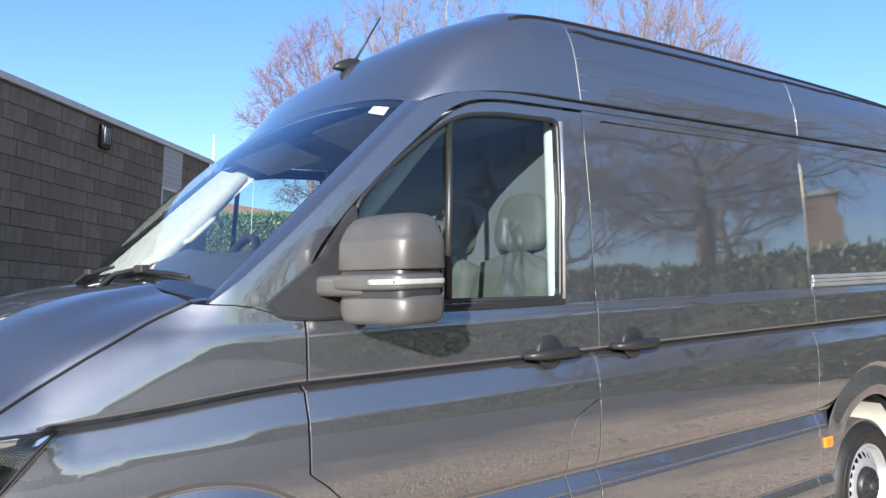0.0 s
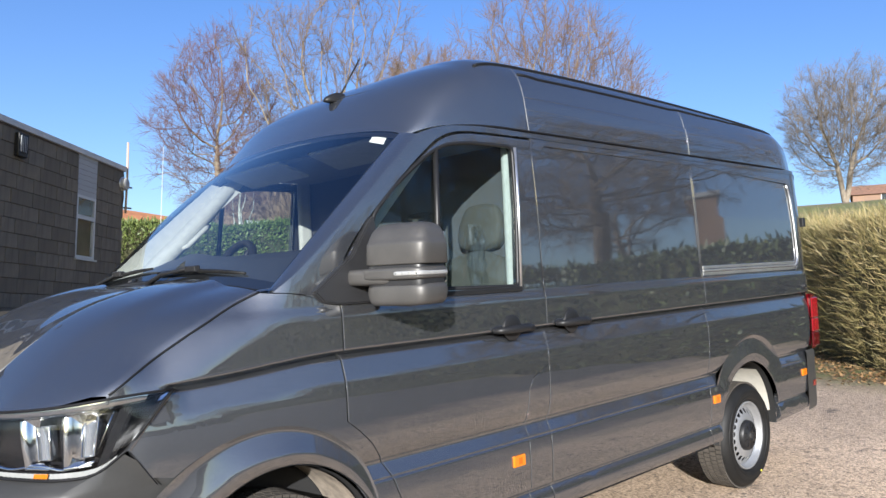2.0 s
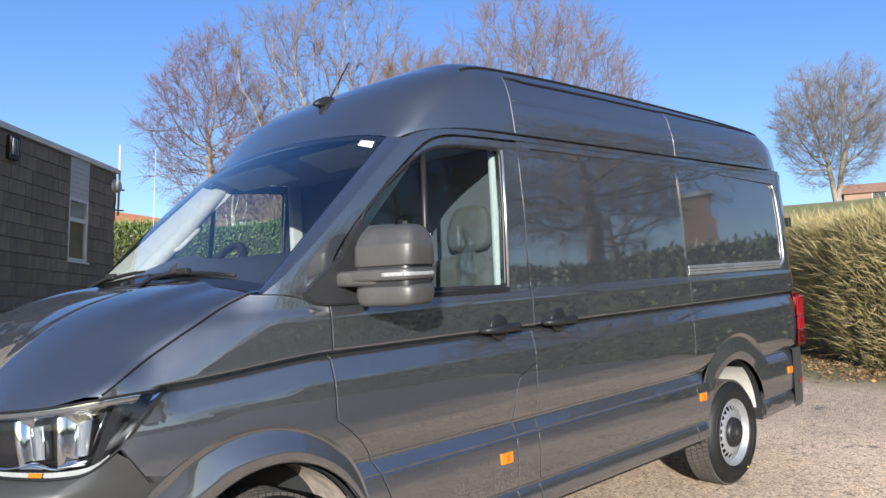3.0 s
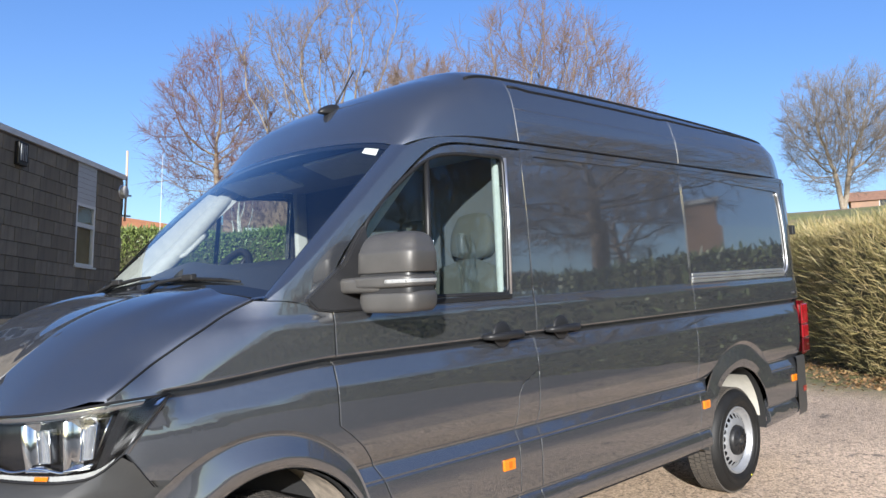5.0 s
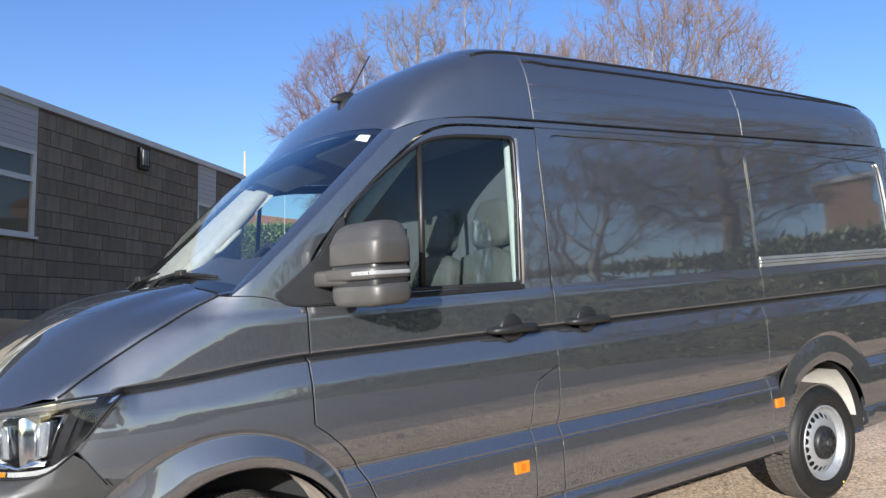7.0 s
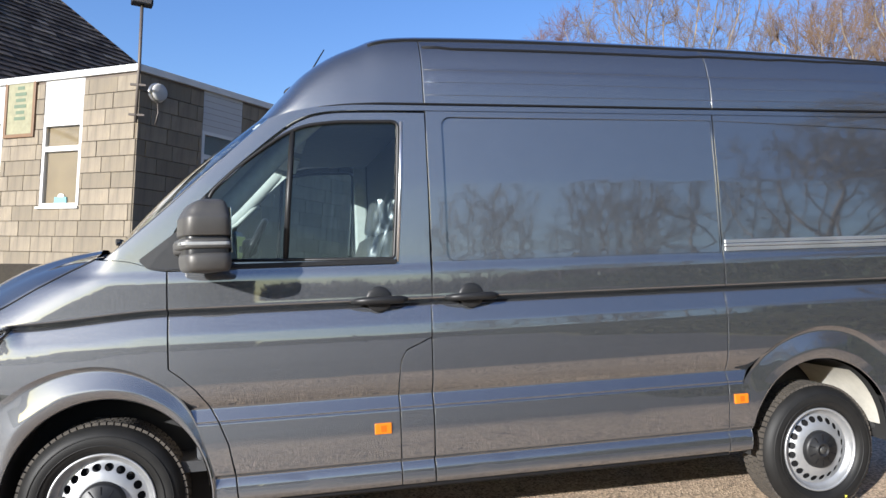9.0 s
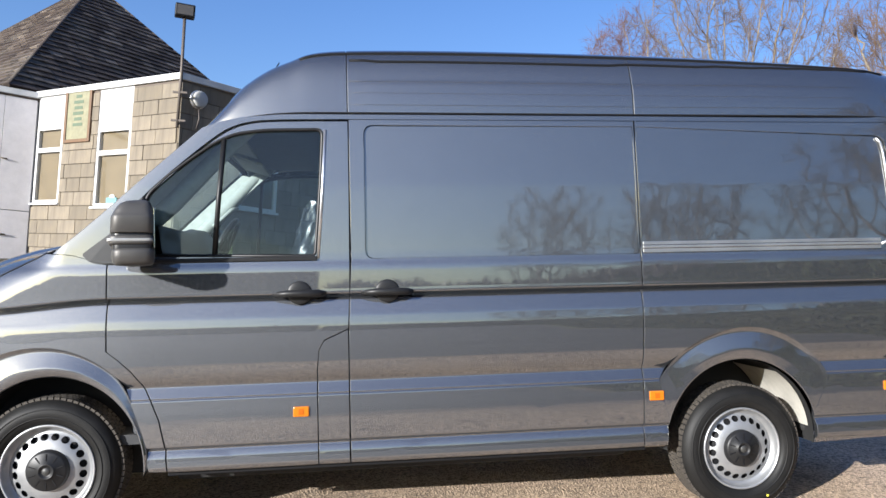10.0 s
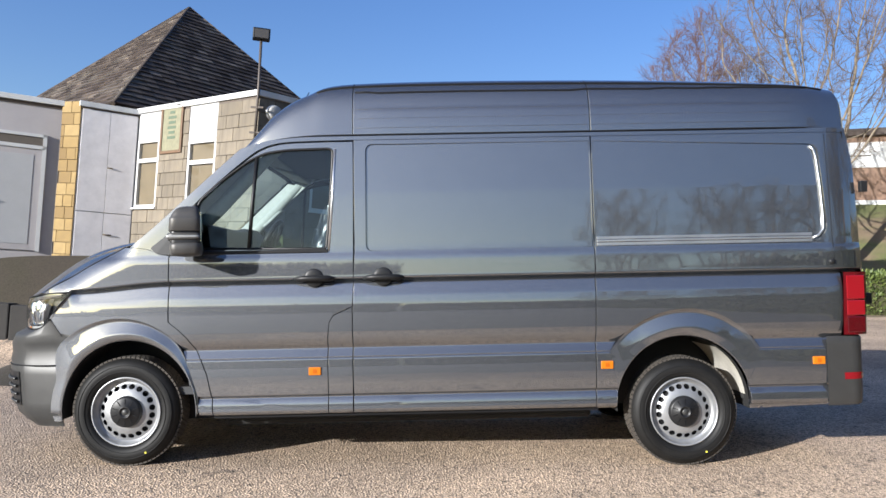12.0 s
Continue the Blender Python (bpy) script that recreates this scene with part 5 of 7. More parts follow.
tarmac = Mat("worn_tarmac", (0.2, 0.18, 0.16), 0.9)
gv = tarmac.coord()
stones = tarmac.node("TexVoronoi", Scale=70.0)
tarmac.link(gv, stones.inputs["Vector"])
sc = tarmac.ramp(stones.outputs["Color"], (0.1, (0.09, 0.072, 0.055)), (0.5, (0.42, 0.325, 0.24)), (0.95, (0.62, 0.50, 0.39)))
wear = tarmac.noise(0.55, 6, 0.65, gv)
fine = tarmac.noise(14, 5, 0.7, gv)
c1 = tarmac.mix(tarmac.ramp(wear, (0.35, (0, 0, 0)), (0.65, (1, 1, 1))), (0.30, 0.247, 0.195), (0.58, 0.46, 0.35))
c1 = tarmac.mix(0.80, c1, sc)
chips = tarmac.node("TexVoronoi", Scale=26.0)
tarmac.link(gv, chips.inputs["Vector"])
c1 = tarmac.mix(tarmac.ramp(chips.outputs["Distance"], (0.16, (0.85, 0.85, 0.85)), (0.26, (0, 0, 0))), c1, tarmac.ramp(chips.outputs["Color"], (0.2, (0.10, 0.08, 0.06)), (0.6, (0.36, 0.285, 0.215)), (0.9, (0.58, 0.48, 0.38))))
c1 = tarmac.mix(tarmac.ramp(fine, (0.30, (1, 1, 1)), (0.42, (0, 0, 0))), c1, (0.07, 0.06, 0.05))
c1 = tarmac.mix(1.0, c1, tarmac.ramp(tarmac.noise(0.32, 5, 0.6, gv), (0.33, (0.80, 0.76, 0.70)), (0.62, (1.42, 1.33, 1.20))), "MULTIPLY")
patch = tarmac.noise(2.3, 7, 0.72, gv)
c1 = tarmac.mix(tarmac.ramp(patch, (0.600, (0, 0, 0)), (0.68, (0.85, 0.85, 0.85))), c1, (0.060, 0.050, 0.042))
# moss, soil and thin grass creep in from the foot of the olive hedge
along = tarmac.node("VectorMath")
along.operation = "DOT_PRODUCT"
tarmac.link(gv, along.inputs[0])
along.inputs[1].default_value = (0.5696, -0.822, 0)
creep = tarmac.node("Math")
creep.operation = "MULTIPLY_ADD"
tarmac.link(tarmac.noise(1.1, 7, 0.7, gv), creep.inputs[0])
creep.inputs[1].default_value = 3.0
tarmac.link(along.outputs["Value"], creep.inputs[2])
apart = tarmac.node("MapRange")
tarmac.link(creep.outputs[0], apart.inputs["Value"])
apart.inputs["From Min"].default_value = 5.361 + 1.5 - 2.4
apart.inputs["From Max"].default_value = 5.361 + 1.5 - 1.2
split_x = tarmac.node("SeparateXYZ")
tarmac.link(gv, split_x.inputs[0])
east = tarmac.node("MapRange")
tarmac.link(split_x.outputs["X"], east.inputs["Value"])
east.inputs["From Min"].default_value = 8.2
east.inputs["From Max"].default_value = 9.6
both = tarmac.node("Math")
both.operation = "MULTIPLY"
tarmac.link(apart.outputs["Result"], both.inputs[0])
tarmac.link(east.outputs["Result"], both.inputs[1])
turf = tarmac.mix(tarmac.ramp(tarmac.noise(3.4, 6, 0.7, gv), (0.40, (0, 0, 0)), (0.60, (1, 1, 1))), (0.13, 0.15, 0.028), (0.20, 0.150, 0.075))
turf = tarmac.mix(tarmac.ramp(tarmac.noise(38, 4, 0.7, gv), (0.35, (0.75, 0.75, 0.75)), (0.6, (0, 0, 0))), turf, (0.055, 0.055, 0.022))
c1 = tarmac.mix(both.outputs[0], c1, turf)
# the unseen outer lot is darkened to dim bounce and reflections on the van
south = tarmac.node("Math")
south.operation = "MULTIPLY_ADD"
tarmac.link(tarmac.noise(0.6, 6, 0.7, gv), south.inputs[0])
south.inputs[1].default_value = 2.4
tarmac.link(split_x.outputs["Y"], south.inputs[2])
outer_dark = tarmac.node("MapRange")
tarmac.link(south.outputs[0], outer_dark.inputs["Value"])
outer_dark.inputs["From Min"].default_value = -0.9
outer_dark.inputs["From Max"].default_value = -2.4
asphalt = tarmac.ramp(stones.outputs["Color"], (0.1, (0.045, 0.045, 0.047)), (0.6, (0.085, 0.083, 0.08)), (0.95, (0.15, 0.145, 0.14)))
c1 = tarmac.mix(outer_dark.outputs["Result"], c1, asphalt)
west = tarmac.node("MapRange", To_Max=0.62)
tarmac.link(split_x.outputs["X"], west.inputs["Value"])
west.inputs["From Min"].default_value = 0.6
west.inputs["From Max"].default_value = -1.4
c1 = tarmac.mix(west.outputs["Result"], c1, tarmac.mix(0.5, c1, asphalt))
tarmac.color(c1)
tarmac.bump(stones.outputs["Distance"], 0.9, 0.010)
grass = Mat("winter_grass", (0.12, 0.14, 0.04), 0.95)
gg = grass.mix(grass.noise(3.0, 6), (0.075, 0.10, 0.022), (0.19, 0.185, 0.07))
gg = grass.mix(grass.ramp(grass.noise(0.35, 4), (0.45, (0, 0, 0)), (0.6, (1, 1, 1))), gg, (0.20, 0.145, 0.085))
grass.color(gg).bump(grass.noise(40, 5), 0.8, 0.05)
moss = Mat("mossy_tarmac", (0.1, 0.09, 0.05), 0.95)
mm = moss.mix(moss.ramp(moss.noise(1.3, 6), (0.42, (0, 0, 0)), (0.62, (1, 1, 1))), (0.036, 0.027, 0.017), (0.028, 0.024, 0.010))
moss.color(moss.mix(0.45, mm, moss.ramp(moss.noise(60, 3), (0.35, (0.016, 0.013, 0.009)), (0.65, (0.064, 0.050, 0.033))))).bump(moss.noise(70, 3), 0.5, 0.01)
for f in ground_bm.faces:
    c = f.calc_center_median()
    if not inside(LOT, c.x, c.y) and not (c.x > 8.8 and c.y < 12 and 0.5696 * c.x - 0.822 * c.y - 5.361 < 1.6 and c.y > -1):
        f.material_index = 1
    elif c.y > 10.8 and edge_distance(LOT_EDGE, c.x, c.y) < 0.8 + 0.5 * noise.noise(Vector((c.x, c.y, 3))):
        f.material_index = 1
    elif terrace(c.x, c.y) > 0.10:
        f.material_index = 2
ground = tagged(mesh_ob("ground", ground_bm, [tarmac, grass, moss], True), "worn sloping tarmac lot with mossy and grassy banks", "ground", kind="structure")

# ---- the flat-roofed building with a slated pyramid roof ----
TOP, BASE = 4.46, 0.9
building = thing("community_building", "single-storey building of large stone blocks with white panels", "building", kind="")
block_sun = Mat("stone_block", (0.4, 0.3, 0.18), 0.85)
bv = block_sun.coord()
br = block_sun.ramp(block_sun.random(), (0.0, (0.150, 0.123, 0.085)), (0.5, (0.192, 0.158, 0.111)), (1.0, (0.232, 0.193, 0.140)))
bn = block_sun.noise(3.5, 6, 0.65, bv)
br = block_sun.mix(block_sun.ramp(bn, (0.30, (0, 0, 0)), (0.75, (1, 1, 1))), block_sun.mix(0.6, br, (0.105, 0.093, 0.078)), br)
streak = block_sun.noise(1.0, 6, 0.7, block_sun.coord("Object", (9.0, 9.0, 1.2)))
br = block_sun.mix(block_sun.ramp(streak, (0.48, (0, 0, 0)), (0.72, (0.7, 0.7, 0.7))), br, (0.085, 0.072, 0.055))
block_sun.color(br).bump(block_sun.noise(45, 5), 0.35, 0.008)
mortar = plain("mortar", (0.135, 0.108, 0.075), 0.95, scale=12)
white_board = plain("white_boarding", (0.37, 0.37, 0.37), 0.5, scale=3, vary=0.06)
white_frame = plain("white_window_frame", (0.50, 0.50, 0.49), 0.35, vary=0.04)
fascia_mat = plain("white_fascia", (0.52, 0.52, 0.51), 0.5)
curtain = plain("pale_curtain", (0.155, 0.117, 0.070), 0.9, scale=4, vary=0.2)
# flat dim tone painted for the unlit room behind glass, and for vent slots
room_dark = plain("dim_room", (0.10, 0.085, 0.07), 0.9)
slate = Mat("slate", (0.05, 0.05, 0.055), 0.82, Specular_IOR_Level=0.25)
sl = slate.ramp(slate.island(), (0.0, (0.040, 0.031, 0.027)), (0.55, (0.076, 0.059, 0.050)), (0.9, (0.108, 0.087, 0.073)), (1.0, (0.19, 0.158, 0.132)))
slate.color(slate.mix(slate.ramp(slate.noise(1.2, 6), (0.5, (0, 0, 0)), (0.75, (0.6, 0.6, 0.6))), sl, (0.15, 0.14, 0.12))).bump(slate.noise(60, 4), 0.4, 0.01)

WALL_C = Vector((-4.30, 10.66))
WALL_D, WALL_E, WALL_F = Vector((-5.22, 10.06)), Vector((-5.66, 10.20)), Vector((-9.0, 8.35))


def wall_frame(a, b):
    """A matrix with x along the wall from a to b, y into the building, z up."""
    d = (b - a).normalized()
    return Matrix(((d.x, -d.y, 0, a.x), (d.y, d.x, 0, a.y), (0, 0, 1, 0), (0, 0, 0, 1))), (b - a).length


def block_wall(name, a, b, openings, top=TOP, thick=0.25):
    """A wall of separate stone blocks; openings are (x0, x1, z0, z1)."""
    m, ln = wall_frame(a, b)
    core = bmesh.new()
    cuts = sorted({0.0, ln, *[v for o in openings for v in o[:2]]})
    for x0, x1 in zip(cuts, cuts[1:]):
        mid = (x0 + x1) / 2
        spans, z = [], BASE
        for o in sorted((o for o in openings if o[0] < mid < o[1]), key=lambda o: o[2]):
            spans.append((z, o[2]))
            z = o[3]
        spans.append((z, top))
        for z0, z1 in spans:
            if z1 - z0 > 0.01:
                box(x0, 0.012, z0, x1, thick, z1, bm=core)
    wall = part(name, core, mortar, building, m=m)
    return wall, m, ln


BLOCKS = []


def lay_blocks(wall, ln, openings, course=0.245, length=0.48, top=TOP, seed=1, z0=BASE):
    rnd = random.Random(seed)
    z, row = top - 0.06, 0
    while z > z0 + 0.05:
        x = -rnd.uniform(0.05, 0.45)
        while x < ln:
            w = length * rnd.choice((0.75, 1.0, 1.0, 1.25))
            a, b = max(0.0, x), min(ln, x + w)
            x += w
            pieces = [(a, b)]
            for o in openings:
                if o[2] < z - 0.05 and o[3] > z - course + 0.05:
                    pieces = [q for p in pieces for q in ((p[0], min(p[1], o[0])), (max(p[0], o[1]), p[1])) if q[1] - q[0] > 0.04]
            for p in pieces:
                if p[1] - p[0] > 0.05:
                    BLOCKS.append((wall, p[0] + 0.0035, p[1] - 0.0035, z - course + 0.0045, z - 0.0035, rnd.uniform(-0.004, 0.004)))
        z -= course
        row += 1


def window_unit(wall, x0, x1, z0, z1, split, back, name="window"):
    """A white-framed window: a small top light over a tall pane."""
    win = part(name, box(x0, -0.004, z0, x1, 0.06, z0 + 0.055), white_frame, wall)
    for q in ((x0, z0 + 0.055, x0 + 0.055, z1), (x1 - 0.055, z0 + 0.055, x1, z1), (x0 + 0.055, z1 - 0.055, x1 - 0.055, z1), (x0 + 0.055, split - 0.04, x1 - 0.055, split + 0.04)):
        part("frame", box(q[0], -0.004, q[1], q[2], 0.06, q[3]), white_frame, win)
    for za, zb in ((z0 + 0.055, split - 0.04), (split + 0.04, z1 - 0.055)):
        pb = bmesh.new()
        pb.faces.new([pb.verts.new(q) for q in ((x0 + 0.055, 0.028, za), (x1 - 0.055, 0.028, za), (x1 - 0.055, 0.028, zb), (x0 + 0.055, 0.028, zb))])
        pb.normal_update()
        g = part("pane", orient(pb, (0, -1, 0)), pane_glass, win)
        g.visible_shadow = False
    part("sill", box(x0 - 0.03, -0.05, z0 - 0.035, x1 + 0.03, 0.05, z0 - 0.001), white_frame, win)
    # sheet behind the panes: curtain cloth, or with dim_room the room's gloom as colour
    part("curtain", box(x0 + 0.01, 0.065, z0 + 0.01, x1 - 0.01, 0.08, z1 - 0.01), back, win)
    return win


# shaded long wall
open_long = [(1.20, 2.02, 2.52, 3.78), (6.40, 7.12, 2.44, 3.66)]
wall_long, _, ln_long = block_wall("wall", WALL_A, WALL_B, [(x0, x1, z0, TOP) for x0, x1, z0, z1 in open_long])
for i, (x0, x1, z0, z1) in enumerate(open_long):
    part("white_panel", box(x0, -0.002, z1, x1, 0.10, TOP), white_board, wall_long)
    for zz in np.arange(z1 + 0.1, TOP, 0.1):
        part("panel_joint", box(x0, -0.004, zz, x1, 0.004, zz + 0.004), mortar, wall_long)
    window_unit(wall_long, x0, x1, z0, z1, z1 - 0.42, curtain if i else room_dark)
lay_blocks(wall_long, ln_long, [(x0, x1, z0, TOP) for x0, x1, z0, z1 in open_long], seed=3)
# sunlit wall: drawn from C to A so that its face looks outwards
open_sun = [(0.02, 0.78, 2.50, 3.88), (1.74, 2.60, 2.42, 3.76)]
wall_sun, m_sun, ln_sun = block_wall("wall", WALL_C, WALL_A, [(x0, x1, z0, TOP) for x0, x1, z0, z1 in open_sun])
for x0, x1, z0, z1 in open_sun:
    part("white_panel", box(x0, -0.002, z1, x1, 0.10, TOP), white_board, wall_sun)
    window_unit(wall_sun, x0, x1, z0, z1, z1 - 0.42, curtain)
lay_blocks(wall_sun, ln_sun, [(x0, x1, z0, TOP) for x0, x1, z0, z1 in open_sun], seed=5)
tissue_blue = plain("pale_blue_card", (0.16, 0.42, 0.50), 0.6)
tb = thing("tissue_box", "small pale blue tissue box on the window sill", "tissue box", m_sun @ Matrix.Translation((2.16, 0.046, 2.476)))
part("box", box(-0.13, -0.014, 0.0, 0.13, 0.016, 0.10, 0.006), tissue_blue, tb)
part("tissue", superbox(0.0, 0.0, 0.11, 0.07, 0.012, 0.05, 2.5), white_frame, tb, smooth=True)
# framed notice board
board_frame = plain("brown_wood", (0.12, 0.065, 0.03), 0.55)
board_green = plain("pale_green_board", (0.18, 0.172, 0.105), 0.6, scale=9, vary=0.25)
nb = thing("notice_board", "wooden framed pale green notice board on the sunlit wall", "notice board", m_sun @ Matrix.Translation((1.20, 0, 4.06)))
nb.matrix_basis = m_sun @ Matrix.Translation((1.20, -0.03, 4.06))
part("board", box(-0.30, 0.0, -0.45, 0.30, 0.028, 0.40), board_green, nb)
for q in ((-0.36, -0.51, -0.30, 0.46), (0.30, -0.51, 0.36, 0.46), (-0.30, 0.40, 0.30, 0.46), (-0.30, -0.51, 0.30, -0.45)):
    part("frame", box(q[0], -0.02, q[1], q[2], 0.03, q[3], 0.006), board_frame, nb)
letter = plain("dark_green_lettering", (0.075, 0.105, 0.065), 0.6)
for k, (w, z) in enumerate(((0.16, 0.28), (0.26, 0.18), (0.22, 0.08), (0.28, -0.02), (0.20, -0.12), (0.26, -0.22))):
    part("writing_bar", box(-w / 2, -0.004, z, w / 2, 0.0, z + 0.055), letter, nb)
# white double doors, pillar and entrance
m_cd, ln_cd = wall_frame(WALL_D, WALL_C)
cup = part("cupboard_wall", box(0, 0.02, BASE, ln_cd, 0.20, TOP - 0.02), white_board, building, m=m_cd)
entrance_white = plain("dull_white_entrance", (0.37, 0.345, 0.34), 0.5, scale=3, vary=0.06)
door_grey = plain("off_white_door", (0.66, 0.63, 0.625), 0.45, scale=4)
for x0, x1 in ((0.03, ln_cd / 2 - 0.004), (ln_cd / 2 + 0.004, ln_cd - 0.03)):
    for z0, z1 in ((1.30, 2.33), (2.345, 4.38)):
        leaf = part("door_leaf", box(x0, -0.012, z0, x1, 0.02, z1, 0.004), door_grey, cup)
part("bolt", tube([(ln_cd / 2, -0.03, 1.90), (ln_cd / 2 + 0.16, -0.03, 1.90)], 0.012, 6), mortar, cup)
part("bolt", tube([(ln_cd / 2, -0.03, 3.25), (ln_cd / 2 + 0.10, -0.03, 3.25)], 0.012, 6), mortar, cup)
m_de, ln_de = wall_frame(WALL_E, WALL_D)
pillar = part("pillar", box(0.012, 0.012, BASE, ln_de - 0.012, 0.30, TOP + 0.06), mortar, building, m=m_de)
lay_blocks(pillar, ln_de, [], course=0.235, length=0.30, top=TOP + 0.12, seed=8)
m_ef, ln_ef = wall_frame(WALL_F, WALL_E)
entrance = part("entrance_wall", box(0, 0.02, BASE, ln_ef, 0.20, TOP - 0.02), entrance_white, building, m=m_ef)
dx0 = ln_ef - 1.30
ent_door = part("entrance_door", box(dx0, -0.01, 1.50, dx0 + 1.0, 0.02, 3.50, 0.006), entrance_white, entrance)
for q in ((dx0 - 0.07, 1.48, dx0, 3.80), (dx0 + 1.0, 1.48, dx0 + 1.07, 3.80), (dx0 - 0.07, 3.50, dx0 + 1.07, 3.57), (dx0 - 0.07, 3.74, dx0 + 1.07, 3.80)):
    part("door_frame", box(q[0], -0.03, q[1], q[2], 0.02, q[3]), white_frame, ent_door)
part("door_panel", box(dx0 + 0.14, -0.016, 1.62, dx0 + 0.86, -0.008, 3.38, 0.004), white_board, ent_door)
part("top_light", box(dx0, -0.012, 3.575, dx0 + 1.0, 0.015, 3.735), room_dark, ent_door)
part("door_handle", tube([(dx0 + 0.08, -0.06, 2.45), (dx0 + 0.20, -0.06, 2.45)], 0.012, 6), alu, ent_door)
# flat roof, fascia
for a, b, lift in ((WALL_A, WALL_B, 0.0), (WALL_C, WALL_A, 0.004), (WALL_D, WALL_C, -0.02), (WALL_F, WALL_E, -0.02)):
    mm_, ll = wall_frame(a, b)
    part("fascia", box(-0.04, -0.05, TOP - 0.02 + lift, ll + 0.04, 0.06, TOP + 0.085 + lift, 0.006), fascia_mat, building, m=mm_)
roof_poly = [WALL_A, WALL_B, WALL_B + Vector((-6.9, 7.2)), Vector((-12.0, 17.0)), WALL_F + Vector((-2, 4)), WALL_F, WALL_E, WALL_D, WALL_C]
b = bmesh.new()
low = [b.verts.new((p.x, p.y, TOP - 0.10)) for p in roof_poly]
bmesh.ops.contextual_create(b, geom=low)
r = bmesh.ops.extrude_face_region(b, geom=b.faces[:])
for g in r["geom"]:
    if isinstance(g, bmesh.types.BMVert):
        g.co.z += 0.15
bmesh.ops.recalc_face_normals(b, faces=b.faces[:])
part("flat_roof", b, slate, building)
for a, c in ((roof_poly[1], roof_poly[2]), (roof_poly[2], roof_poly[3]), (roof_poly[3], roof_poly[5])):
    mm_, ll = wall_frame(a, c)
    part("back_wall", box(0, 0.02, BASE, ll, 0.2, TOP - 0.1), mortar, building, m=mm_)
# pyramid roof in slates
K = Vector((-5.2, 11.42, 4.80))
e1, e2, L = Vector((0.6508, 0.7593, 0)), Vector((-0.7593, 0.6508, 0)), 8.0
corners = [K, K + e1 * L, K + e1 * L + e2 * L, K + e2 * L]
apex = K + (e1 + e2) * (L / 2) + Vector((0, 0, 4.15))
b = bmesh.new()
av, cv = b.verts.new(apex - Vector((0, 0, 0.06))), [b.verts.new(c - Vector((0, 0, 0.06))) for c in corners]
for k in range(4):
    b.faces.new((cv[k], cv[(k + 1) % 4], av))
pyramid = part("pyramid_roof", b, mortar, building, "steep slated pyramid roof")
rnd = random.Random(11)
slates = bmesh.new()
for k in range(4):
    c0, c1 = corners[k], corners[(k + 1) % 4]
    mid = (c0 + c1) / 2
    up, side = apex - mid, (c1 - c0)
    n = side.cross(up).normalized()
    rows_n = 30 if k in (0, 3) else 12
    for i in range(rows_n):
        t0, t1 = i / rows_n, (i + 1.35) / rows_n
        half = side.length / 2 * (1 - t0)
        w = 0.30 if k in (0, 3) else 0.9
        x = -half - (w / 2 if i % 2 else 0)
        while x < half:
            x0, x1 = max(-half, x + 0.004), min(half, x + w - 0.004)
            x += w
            if x1 - x0 < 0.03:
                continue
            h1 = side.length / 2 * (1 - min(1, t1))
            d = side.normalized()
            jit = rnd.uniform(-0.006, 0.010)
            lo, hi = mid + up * t0, mid + up * min(1, t1)
            q = [lo + d * x0 + n * (0.048 + jit), lo + d * x1 + n * (0.048 + jit), hi + d * max(-h1, min(h1, x1)) + n * 0.006, hi + d * max(-h1, min(h1, x0)) + n * 0.006]
            q2 = [lo + d * x0 + n * 0.004, lo + d * x1 + n * 0.004]
            vs = [slates.verts.new(p) for p in q + q2]
            try:
                slates.faces.new(vs[:4])
                slates.faces.new((vs[1], vs[0], vs[4], vs[5]))
            except ValueError:
                pass
tagged(part("slate_covering", slates, slate, pyramid), kind="stuff")
for c in (corners[0], corners[1], corners[3]):
    part("hip_tile", tube([c + (apex - c) * 0.0, apex + Vector((0, 0, 0.0))], 0.05, 6), slate, pyramid)
# low retaining wall at the foot of the raised ground
# stone colour taken near black to carry the shade on the wall's face
kerb_mat = plain("shaded_stone", (0.022, 0.020, 0.018), 0.9, scale=5, vary=0.4)
rw = thing("retaining_wall", "low stone wall holding the raised ground, coloured dark for its shaded face", "wall", Matrix.Translation((-3.6, 6.30, ground_z(-3.6, 5.6))))
for k in range(9):
    part("stone", box(-0.62 * k - 0.60, -0.10 + 0.01 * (k % 2), -0.45, -0.62 * k, 0.25, 0.78 + 0.02 * (k % 3), 0.02), kerb_mat, rw)
# pole with floodlight, sounder dish, wall lamp
steel = plain("rusty_steel", (0.10, 0.085, 0.075), 0.6, 0.5)
dish_mat = plain("grey_bell_cover", (0.36, 0.355, 0.34), 0.6)


def pole_at(p, z0, z1, lamp):
    po = thing("pole", "thin steel pole bracketed to the building corner" + (" with a floodlight" if lamp else ""), "pole", Matrix.Translation((p.x, p.y, z0)))
    part("shaft", tube([(0, 0, 0), (0.01, 0, (z1 - z0) * 0.5), (0.0, 0, z1 - z0)], 0.025, 8), steel if lamp else plain("pale_rusty_pipe", (0.42, 0.30, 0.22), 0.6), po)
    for z in (0.10, 0.55):
        part("bracket", box(-0.10, -0.02, z, 0.12, 0.02, z + 0.03), steel, po)
    if lamp:
        part("floodlight", box(-0.15, -0.08, z1 - z0, 0.15, 0.10, z1 - z0 + 0.20, 0.015, m=pose(0, 0, 0, 0, 0, 15)), black_plastic, po)
        part("lamp_glass", box(-0.12, -0.088, z1 - z0 + 0.02, 0.12, -0.08, z1 - z0 + 0.17, m=pose(0, 0, 0, 0, 0, 15)), plain("dark_lamp_glass", (0.06, 0.055, 0.05), 0.2), po)
    return po


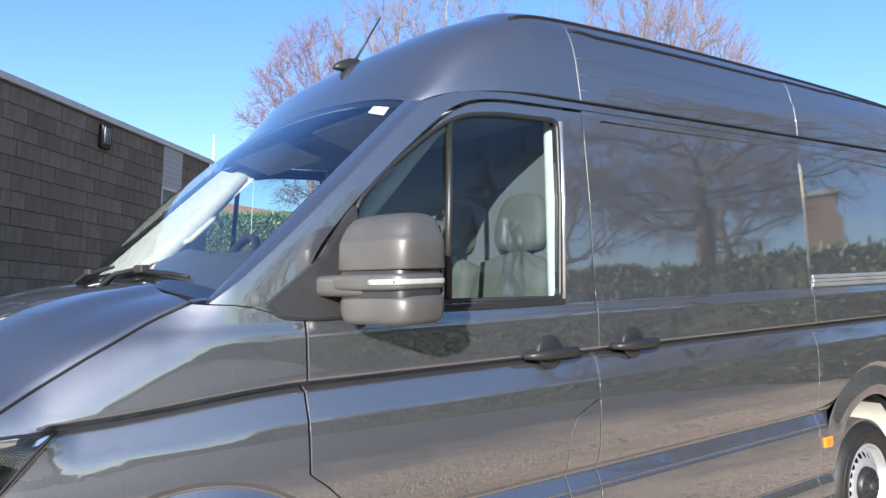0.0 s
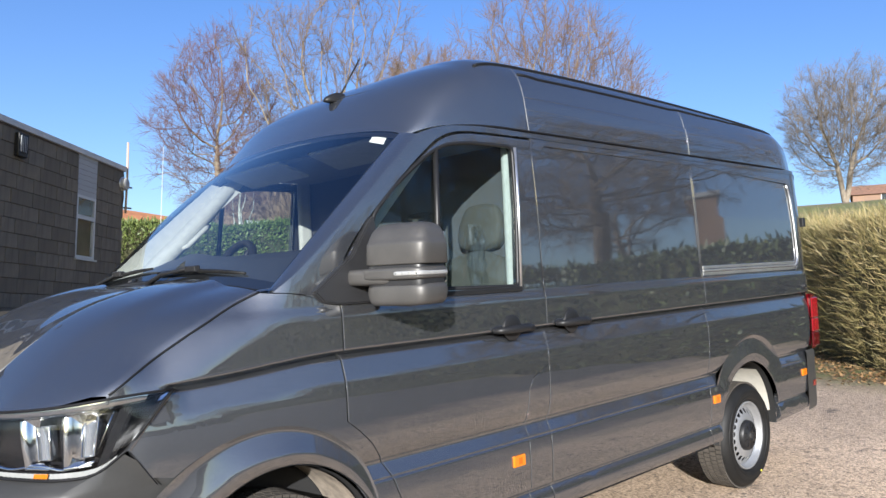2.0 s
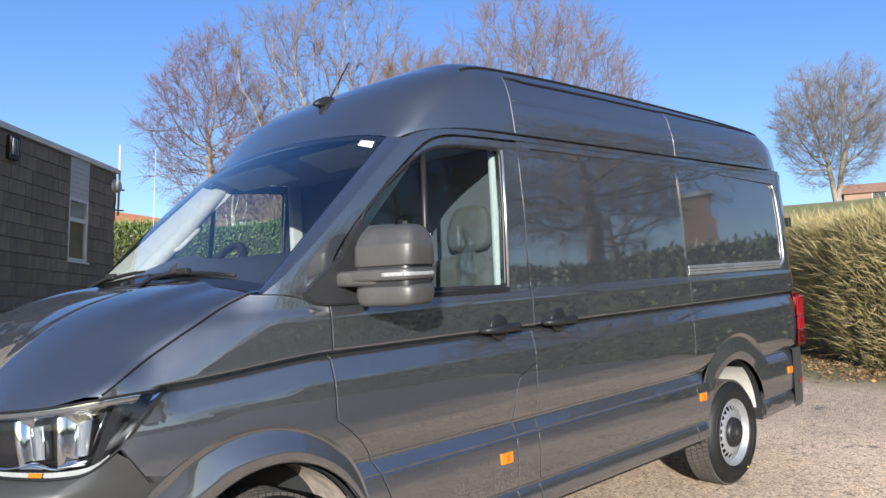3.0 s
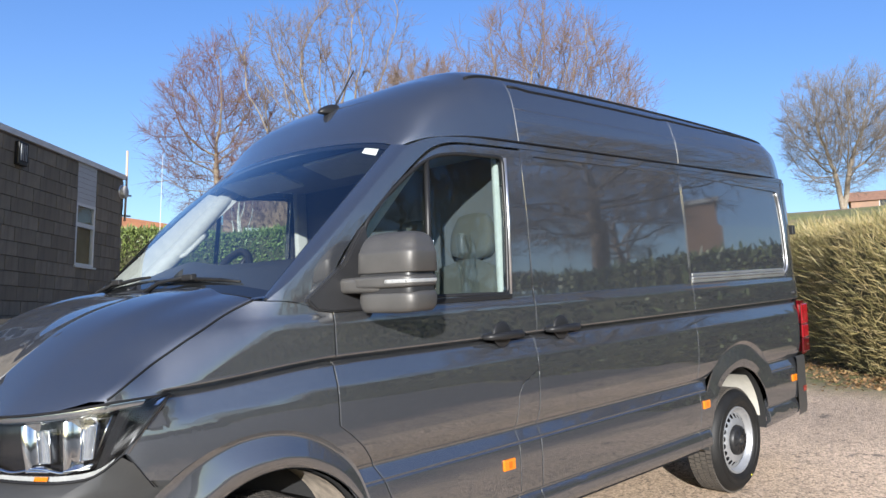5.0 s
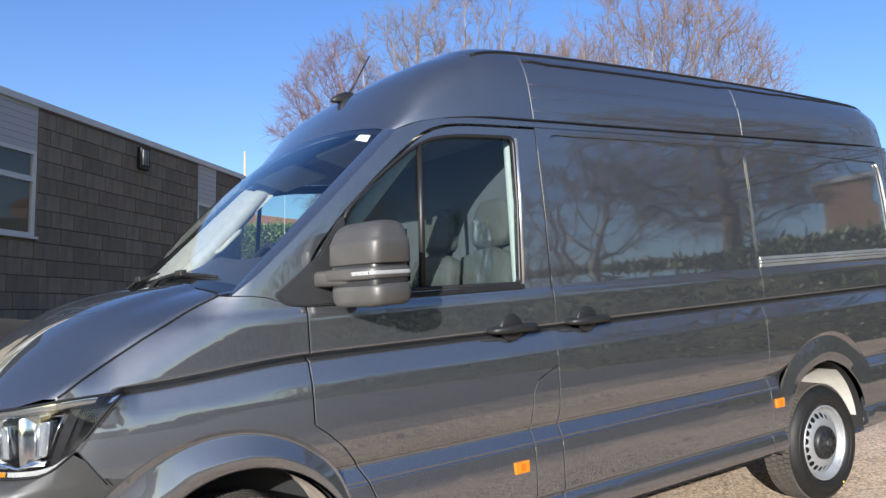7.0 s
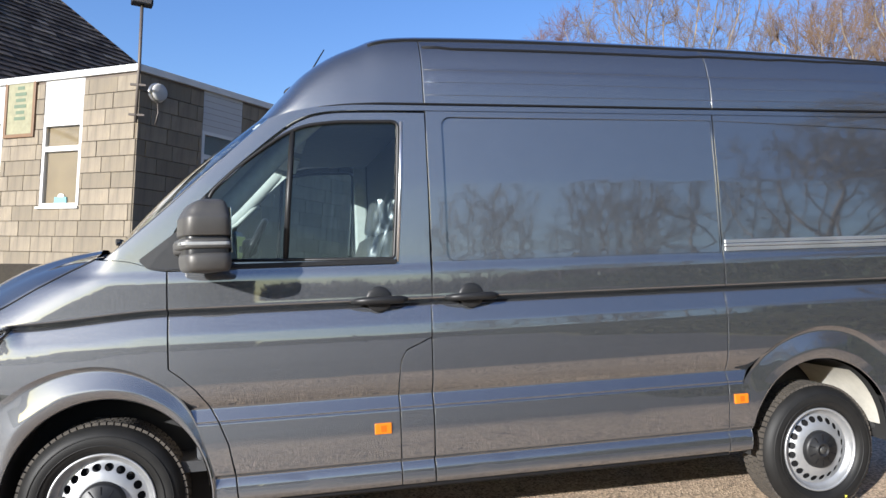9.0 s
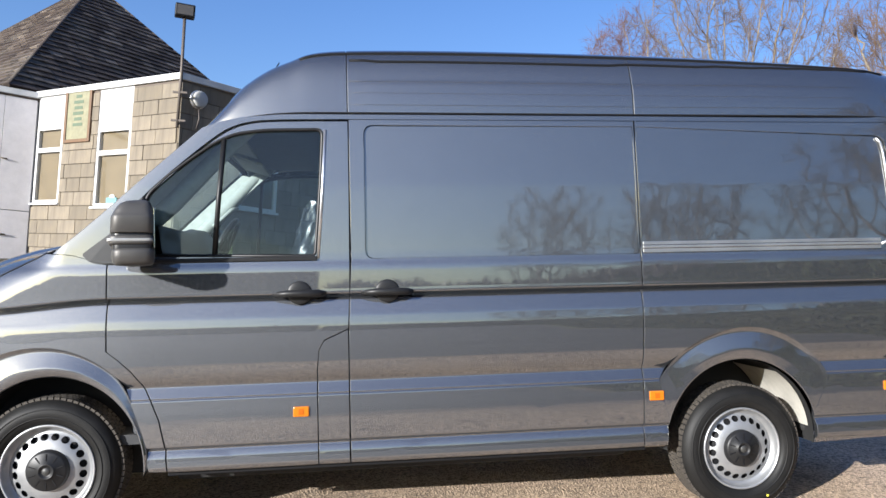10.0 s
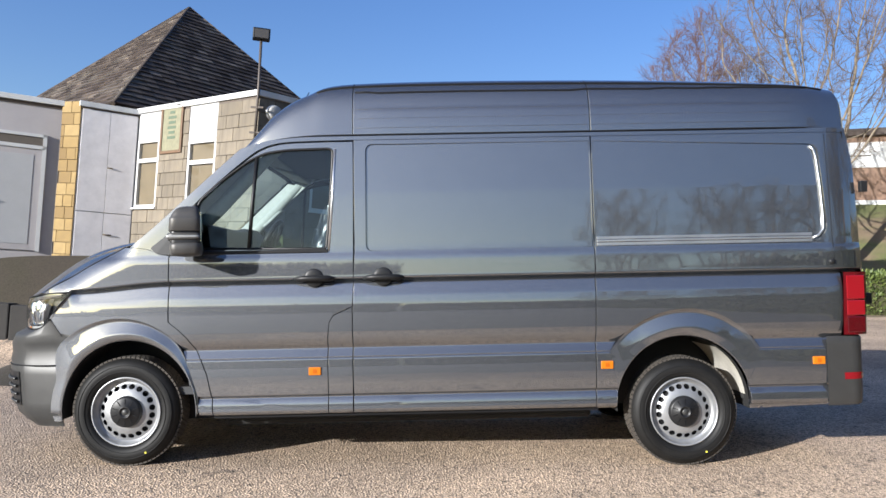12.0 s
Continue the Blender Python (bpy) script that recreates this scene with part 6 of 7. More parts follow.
d1 = (WALL_B - WALL_A).normalized()
out = Vector((d1.y, -d1.x))
pole_at(WALL_A + out * 0.05 - d1 * 0.06, 3.65, 5.42, True)
pole_at(WALL_B + out * 0.02 + d1 * 0.10, 3.55, 5.10, False)


def bell(u, z):
    p = WALL_A + d1 * u
    m = Matrix(((d1.x, out.x, 0, p.x), (d1.y, out.y, 0, p.y), (0, 0, 1, z), (0, 0, 0, 1)))
    t = thing("alarm_bell", "round grey alarm bell on the block wall", "alarm bell", m)
    part("cover", lathe([(0.0, 0.115), (0.10, 0.115), (0.128, 0.105), (0.136, 0.09), (0.136, 0.0)], seg=28), dish_mat, t, smooth=True)
    part("rim", lathe([(0.137, 0.03), (0.150, 0.03), (0.150, 0.0)], seg=28), alu, t, smooth=True)
    part("conduit", tube([(0.02, 0.02, -0.13), (0.04, 0.02, -0.3), (0.0, 0.02, -0.48)], 0.014, 6), steel, t)
    return t


bell(0.30, 4.18)
bell(ln_long - 0.06, 4.16)
p = WALL_A + d1 * 4.50
wl = thing("wall_lamp", "black framed bulkhead floodlight on the block wall", "lamp", Matrix(((d1.x, out.x, 0, p.x), (d1.y, out.y, 0, p.y), (0, 0, 1, 4.16), (0, 0, 0, 1))))
part("casing", box(-0.13, 0.0, -0.20, 0.13, 0.10, 0.20, 0.02), black_plastic, wl)
part("glass", box(-0.09, 0.09, -0.12, 0.09, 0.108, 0.16, 0.01), plain("lamp_glass", (0.35, 0.36, 0.36), 0.2), wl)
for k in range(4):
    part("guard_bar", tube([(-0.07 + 0.047 * k, 0.125, -0.14), (-0.07 + 0.047 * k, 0.125, 0.18)], 0.006, 6), black_plastic, wl)


# ---- trees, hedges, houses ----
def bark_mat(name, a, b):
    m = Mat(name, a, 0.9)
    m.color(m.mix(m.ramp(m.noise(5.0, 6), (0.35, (0, 0, 0)), (0.65, (1, 1, 1))), a, b)).bump(m.noise(30, 4), 0.5, 0.02)
    return m


def bare_tree(label, x, y, top, width, seed, bark, twig, fork=0.25, trunk_r=0.16, tip_r=0.008, points=620, twigs=2, twig_len=0.55, stems=1, lean=(0.0, 0.0), rise=0.22, squash=1.0, leader=None):
    """A leafless tree whose limbs grow towards points strewn through its crown; top is the height of its highest twigs."""
    rnd = np.random.RandomState(seed)
    zb = ground_z(x, y) - 0.1
    h = top - zb
    t = thing("bare_tree", label, "tree", Matrix.Translation((x, y, zb)))
    step = h / 54
    cz, rz, rr = h * (1 + fork) / 2 - twig_len * 0.3, h * (1 - fork) / 2 - twig_len * 0.3, width / 2 - twig_len * 0.4
    goals = rnd.normal(size=(points, 3))
    goals /= np.linalg.norm(goals, axis=1)[:, None]
    goals *= (rnd.uniform(0.03, 1.0, points) ** 0.42)[:, None] * (1 + 0.13 * np.sin(goals[:, :1] * 5 + seed) + 0.10 * np.sin(goals[:, 1:2] * 7 - seed))
    low = goals[:, 2] < 0
    goals[low, :2] *= (1 - 0.45 * np.abs(goals[low, 2:3]) ** 2 * squash)
    goals = goals * (rr, rr, rz) + (lean[0] * h, lean[1] * h, cz)
    nodes, parent = [np.zeros(3)], [-1]
    for k in range(stems):
        a, last = 2 * math.pi * k / stems + seed, 0
        out_dir = np.array((math.cos(a), math.sin(a), 0)) * (0.16 if stems > 1 else 0.0) + np.array((lean[0], lean[1], 0)) + np.array((0, 0, 1.0))
        for i in range(max(2, int(h * (leader or fork) / step))):
            nodes.append(nodes[last] + (out_dir + rnd.normal(0, 0.05, 3)) * step)
            parent.append(last)
            last = len(nodes) - 1
    P = np.array(nodes)
    d2 = ((goals[:, None] - P[None]) ** 2).sum(2)
    near, dist = d2.argmin(1), np.sqrt(d2.min(1))
    alive = np.ones(points, bool)
    reach, kill = 0.17 * h, step * 1.6
    for _ in range(110):
        act = alive & (dist < reach)
        if not act.any():
            act = alive
        if not act.any():
            break
        fresh = []
        for k in np.unique(near[act]):
            way = goals[act & (near == k)] - P[k]
            d = (way / np.linalg.norm(way, axis=1)[:, None]).mean(0)
            if parent[k] >= 0:
                d = d + 0.30 * (P[k] - P[parent[k]]) / step
            d = d + rnd.normal(0, 0.09, 3) + (0, 0, rise * 0.4)
            fresh.append(P[k] + d / np.linalg.norm(d) * step)
            parent.append(int(k))
        base = len(P)
        Q = np.array(fresh)
        P = np.vstack((P, Q))
        d2 = ((goals[:, None] - Q[None]) ** 2).sum(2)
        j, dm = d2.argmin(1), np.sqrt(d2.min(1))
        closer = dm < dist
        near[closer], dist[closer] = base + j[closer], dm[closer]
        alive &= dist > kill
    n = len(P)
    kids = [[] for _ in range(n)]
    for i, q in enumerate(parent):
        if q >= 0:
            kids[q].append(i)
    ends = sum(1 for k in kids if not k)
    power = min(3.2, max(1.7, math.log(max(2, ends)) / math.log(trunk_r / tip_r)))
    flow = np.zeros(n)
    for i in range(n - 1, -1, -1):
        flow[i] = flow[i] if kids[i] else 1.0
        if parent[i] >= 0:
            flow[parent[i]] += flow[i]
    R = tip_r * flow ** (1 / power)
    wood, tips = ([], []), ([], [])

    def limb(store, pts, radii, sides):
        vs, fs = store
        pts, base = np.array(pts), len(vs)
        d = np.gradient(pts, axis=0)
        d /= np.linalg.norm(d, axis=1)[:, None] + 1e-9
        ref = np.cross(d, (0.31, 0.87, 0.12))
        ref /= np.linalg.norm(ref, axis=1)[:, None] + 1e-9
        side = np.cross(d, ref)
        for p, r, a, b in zip(pts, radii, ref, side):
            for k in range(sides):
                c = 2 * math.pi * k / sides
                vs.append(tuple(p + r * (math.cos(c) * a + math.sin(c) * b)))
        for i in range(len(pts) - 1):
            q = base + i * sides
            for k in range(sides):
                fs.append((q + k, q + (k + 1) % sides, q + sides + (k + 1) % sides, q + sides + k))

    todo = [(0, -1)]
    while todo:
        i, q = todo.pop()
        pts, radii = ([P[q]], [R[i]]) if q >= 0 else ([], [])
        while True:
            pts.append(P[i]), radii.append(R[i])
            if not kids[i]:
                break
            order = sorted(kids[i], key=lambda k: -R[k])
            todo += [(k, i) for k in order[1:]]
            i = order[0]
        if len(pts) > 1:
            thick = radii[0] > 3.0 * tip_r
            limb(wood if thick else tips, pts, radii, 7 if radii[0] > 0.4 * trunk_r else (5 if thick else 3))
    middle = np.array((lean[0] * h, lean[1] * h, cz * 0.7))
    for i in np.nonzero(R < 2.6 * tip_r)[0]:
        if parent[i] < 0:
            continue
        along = (P[i] - P[parent[i]]) / step
        outw = (P[i] - middle) / (np.linalg.norm(P[i] - middle) + 1e-6)
        for _ in range(twigs):
            d = along * 0.8 + outw * 0.35 + rnd.normal(0, 0.48, 3) + (0, 0, rise)
            d *= twig_len * rnd.uniform(0.45, 1.15) / np.linalg.norm(d)
            mid = P[i] + d * 0.5 + rnd.normal(0, 0.04, 3) * twig_len
            limb(tips, (P[i], mid, P[i] + d), (tip_r * 0.75, tip_r * 0.6, tip_r * 0.4), 3)
            for _ in range(2):
                e = d * rnd.uniform(0.3, 0.6) + rnd.normal(0, 0.20, 3) * twig_len
                limb(tips, (mid, mid + e), (tip_r * 0.55, tip_r * 0.35), 3)
    for nm, (vs, fs), mat in (("trunk", wood, bark), ("crown", tips, twig)):
        me = bpy.data.meshes.new(nm)
        me.from_pydata(vs, [], fs)
        me.materials.append(mat.m)
        me.shade_smooth()
        ob = new(nm, me)
        ob.parent = t
        tagged(ob, "dense bare twigs" if nm == "crown" else "")
    return t


bark_grey = bark_mat("grey_bark", (0.14, 0.115, 0.085), (0.22, 0.185, 0.14))
bark_pale = bark_mat("pale_bark", (0.24, 0.20, 0.145), (0.12, 0.095, 0.07))
bark_white = bark_mat("white_birch_bark", (0.55, 0.52, 0.46), (0.25, 0.22, 0.19))
bark_dark = bark_mat("dark_bark", (0.10, 0.075, 0.055), (0.17, 0.13, 0.095))
twig_red = bark_mat("reddish_twigs", (0.085, 0.042, 0.032), (0.13, 0.066, 0.048))
twig_tan = bark_mat("tan_twigs", (0.15, 0.095, 0.062), (0.10, 0.065, 0.043))
# brown bark lightened as if sunlit, so its reflections in the paint stay faint
bark_wood = bark_mat("lightened_brown_bark", (0.27, 0.23, 0.19), (0.19, 0.16, 0.13))
twig_pale = bark_mat("pale_twigs", (0.145, 0.105, 0.075), (0.09, 0.065, 0.048))
twig_grey = bark_mat("grey_twigs", (0.15, 0.125, 0.10), (0.11, 0.092, 0.075))

bare_tree("reddish bare birch behind the hedge", 13.0, 26.3, 13.5, 6.2, 21, bark_pale, twig_red, fork=0.22, trunk_r=0.13, tip_r=0.0078, points=1500, twigs=3, twig_len=0.7, lean=(-0.02, 0.0), leader=0.55)
bare_tree("slender white-barked birch behind the hedge", 12.5, 23.5, 8.0, 2.4, 27, bark_white, twig_red, fork=0.45, trunk_r=0.14, tip_r=0.007, points=200)
bare_tree("pale-barked bare tree behind the hedge", 16.0, 22.7, 15.4, 8.6, 32, bark_pale, twig_pale, fork=0.30, trunk_r=0.19, tip_r=0.0085, points=1100, twigs=3, twig_len=0.7, stems=2, rise=0.3)
bare_tree("small bare tree in the distance", 29.5, 31.0, 18.5, 8.0, 43, bark_grey, twig_tan, fork=0.3, trunk_r=0.2, tip_r=0.010, points=900, twigs=3, twig_len=0.9, rise=0.4)
bare_tree("tan bare tree with a dense rounded crown", 22.8, 16.9, 15.2, 9.4, 54, bark_pale, twig_tan, fork=0.25, trunk_r=0.22, tip_r=0.0085, points=1700, twigs=3, twig_len=0.85, stems=2, rise=0.35)
bare_tree("large bare tree on the far rise", 62.0, 18.6, 21.8, 10.6, 71, bark_grey, twig_grey, fork=0.14, trunk_r=0.3, tip_r=0.012, points=1600, twigs=3, twig_len=1.0, stems=2, rise=0.3, leader=0.3)
bare_tree("bare tree whose branches reach over the lot", 18.5, -2.2, 9.6, 10.6, 76, bark_dark, twig_grey, fork=0.3, trunk_r=0.2, tip_r=0.008, points=500)
bare_tree("broad bare oak beyond the lot", 22.9, -14.8, 13.0, 11.5, 87, bark_dark, bark_dark, fork=0.20, trunk_r=0.36, tip_r=0.011, points=1200, twigs=3, twig_len=0.8, rise=-0.02, squash=0.3, leader=0.62)
bare_tree("bare tree beyond the lot", 19.6, -18.5, 10.8, 8.0, 98, bark_dark, bark_dark, fork=0.2, trunk_r=0.2, tip_r=0.010, points=420, twigs=2)
bare_tree("bushy bare tree beyond the lot", 15.2, -19.0, 7.8, 7.0, 101, bark_wood, twig_grey, fork=0.12, trunk_r=0.16, tip_r=0.009, points=230, twigs=1, stems=3, rise=0.4)
bare_tree("bushy bare tree beyond the lot", 11.2, -19.5, 6.6, 6.0, 104, bark_wood, twig_grey, fork=0.10, trunk_r=0.15, tip_r=0.009, points=220, twigs=1, stems=3, rise=0.4)
bare_tree("bare multi-stemmed tree beyond the lot", 19.8, -37.0, 13.0, 9.0, 109, bark_wood, bark_wood, fork=0.14, trunk_r=0.2, tip_r=0.012, points=420, twigs=2, twig_len=0.7, stems=3, rise=0.45)
bare_tree("bare multi-stemmed tree beyond the lot", 12.4, -37.0, 10.5, 6.5, 112, bark_wood, bark_wood, fork=0.14, trunk_r=0.16, tip_r=0.014, points=300, twigs=2, twig_len=0.8, stems=3, rise=0.45)
bare_tree("bare tree beyond the lot", 38.0, -24.0, 15.5, 10.0, 118, bark_dark, bark_dark, fork=0.2, trunk_r=0.28, tip_r=0.014, points=500, twigs=2, twig_len=0.9)


def hedge(label, line, height, width, seed, leaf, core_mat, density, blade=(0.10, 0.012), upright=0.5, rise=0.0):
    """A hedge along a line: a rough core in a shade tone and a coat of small leaves and stems."""
    rnd = random.Random(seed)
    h = thing("hedge", label, "hedge", Matrix.Translation((line[0][0], line[0][1], 0)))
    ox, oy = line[0]
    pts = []
    for (x0, y0), (x1, y1) in zip(line, line[1:]):
        n = max(1, int(math.hypot(x1 - x0, y1 - y0) / 0.8))
        pts += [(x0 + (x1 - x0) * k / n, y0 + (y1 - y0) * k / n) for k in range(n)]
    pts.append(line[-1])
    rows = []
    prof = [(-0.42, 0.0), (-0.50, 0.35), (-0.48, 0.75), (-0.34, 0.97), (0.0, 1.0), (0.34, 0.97), (0.48, 0.75), (0.50, 0.35), (0.42, 0.0)]
    frames = []
    for i, (x, y) in enumerate(pts):
        a, b = pts[max(0, i - 1)], pts[min(len(pts) - 1, i + 1)]
        d = Vector((b[0] - a[0], b[1] - a[1], 0)).normalized()
        n = Vector((d.y, -d.x, 0))
        zg = ground_z(x, y)
        hh = height * (0.94 + 0.10 * noise.noise(Vector((x * 0.5, y * 0.5, seed)))) * (1 + rise * min(8.0, math.hypot(x - ox, y - oy)))
        frames.append((Vector((x - ox, y - oy, zg - 0.05)), d, n, hh))
        rows.append([tuple(Vector((x - ox, y - oy, zg - 0.05)) + n * (w * width * 0.90) + Vector((0, 0, v * hh * 0.95))) for w, v in prof])
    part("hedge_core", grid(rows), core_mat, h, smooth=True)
    vs, fs = [], []
    for i in range(len(frames) - 1):
        (p0, d, n, h0), (p1, _, _, h1) = frames[i], frames[i + 1]
        seg = (p1 - p0).length
        for _ in range(int(density * seg)):
            t, q = rnd.random(), rnd.random() ** 0.85
            k = q * (len(prof) - 1)
            j = min(len(prof) - 2, int(k))
            w = prof[j][0] + (prof[j + 1][0] - prof[j][0]) * (k - j)
            v = prof[j][1] + (prof[j + 1][1] - prof[j][1]) * (k - j)
            base = p0.lerp(p1, t)
            outw = (n * w * 1.6 + Vector((0, 0, max(0, v - 0.6) * 1.6))).normalized()
            c = base + n * (w * width * rnd.uniform(0.86, 1.02)) + Vector((0, 0, v * (h0 + (h1 - h0) * t) * rnd.uniform(0.93, 1.0)))
            dr = (outw * rnd.uniform(0.3, 1.0) + Vector((rnd.gauss(0, 0.45), rnd.gauss(0, 0.45), upright + rnd.gauss(0, 0.35)))).normalized()
            s = dr.cross(Vector((rnd.gauss(0, 1), rnd.gauss(0, 1), rnd.gauss(0, 1)))).normalized()
            ln, wd = blade[0] * rnd.uniform(0.5, 1.4) * (2.4 if rnd.random() < 0.16 else 1.0), blade[1] * rnd.uniform(0.6, 1.4)
            e = len(vs)
            vs += [c - s * wd * 0.5, c + dr * ln * 0.5 + s * wd, c + dr * ln, c + dr * ln * 0.5 - s * wd]
            fs.append((e, e + 1, e + 2, e + 3))
    me = bpy.data.meshes.new("hedge_leaves")
    me.from_pydata([tuple(v) for v in vs], [], fs)
    me.materials.append(leaf.m)
    ob = new("hedge_leaves", me)
    ob.parent = h
    tagged(ob, kind="stuff")
    return h


def leaf_mat(name, *cols):
    m = Mat(name, cols[0], 0.55)
    n = len(cols)
    m.color(m.mix(0.35, m.ramp(m.island(), *[(k / max(1, n - 1), c) for k, c in enumerate(cols)]), m.ramp(m.noise(0.8, 4), (0.3, cols[0]), (0.7, cols[-1]))))
    return m


leaf_olive = leaf_mat("olive_hedge_leaf", (0.075, 0.080, 0.020), (0.22, 0.19, 0.066), (0.44, 0.33, 0.16))
leaf_green = leaf_mat("green_hedge_leaf", (0.035, 0.06, 0.014), (0.09, 0.13, 0.03), (0.16, 0.19, 0.05))
leaf_thicket = leaf_mat("brown_thicket_leaf", (0.085, 0.075, 0.05), (0.14, 0.12, 0.08), (0.19, 0.165, 0.12))
leaf_dark = leaf_mat("dark_laurel_leaf", (0.02, 0.035, 0.012), (0.05, 0.075, 0.02), (0.12, 0.14, 0.05))
# core colours kept dark to stand for the shade between the leaves
core_twig = plain("shaded_twig_core", (0.06, 0.052, 0.020), 0.95, scale=14, vary=0.6)
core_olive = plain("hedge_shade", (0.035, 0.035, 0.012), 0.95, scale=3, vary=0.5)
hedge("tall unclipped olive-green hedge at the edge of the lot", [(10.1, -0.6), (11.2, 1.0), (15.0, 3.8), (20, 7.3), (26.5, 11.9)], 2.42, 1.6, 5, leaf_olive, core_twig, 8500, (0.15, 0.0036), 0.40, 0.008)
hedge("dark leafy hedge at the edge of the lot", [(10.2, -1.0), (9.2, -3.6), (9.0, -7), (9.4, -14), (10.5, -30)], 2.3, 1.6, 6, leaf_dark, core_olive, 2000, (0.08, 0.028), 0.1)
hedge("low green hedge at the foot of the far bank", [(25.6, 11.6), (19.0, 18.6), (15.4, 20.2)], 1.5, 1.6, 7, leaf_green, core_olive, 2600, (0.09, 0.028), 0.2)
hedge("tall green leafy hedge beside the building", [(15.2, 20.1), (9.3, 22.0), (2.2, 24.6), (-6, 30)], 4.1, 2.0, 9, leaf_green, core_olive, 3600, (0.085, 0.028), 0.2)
# next hedge is added out of view, keeping low sky glow off the paint
hedge("dark overgrown hedge added out of view to hide the bright horizon", [(0, -37), (-14, -36), (-46, -31), (-72, -14), (-84, 8)], 4.4, 3.0, 8, leaf_thicket, core_olive, 600, (0.18, 0.06), 0.1)
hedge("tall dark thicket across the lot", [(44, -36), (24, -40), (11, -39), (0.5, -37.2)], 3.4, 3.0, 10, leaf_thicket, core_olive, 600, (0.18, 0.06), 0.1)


brick_far = Mat("red_brick", (0.36, 0.15, 0.08), 0.9)
bk = brick_far.node("TexBrick", Scale=5.0)
brick_far.link(brick_far.coord("Object"), bk.inputs["Vector"])
for k, c in (("Color1", (0.33, 0.125, 0.055, 1)), ("Color2", (0.24, 0.088, 0.042, 1)), ("Mortar", (0.20, 0.15, 0.11, 1))):
    bk.inputs[k].default_value = c
brick_far.color(brick_far.mix(0.3, bk.outputs["Color"], brick_far.ramp(brick_far.noise(1.5, 5), (0.3, (0.17, 0.065, 0.038)), (0.7, (0.31, 0.14, 0.072)))))
tile_brown = plain("brown_roof_tile", (0.24, 0.13, 0.08), 0.85, scale=2, vary=0.3)
tile_orange = plain("orange_roof_tile", (0.42, 0.18, 0.08), 0.85, scale=2, vary=0.25)
glass_dark = Mat("dark_window", (0.03, 0.035, 0.04), 0.05)


def house(label, x, y, z, turn, w, d, h, ridge, roof_mat, windows=(), flat=False, wall_mat=None):
    t = thing("house", label, "house", pose(x, y, z, 0, 0, turn))
    part("wall", box(-w / 2, -d / 2, -2.0, w / 2, d / 2, h), wall_mat or brick_far, t)
    if flat:
        part("roof", box(-w / 2 - 0.3, -d / 2 - 0.3, h, w / 2 + 0.3, d / 2 + 0.3, h + 0.35, 0.03), roof_mat, t)
    else:
        b = bmesh.new()
        v = [b.verts.new(p) for p in ((-w / 2 - 0.3, -d / 2 - 0.35, h - 0.1), (w / 2 + 0.3, -d / 2 - 0.35, h - 0.1), (w / 2 + 0.3, d / 2 + 0.35, h - 0.1), (-w / 2 - 0.3, d / 2 + 0.35, h - 0.1), (-w / 2 - 0.3, 0, h + ridge), (w / 2 + 0.3, 0, h + ridge))]
        for q in ((0, 1, 5, 4), (2, 3, 4, 5), (0, 4, 3), (1, 2, 5), (3, 2, 1, 0)):
            b.faces.new([v[k] for k in q])
        part("roof", b, roof_mat, t)
    for wx, wz, ww, wh in windows:
        wi = part("window", box(wx - ww / 2, -d / 2 - 0.04, wz, wx + ww / 2, -d / 2 + 0.05, wz + wh), white_frame, t)
        part("pane", box(wx - ww / 2 + 0.08, -d / 2 - 0.045, wz + 0.08, wx + ww / 2 - 0.08, -d / 2 + 0.0, wz + wh - 0.08), glass_dark, wi)
    return t


house("long low house with a brown tiled roof on the rise", 97.0, 20.4, ground_z(97, 20.4), -73, 17, 7, 2.9, 1.5, tile_brown, ((-5, 1.8, 1.4, 1.1), (2, 1.8, 1.4, 1.1)))
hall = house("flat-roofed brick building with white panels above the bank", 27.5, 33.5, 6.3, -30, 16, 8, 3.3, 0, slate, (), True)
for k in range(5):
    panel = part("white_panel", box(-7.6 + 3.1 * k, -4.05, 1.75, -5.1 + 3.1 * k, -3.96, 3.0, 0.01), white_frame, hall)
    part("vent", box(-6.9 + 3.1 * k, -4.07, 2.3, -6.0 + 3.1 * k, -4.05, 2.36), room_dark, panel)
part("plinth", box(-8.1, -4.25, -0.12, 8.1, -3.98, 0.12, 0.02), white_frame, hall)
house("brick house with an orange tiled roof behind the hedge", 16.0, 43.0, 2.2, 20, 9, 7, 3.0, 2.4, tile_orange, ((0, 1, 1.4, 1.2),))
house("brick house with a flat white-edged roof beyond the lot", 57.5, -27.6, ground_z(57, -28) + 0.6, 62, 3.6, 6.0, 8.8, 0, white_board, ((-0.6, 4.6, 1.3, 1.1),), True)
house("brick house with a white-framed upper window above the hedge", 21.4, 36.4, 4.0, -30, 5.0, 6, 5.2, 0.7, tile_brown, ((-0.2, 3.6, 1.3, 1.2),))
pole_w = thing("flagpole", "slender white pole beyond the building", "pole", Matrix.Translation((8.2, 20.59, ground_z(8.2, 20.59))))
part("shaft", tube([(0, 0, -0.1), (0, 0, 6.0)], [0.012, 0.006], 8), white_frame, pole_w)

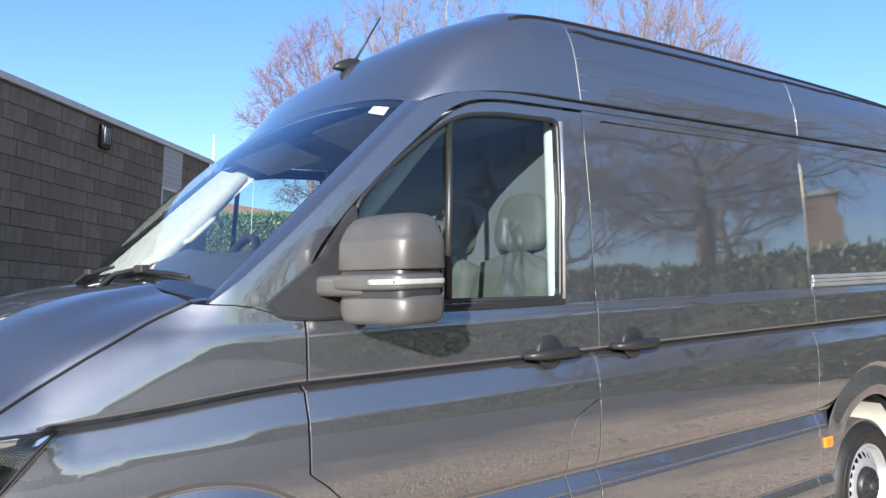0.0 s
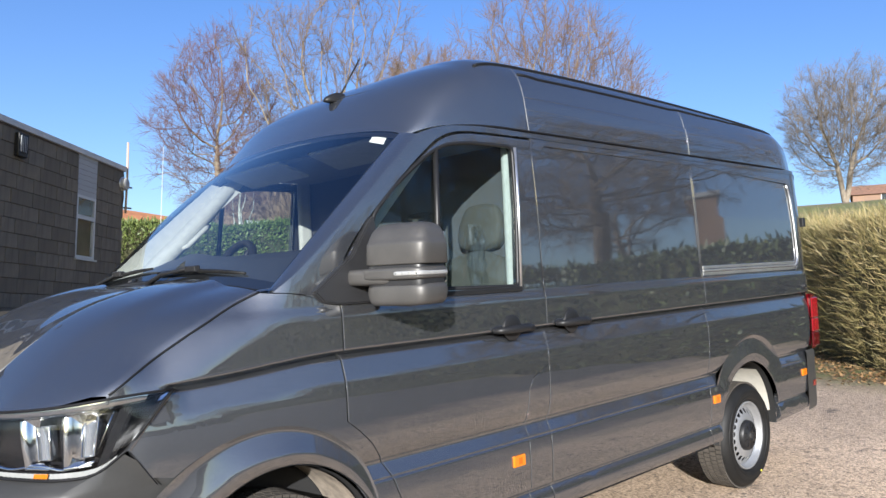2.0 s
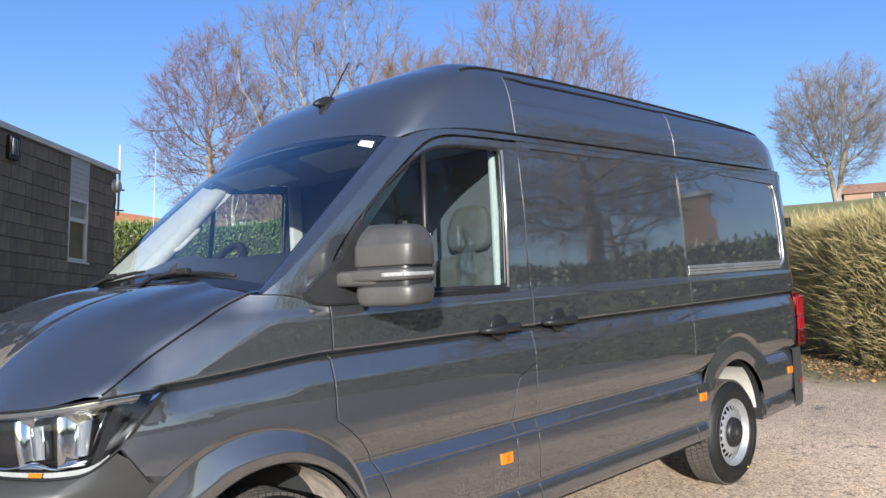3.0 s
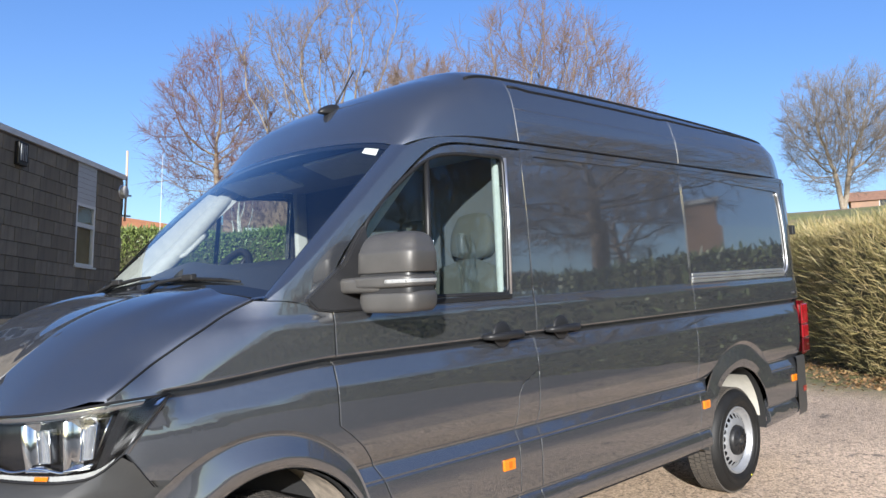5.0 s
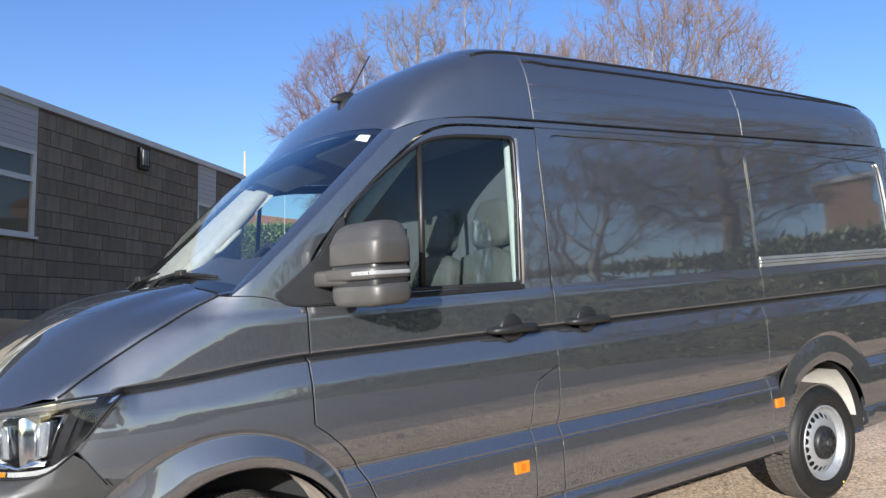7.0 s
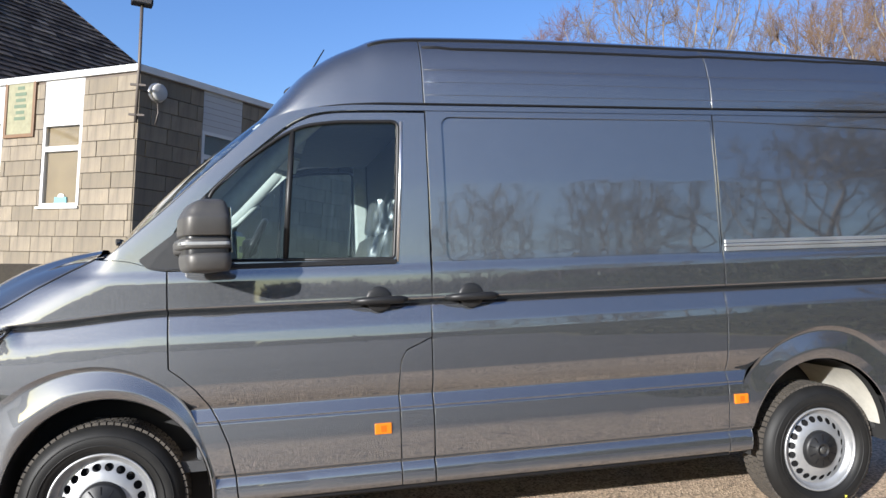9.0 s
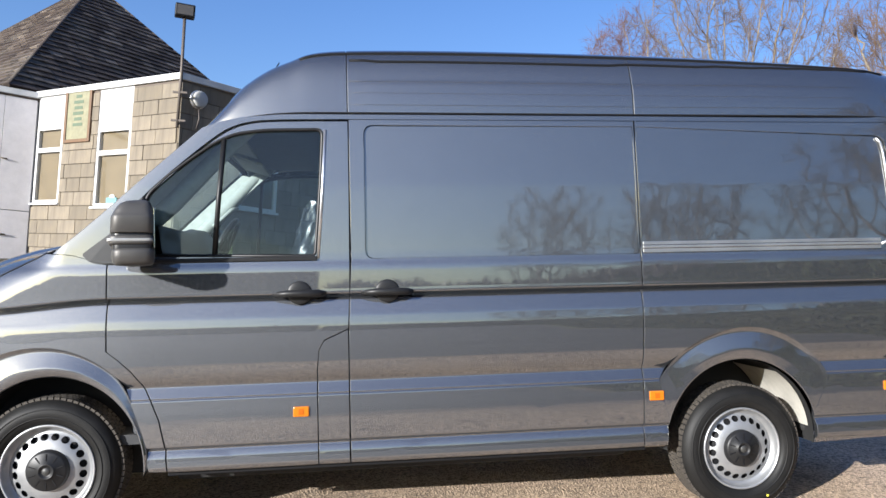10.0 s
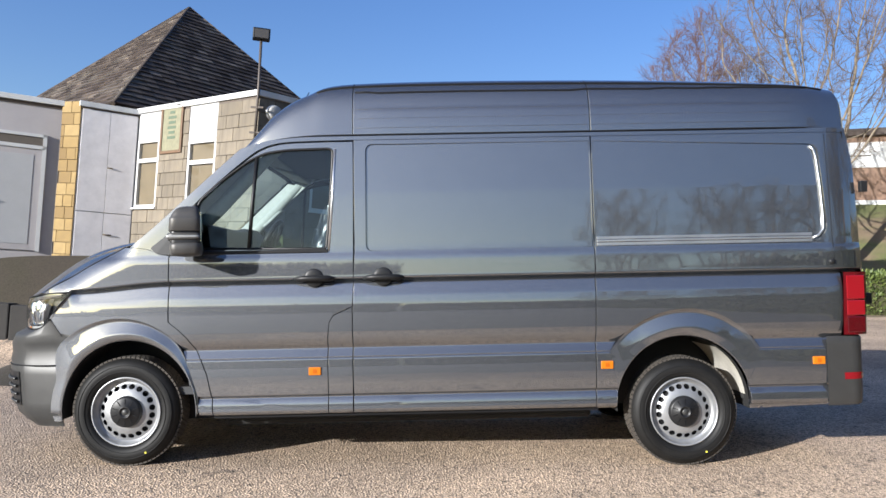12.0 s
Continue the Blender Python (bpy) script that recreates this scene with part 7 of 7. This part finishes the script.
# leaf litter along the foot of the hedge
rnd = random.Random(12)
vs, fs = [], []
for _ in range(5200):
    t = rnd.random()
    x, y = (9.7 + 9 * t, 0.2 + 6.24 * t)
    s_ = rnd.gauss(0.5, 0.45)
    x, y = x - 0.57 * s_ + rnd.uniform(-0.3, 0.3), y + 0.82 * s_
    c = Vector((x, y, ground_z(x, y) + rnd.uniform(0.004, 0.03)))
    a = rnd.uniform(0, 6.28)
    u, v = Vector((math.cos(a), math.sin(a), rnd.gauss(0, 0.35))) * rnd.uniform(0.02, 0.045), Vector((-math.sin(a), math.cos(a), rnd.gauss(0, 0.35))) * rnd.uniform(0.012, 0.026)
    e = len(vs)
    vs += [c - u, c - v, c + u, c + v]
    fs.append((e, e + 1, e + 2, e + 3))
litter = leaf_mat("dead_leaves", (0.10, 0.055, 0.025), (0.24, 0.14, 0.06), (0.34, 0.22, 0.10))
me = bpy.data.meshes.new("leaf_litter")
me.from_pydata([tuple(v) for v in vs], [], fs)
me.materials.append(litter.m)
tagged(new("leaf_litter", me), "fallen brown leaves along the foot of the hedge", "leaf litter", kind="stuff")

# ---- stone blocks of the near building, laid one by one ----
block_yellow = Mat("yellow_sandstone", (0.4, 0.27, 0.1), 0.85)
yr = block_yellow.ramp(block_yellow.random(), (0.0, (0.17, 0.11, 0.040)), (0.5, (0.255, 0.172, 0.062)), (1.0, (0.31, 0.22, 0.092)))
block_yellow.color(block_yellow.mix(block_yellow.ramp(block_yellow.noise(3.5, 6, 0.65), (0.3, (0.6, 0.6, 0.6)), (0.6, (0, 0, 0))), yr, (0.17, 0.115, 0.05))).bump(block_yellow.noise(45, 5), 0.35, 0.008)
shared = {}
for wall, x0, x1, z0, z1, jit in BLOCKS:
    key = (round(x1 - x0, 3), round(z1 - z0, 3), wall is pillar)
    if key not in shared:
        bm = box(0, 0, 0, x1 - x0, 0.03, z1 - z0, 0.005, 1)
        me = bpy.data.meshes.new("stone_block")
        bm.to_mesh(me)
        bm.free()
        me.materials.append((block_yellow if wall is pillar else block_sun).m)
        shared[key] = me
    ob = new("stone_block", shared[key])
    ob.parent = wall
    ob.matrix_basis = Matrix.Translation((x0, -0.014 + jit, z0))
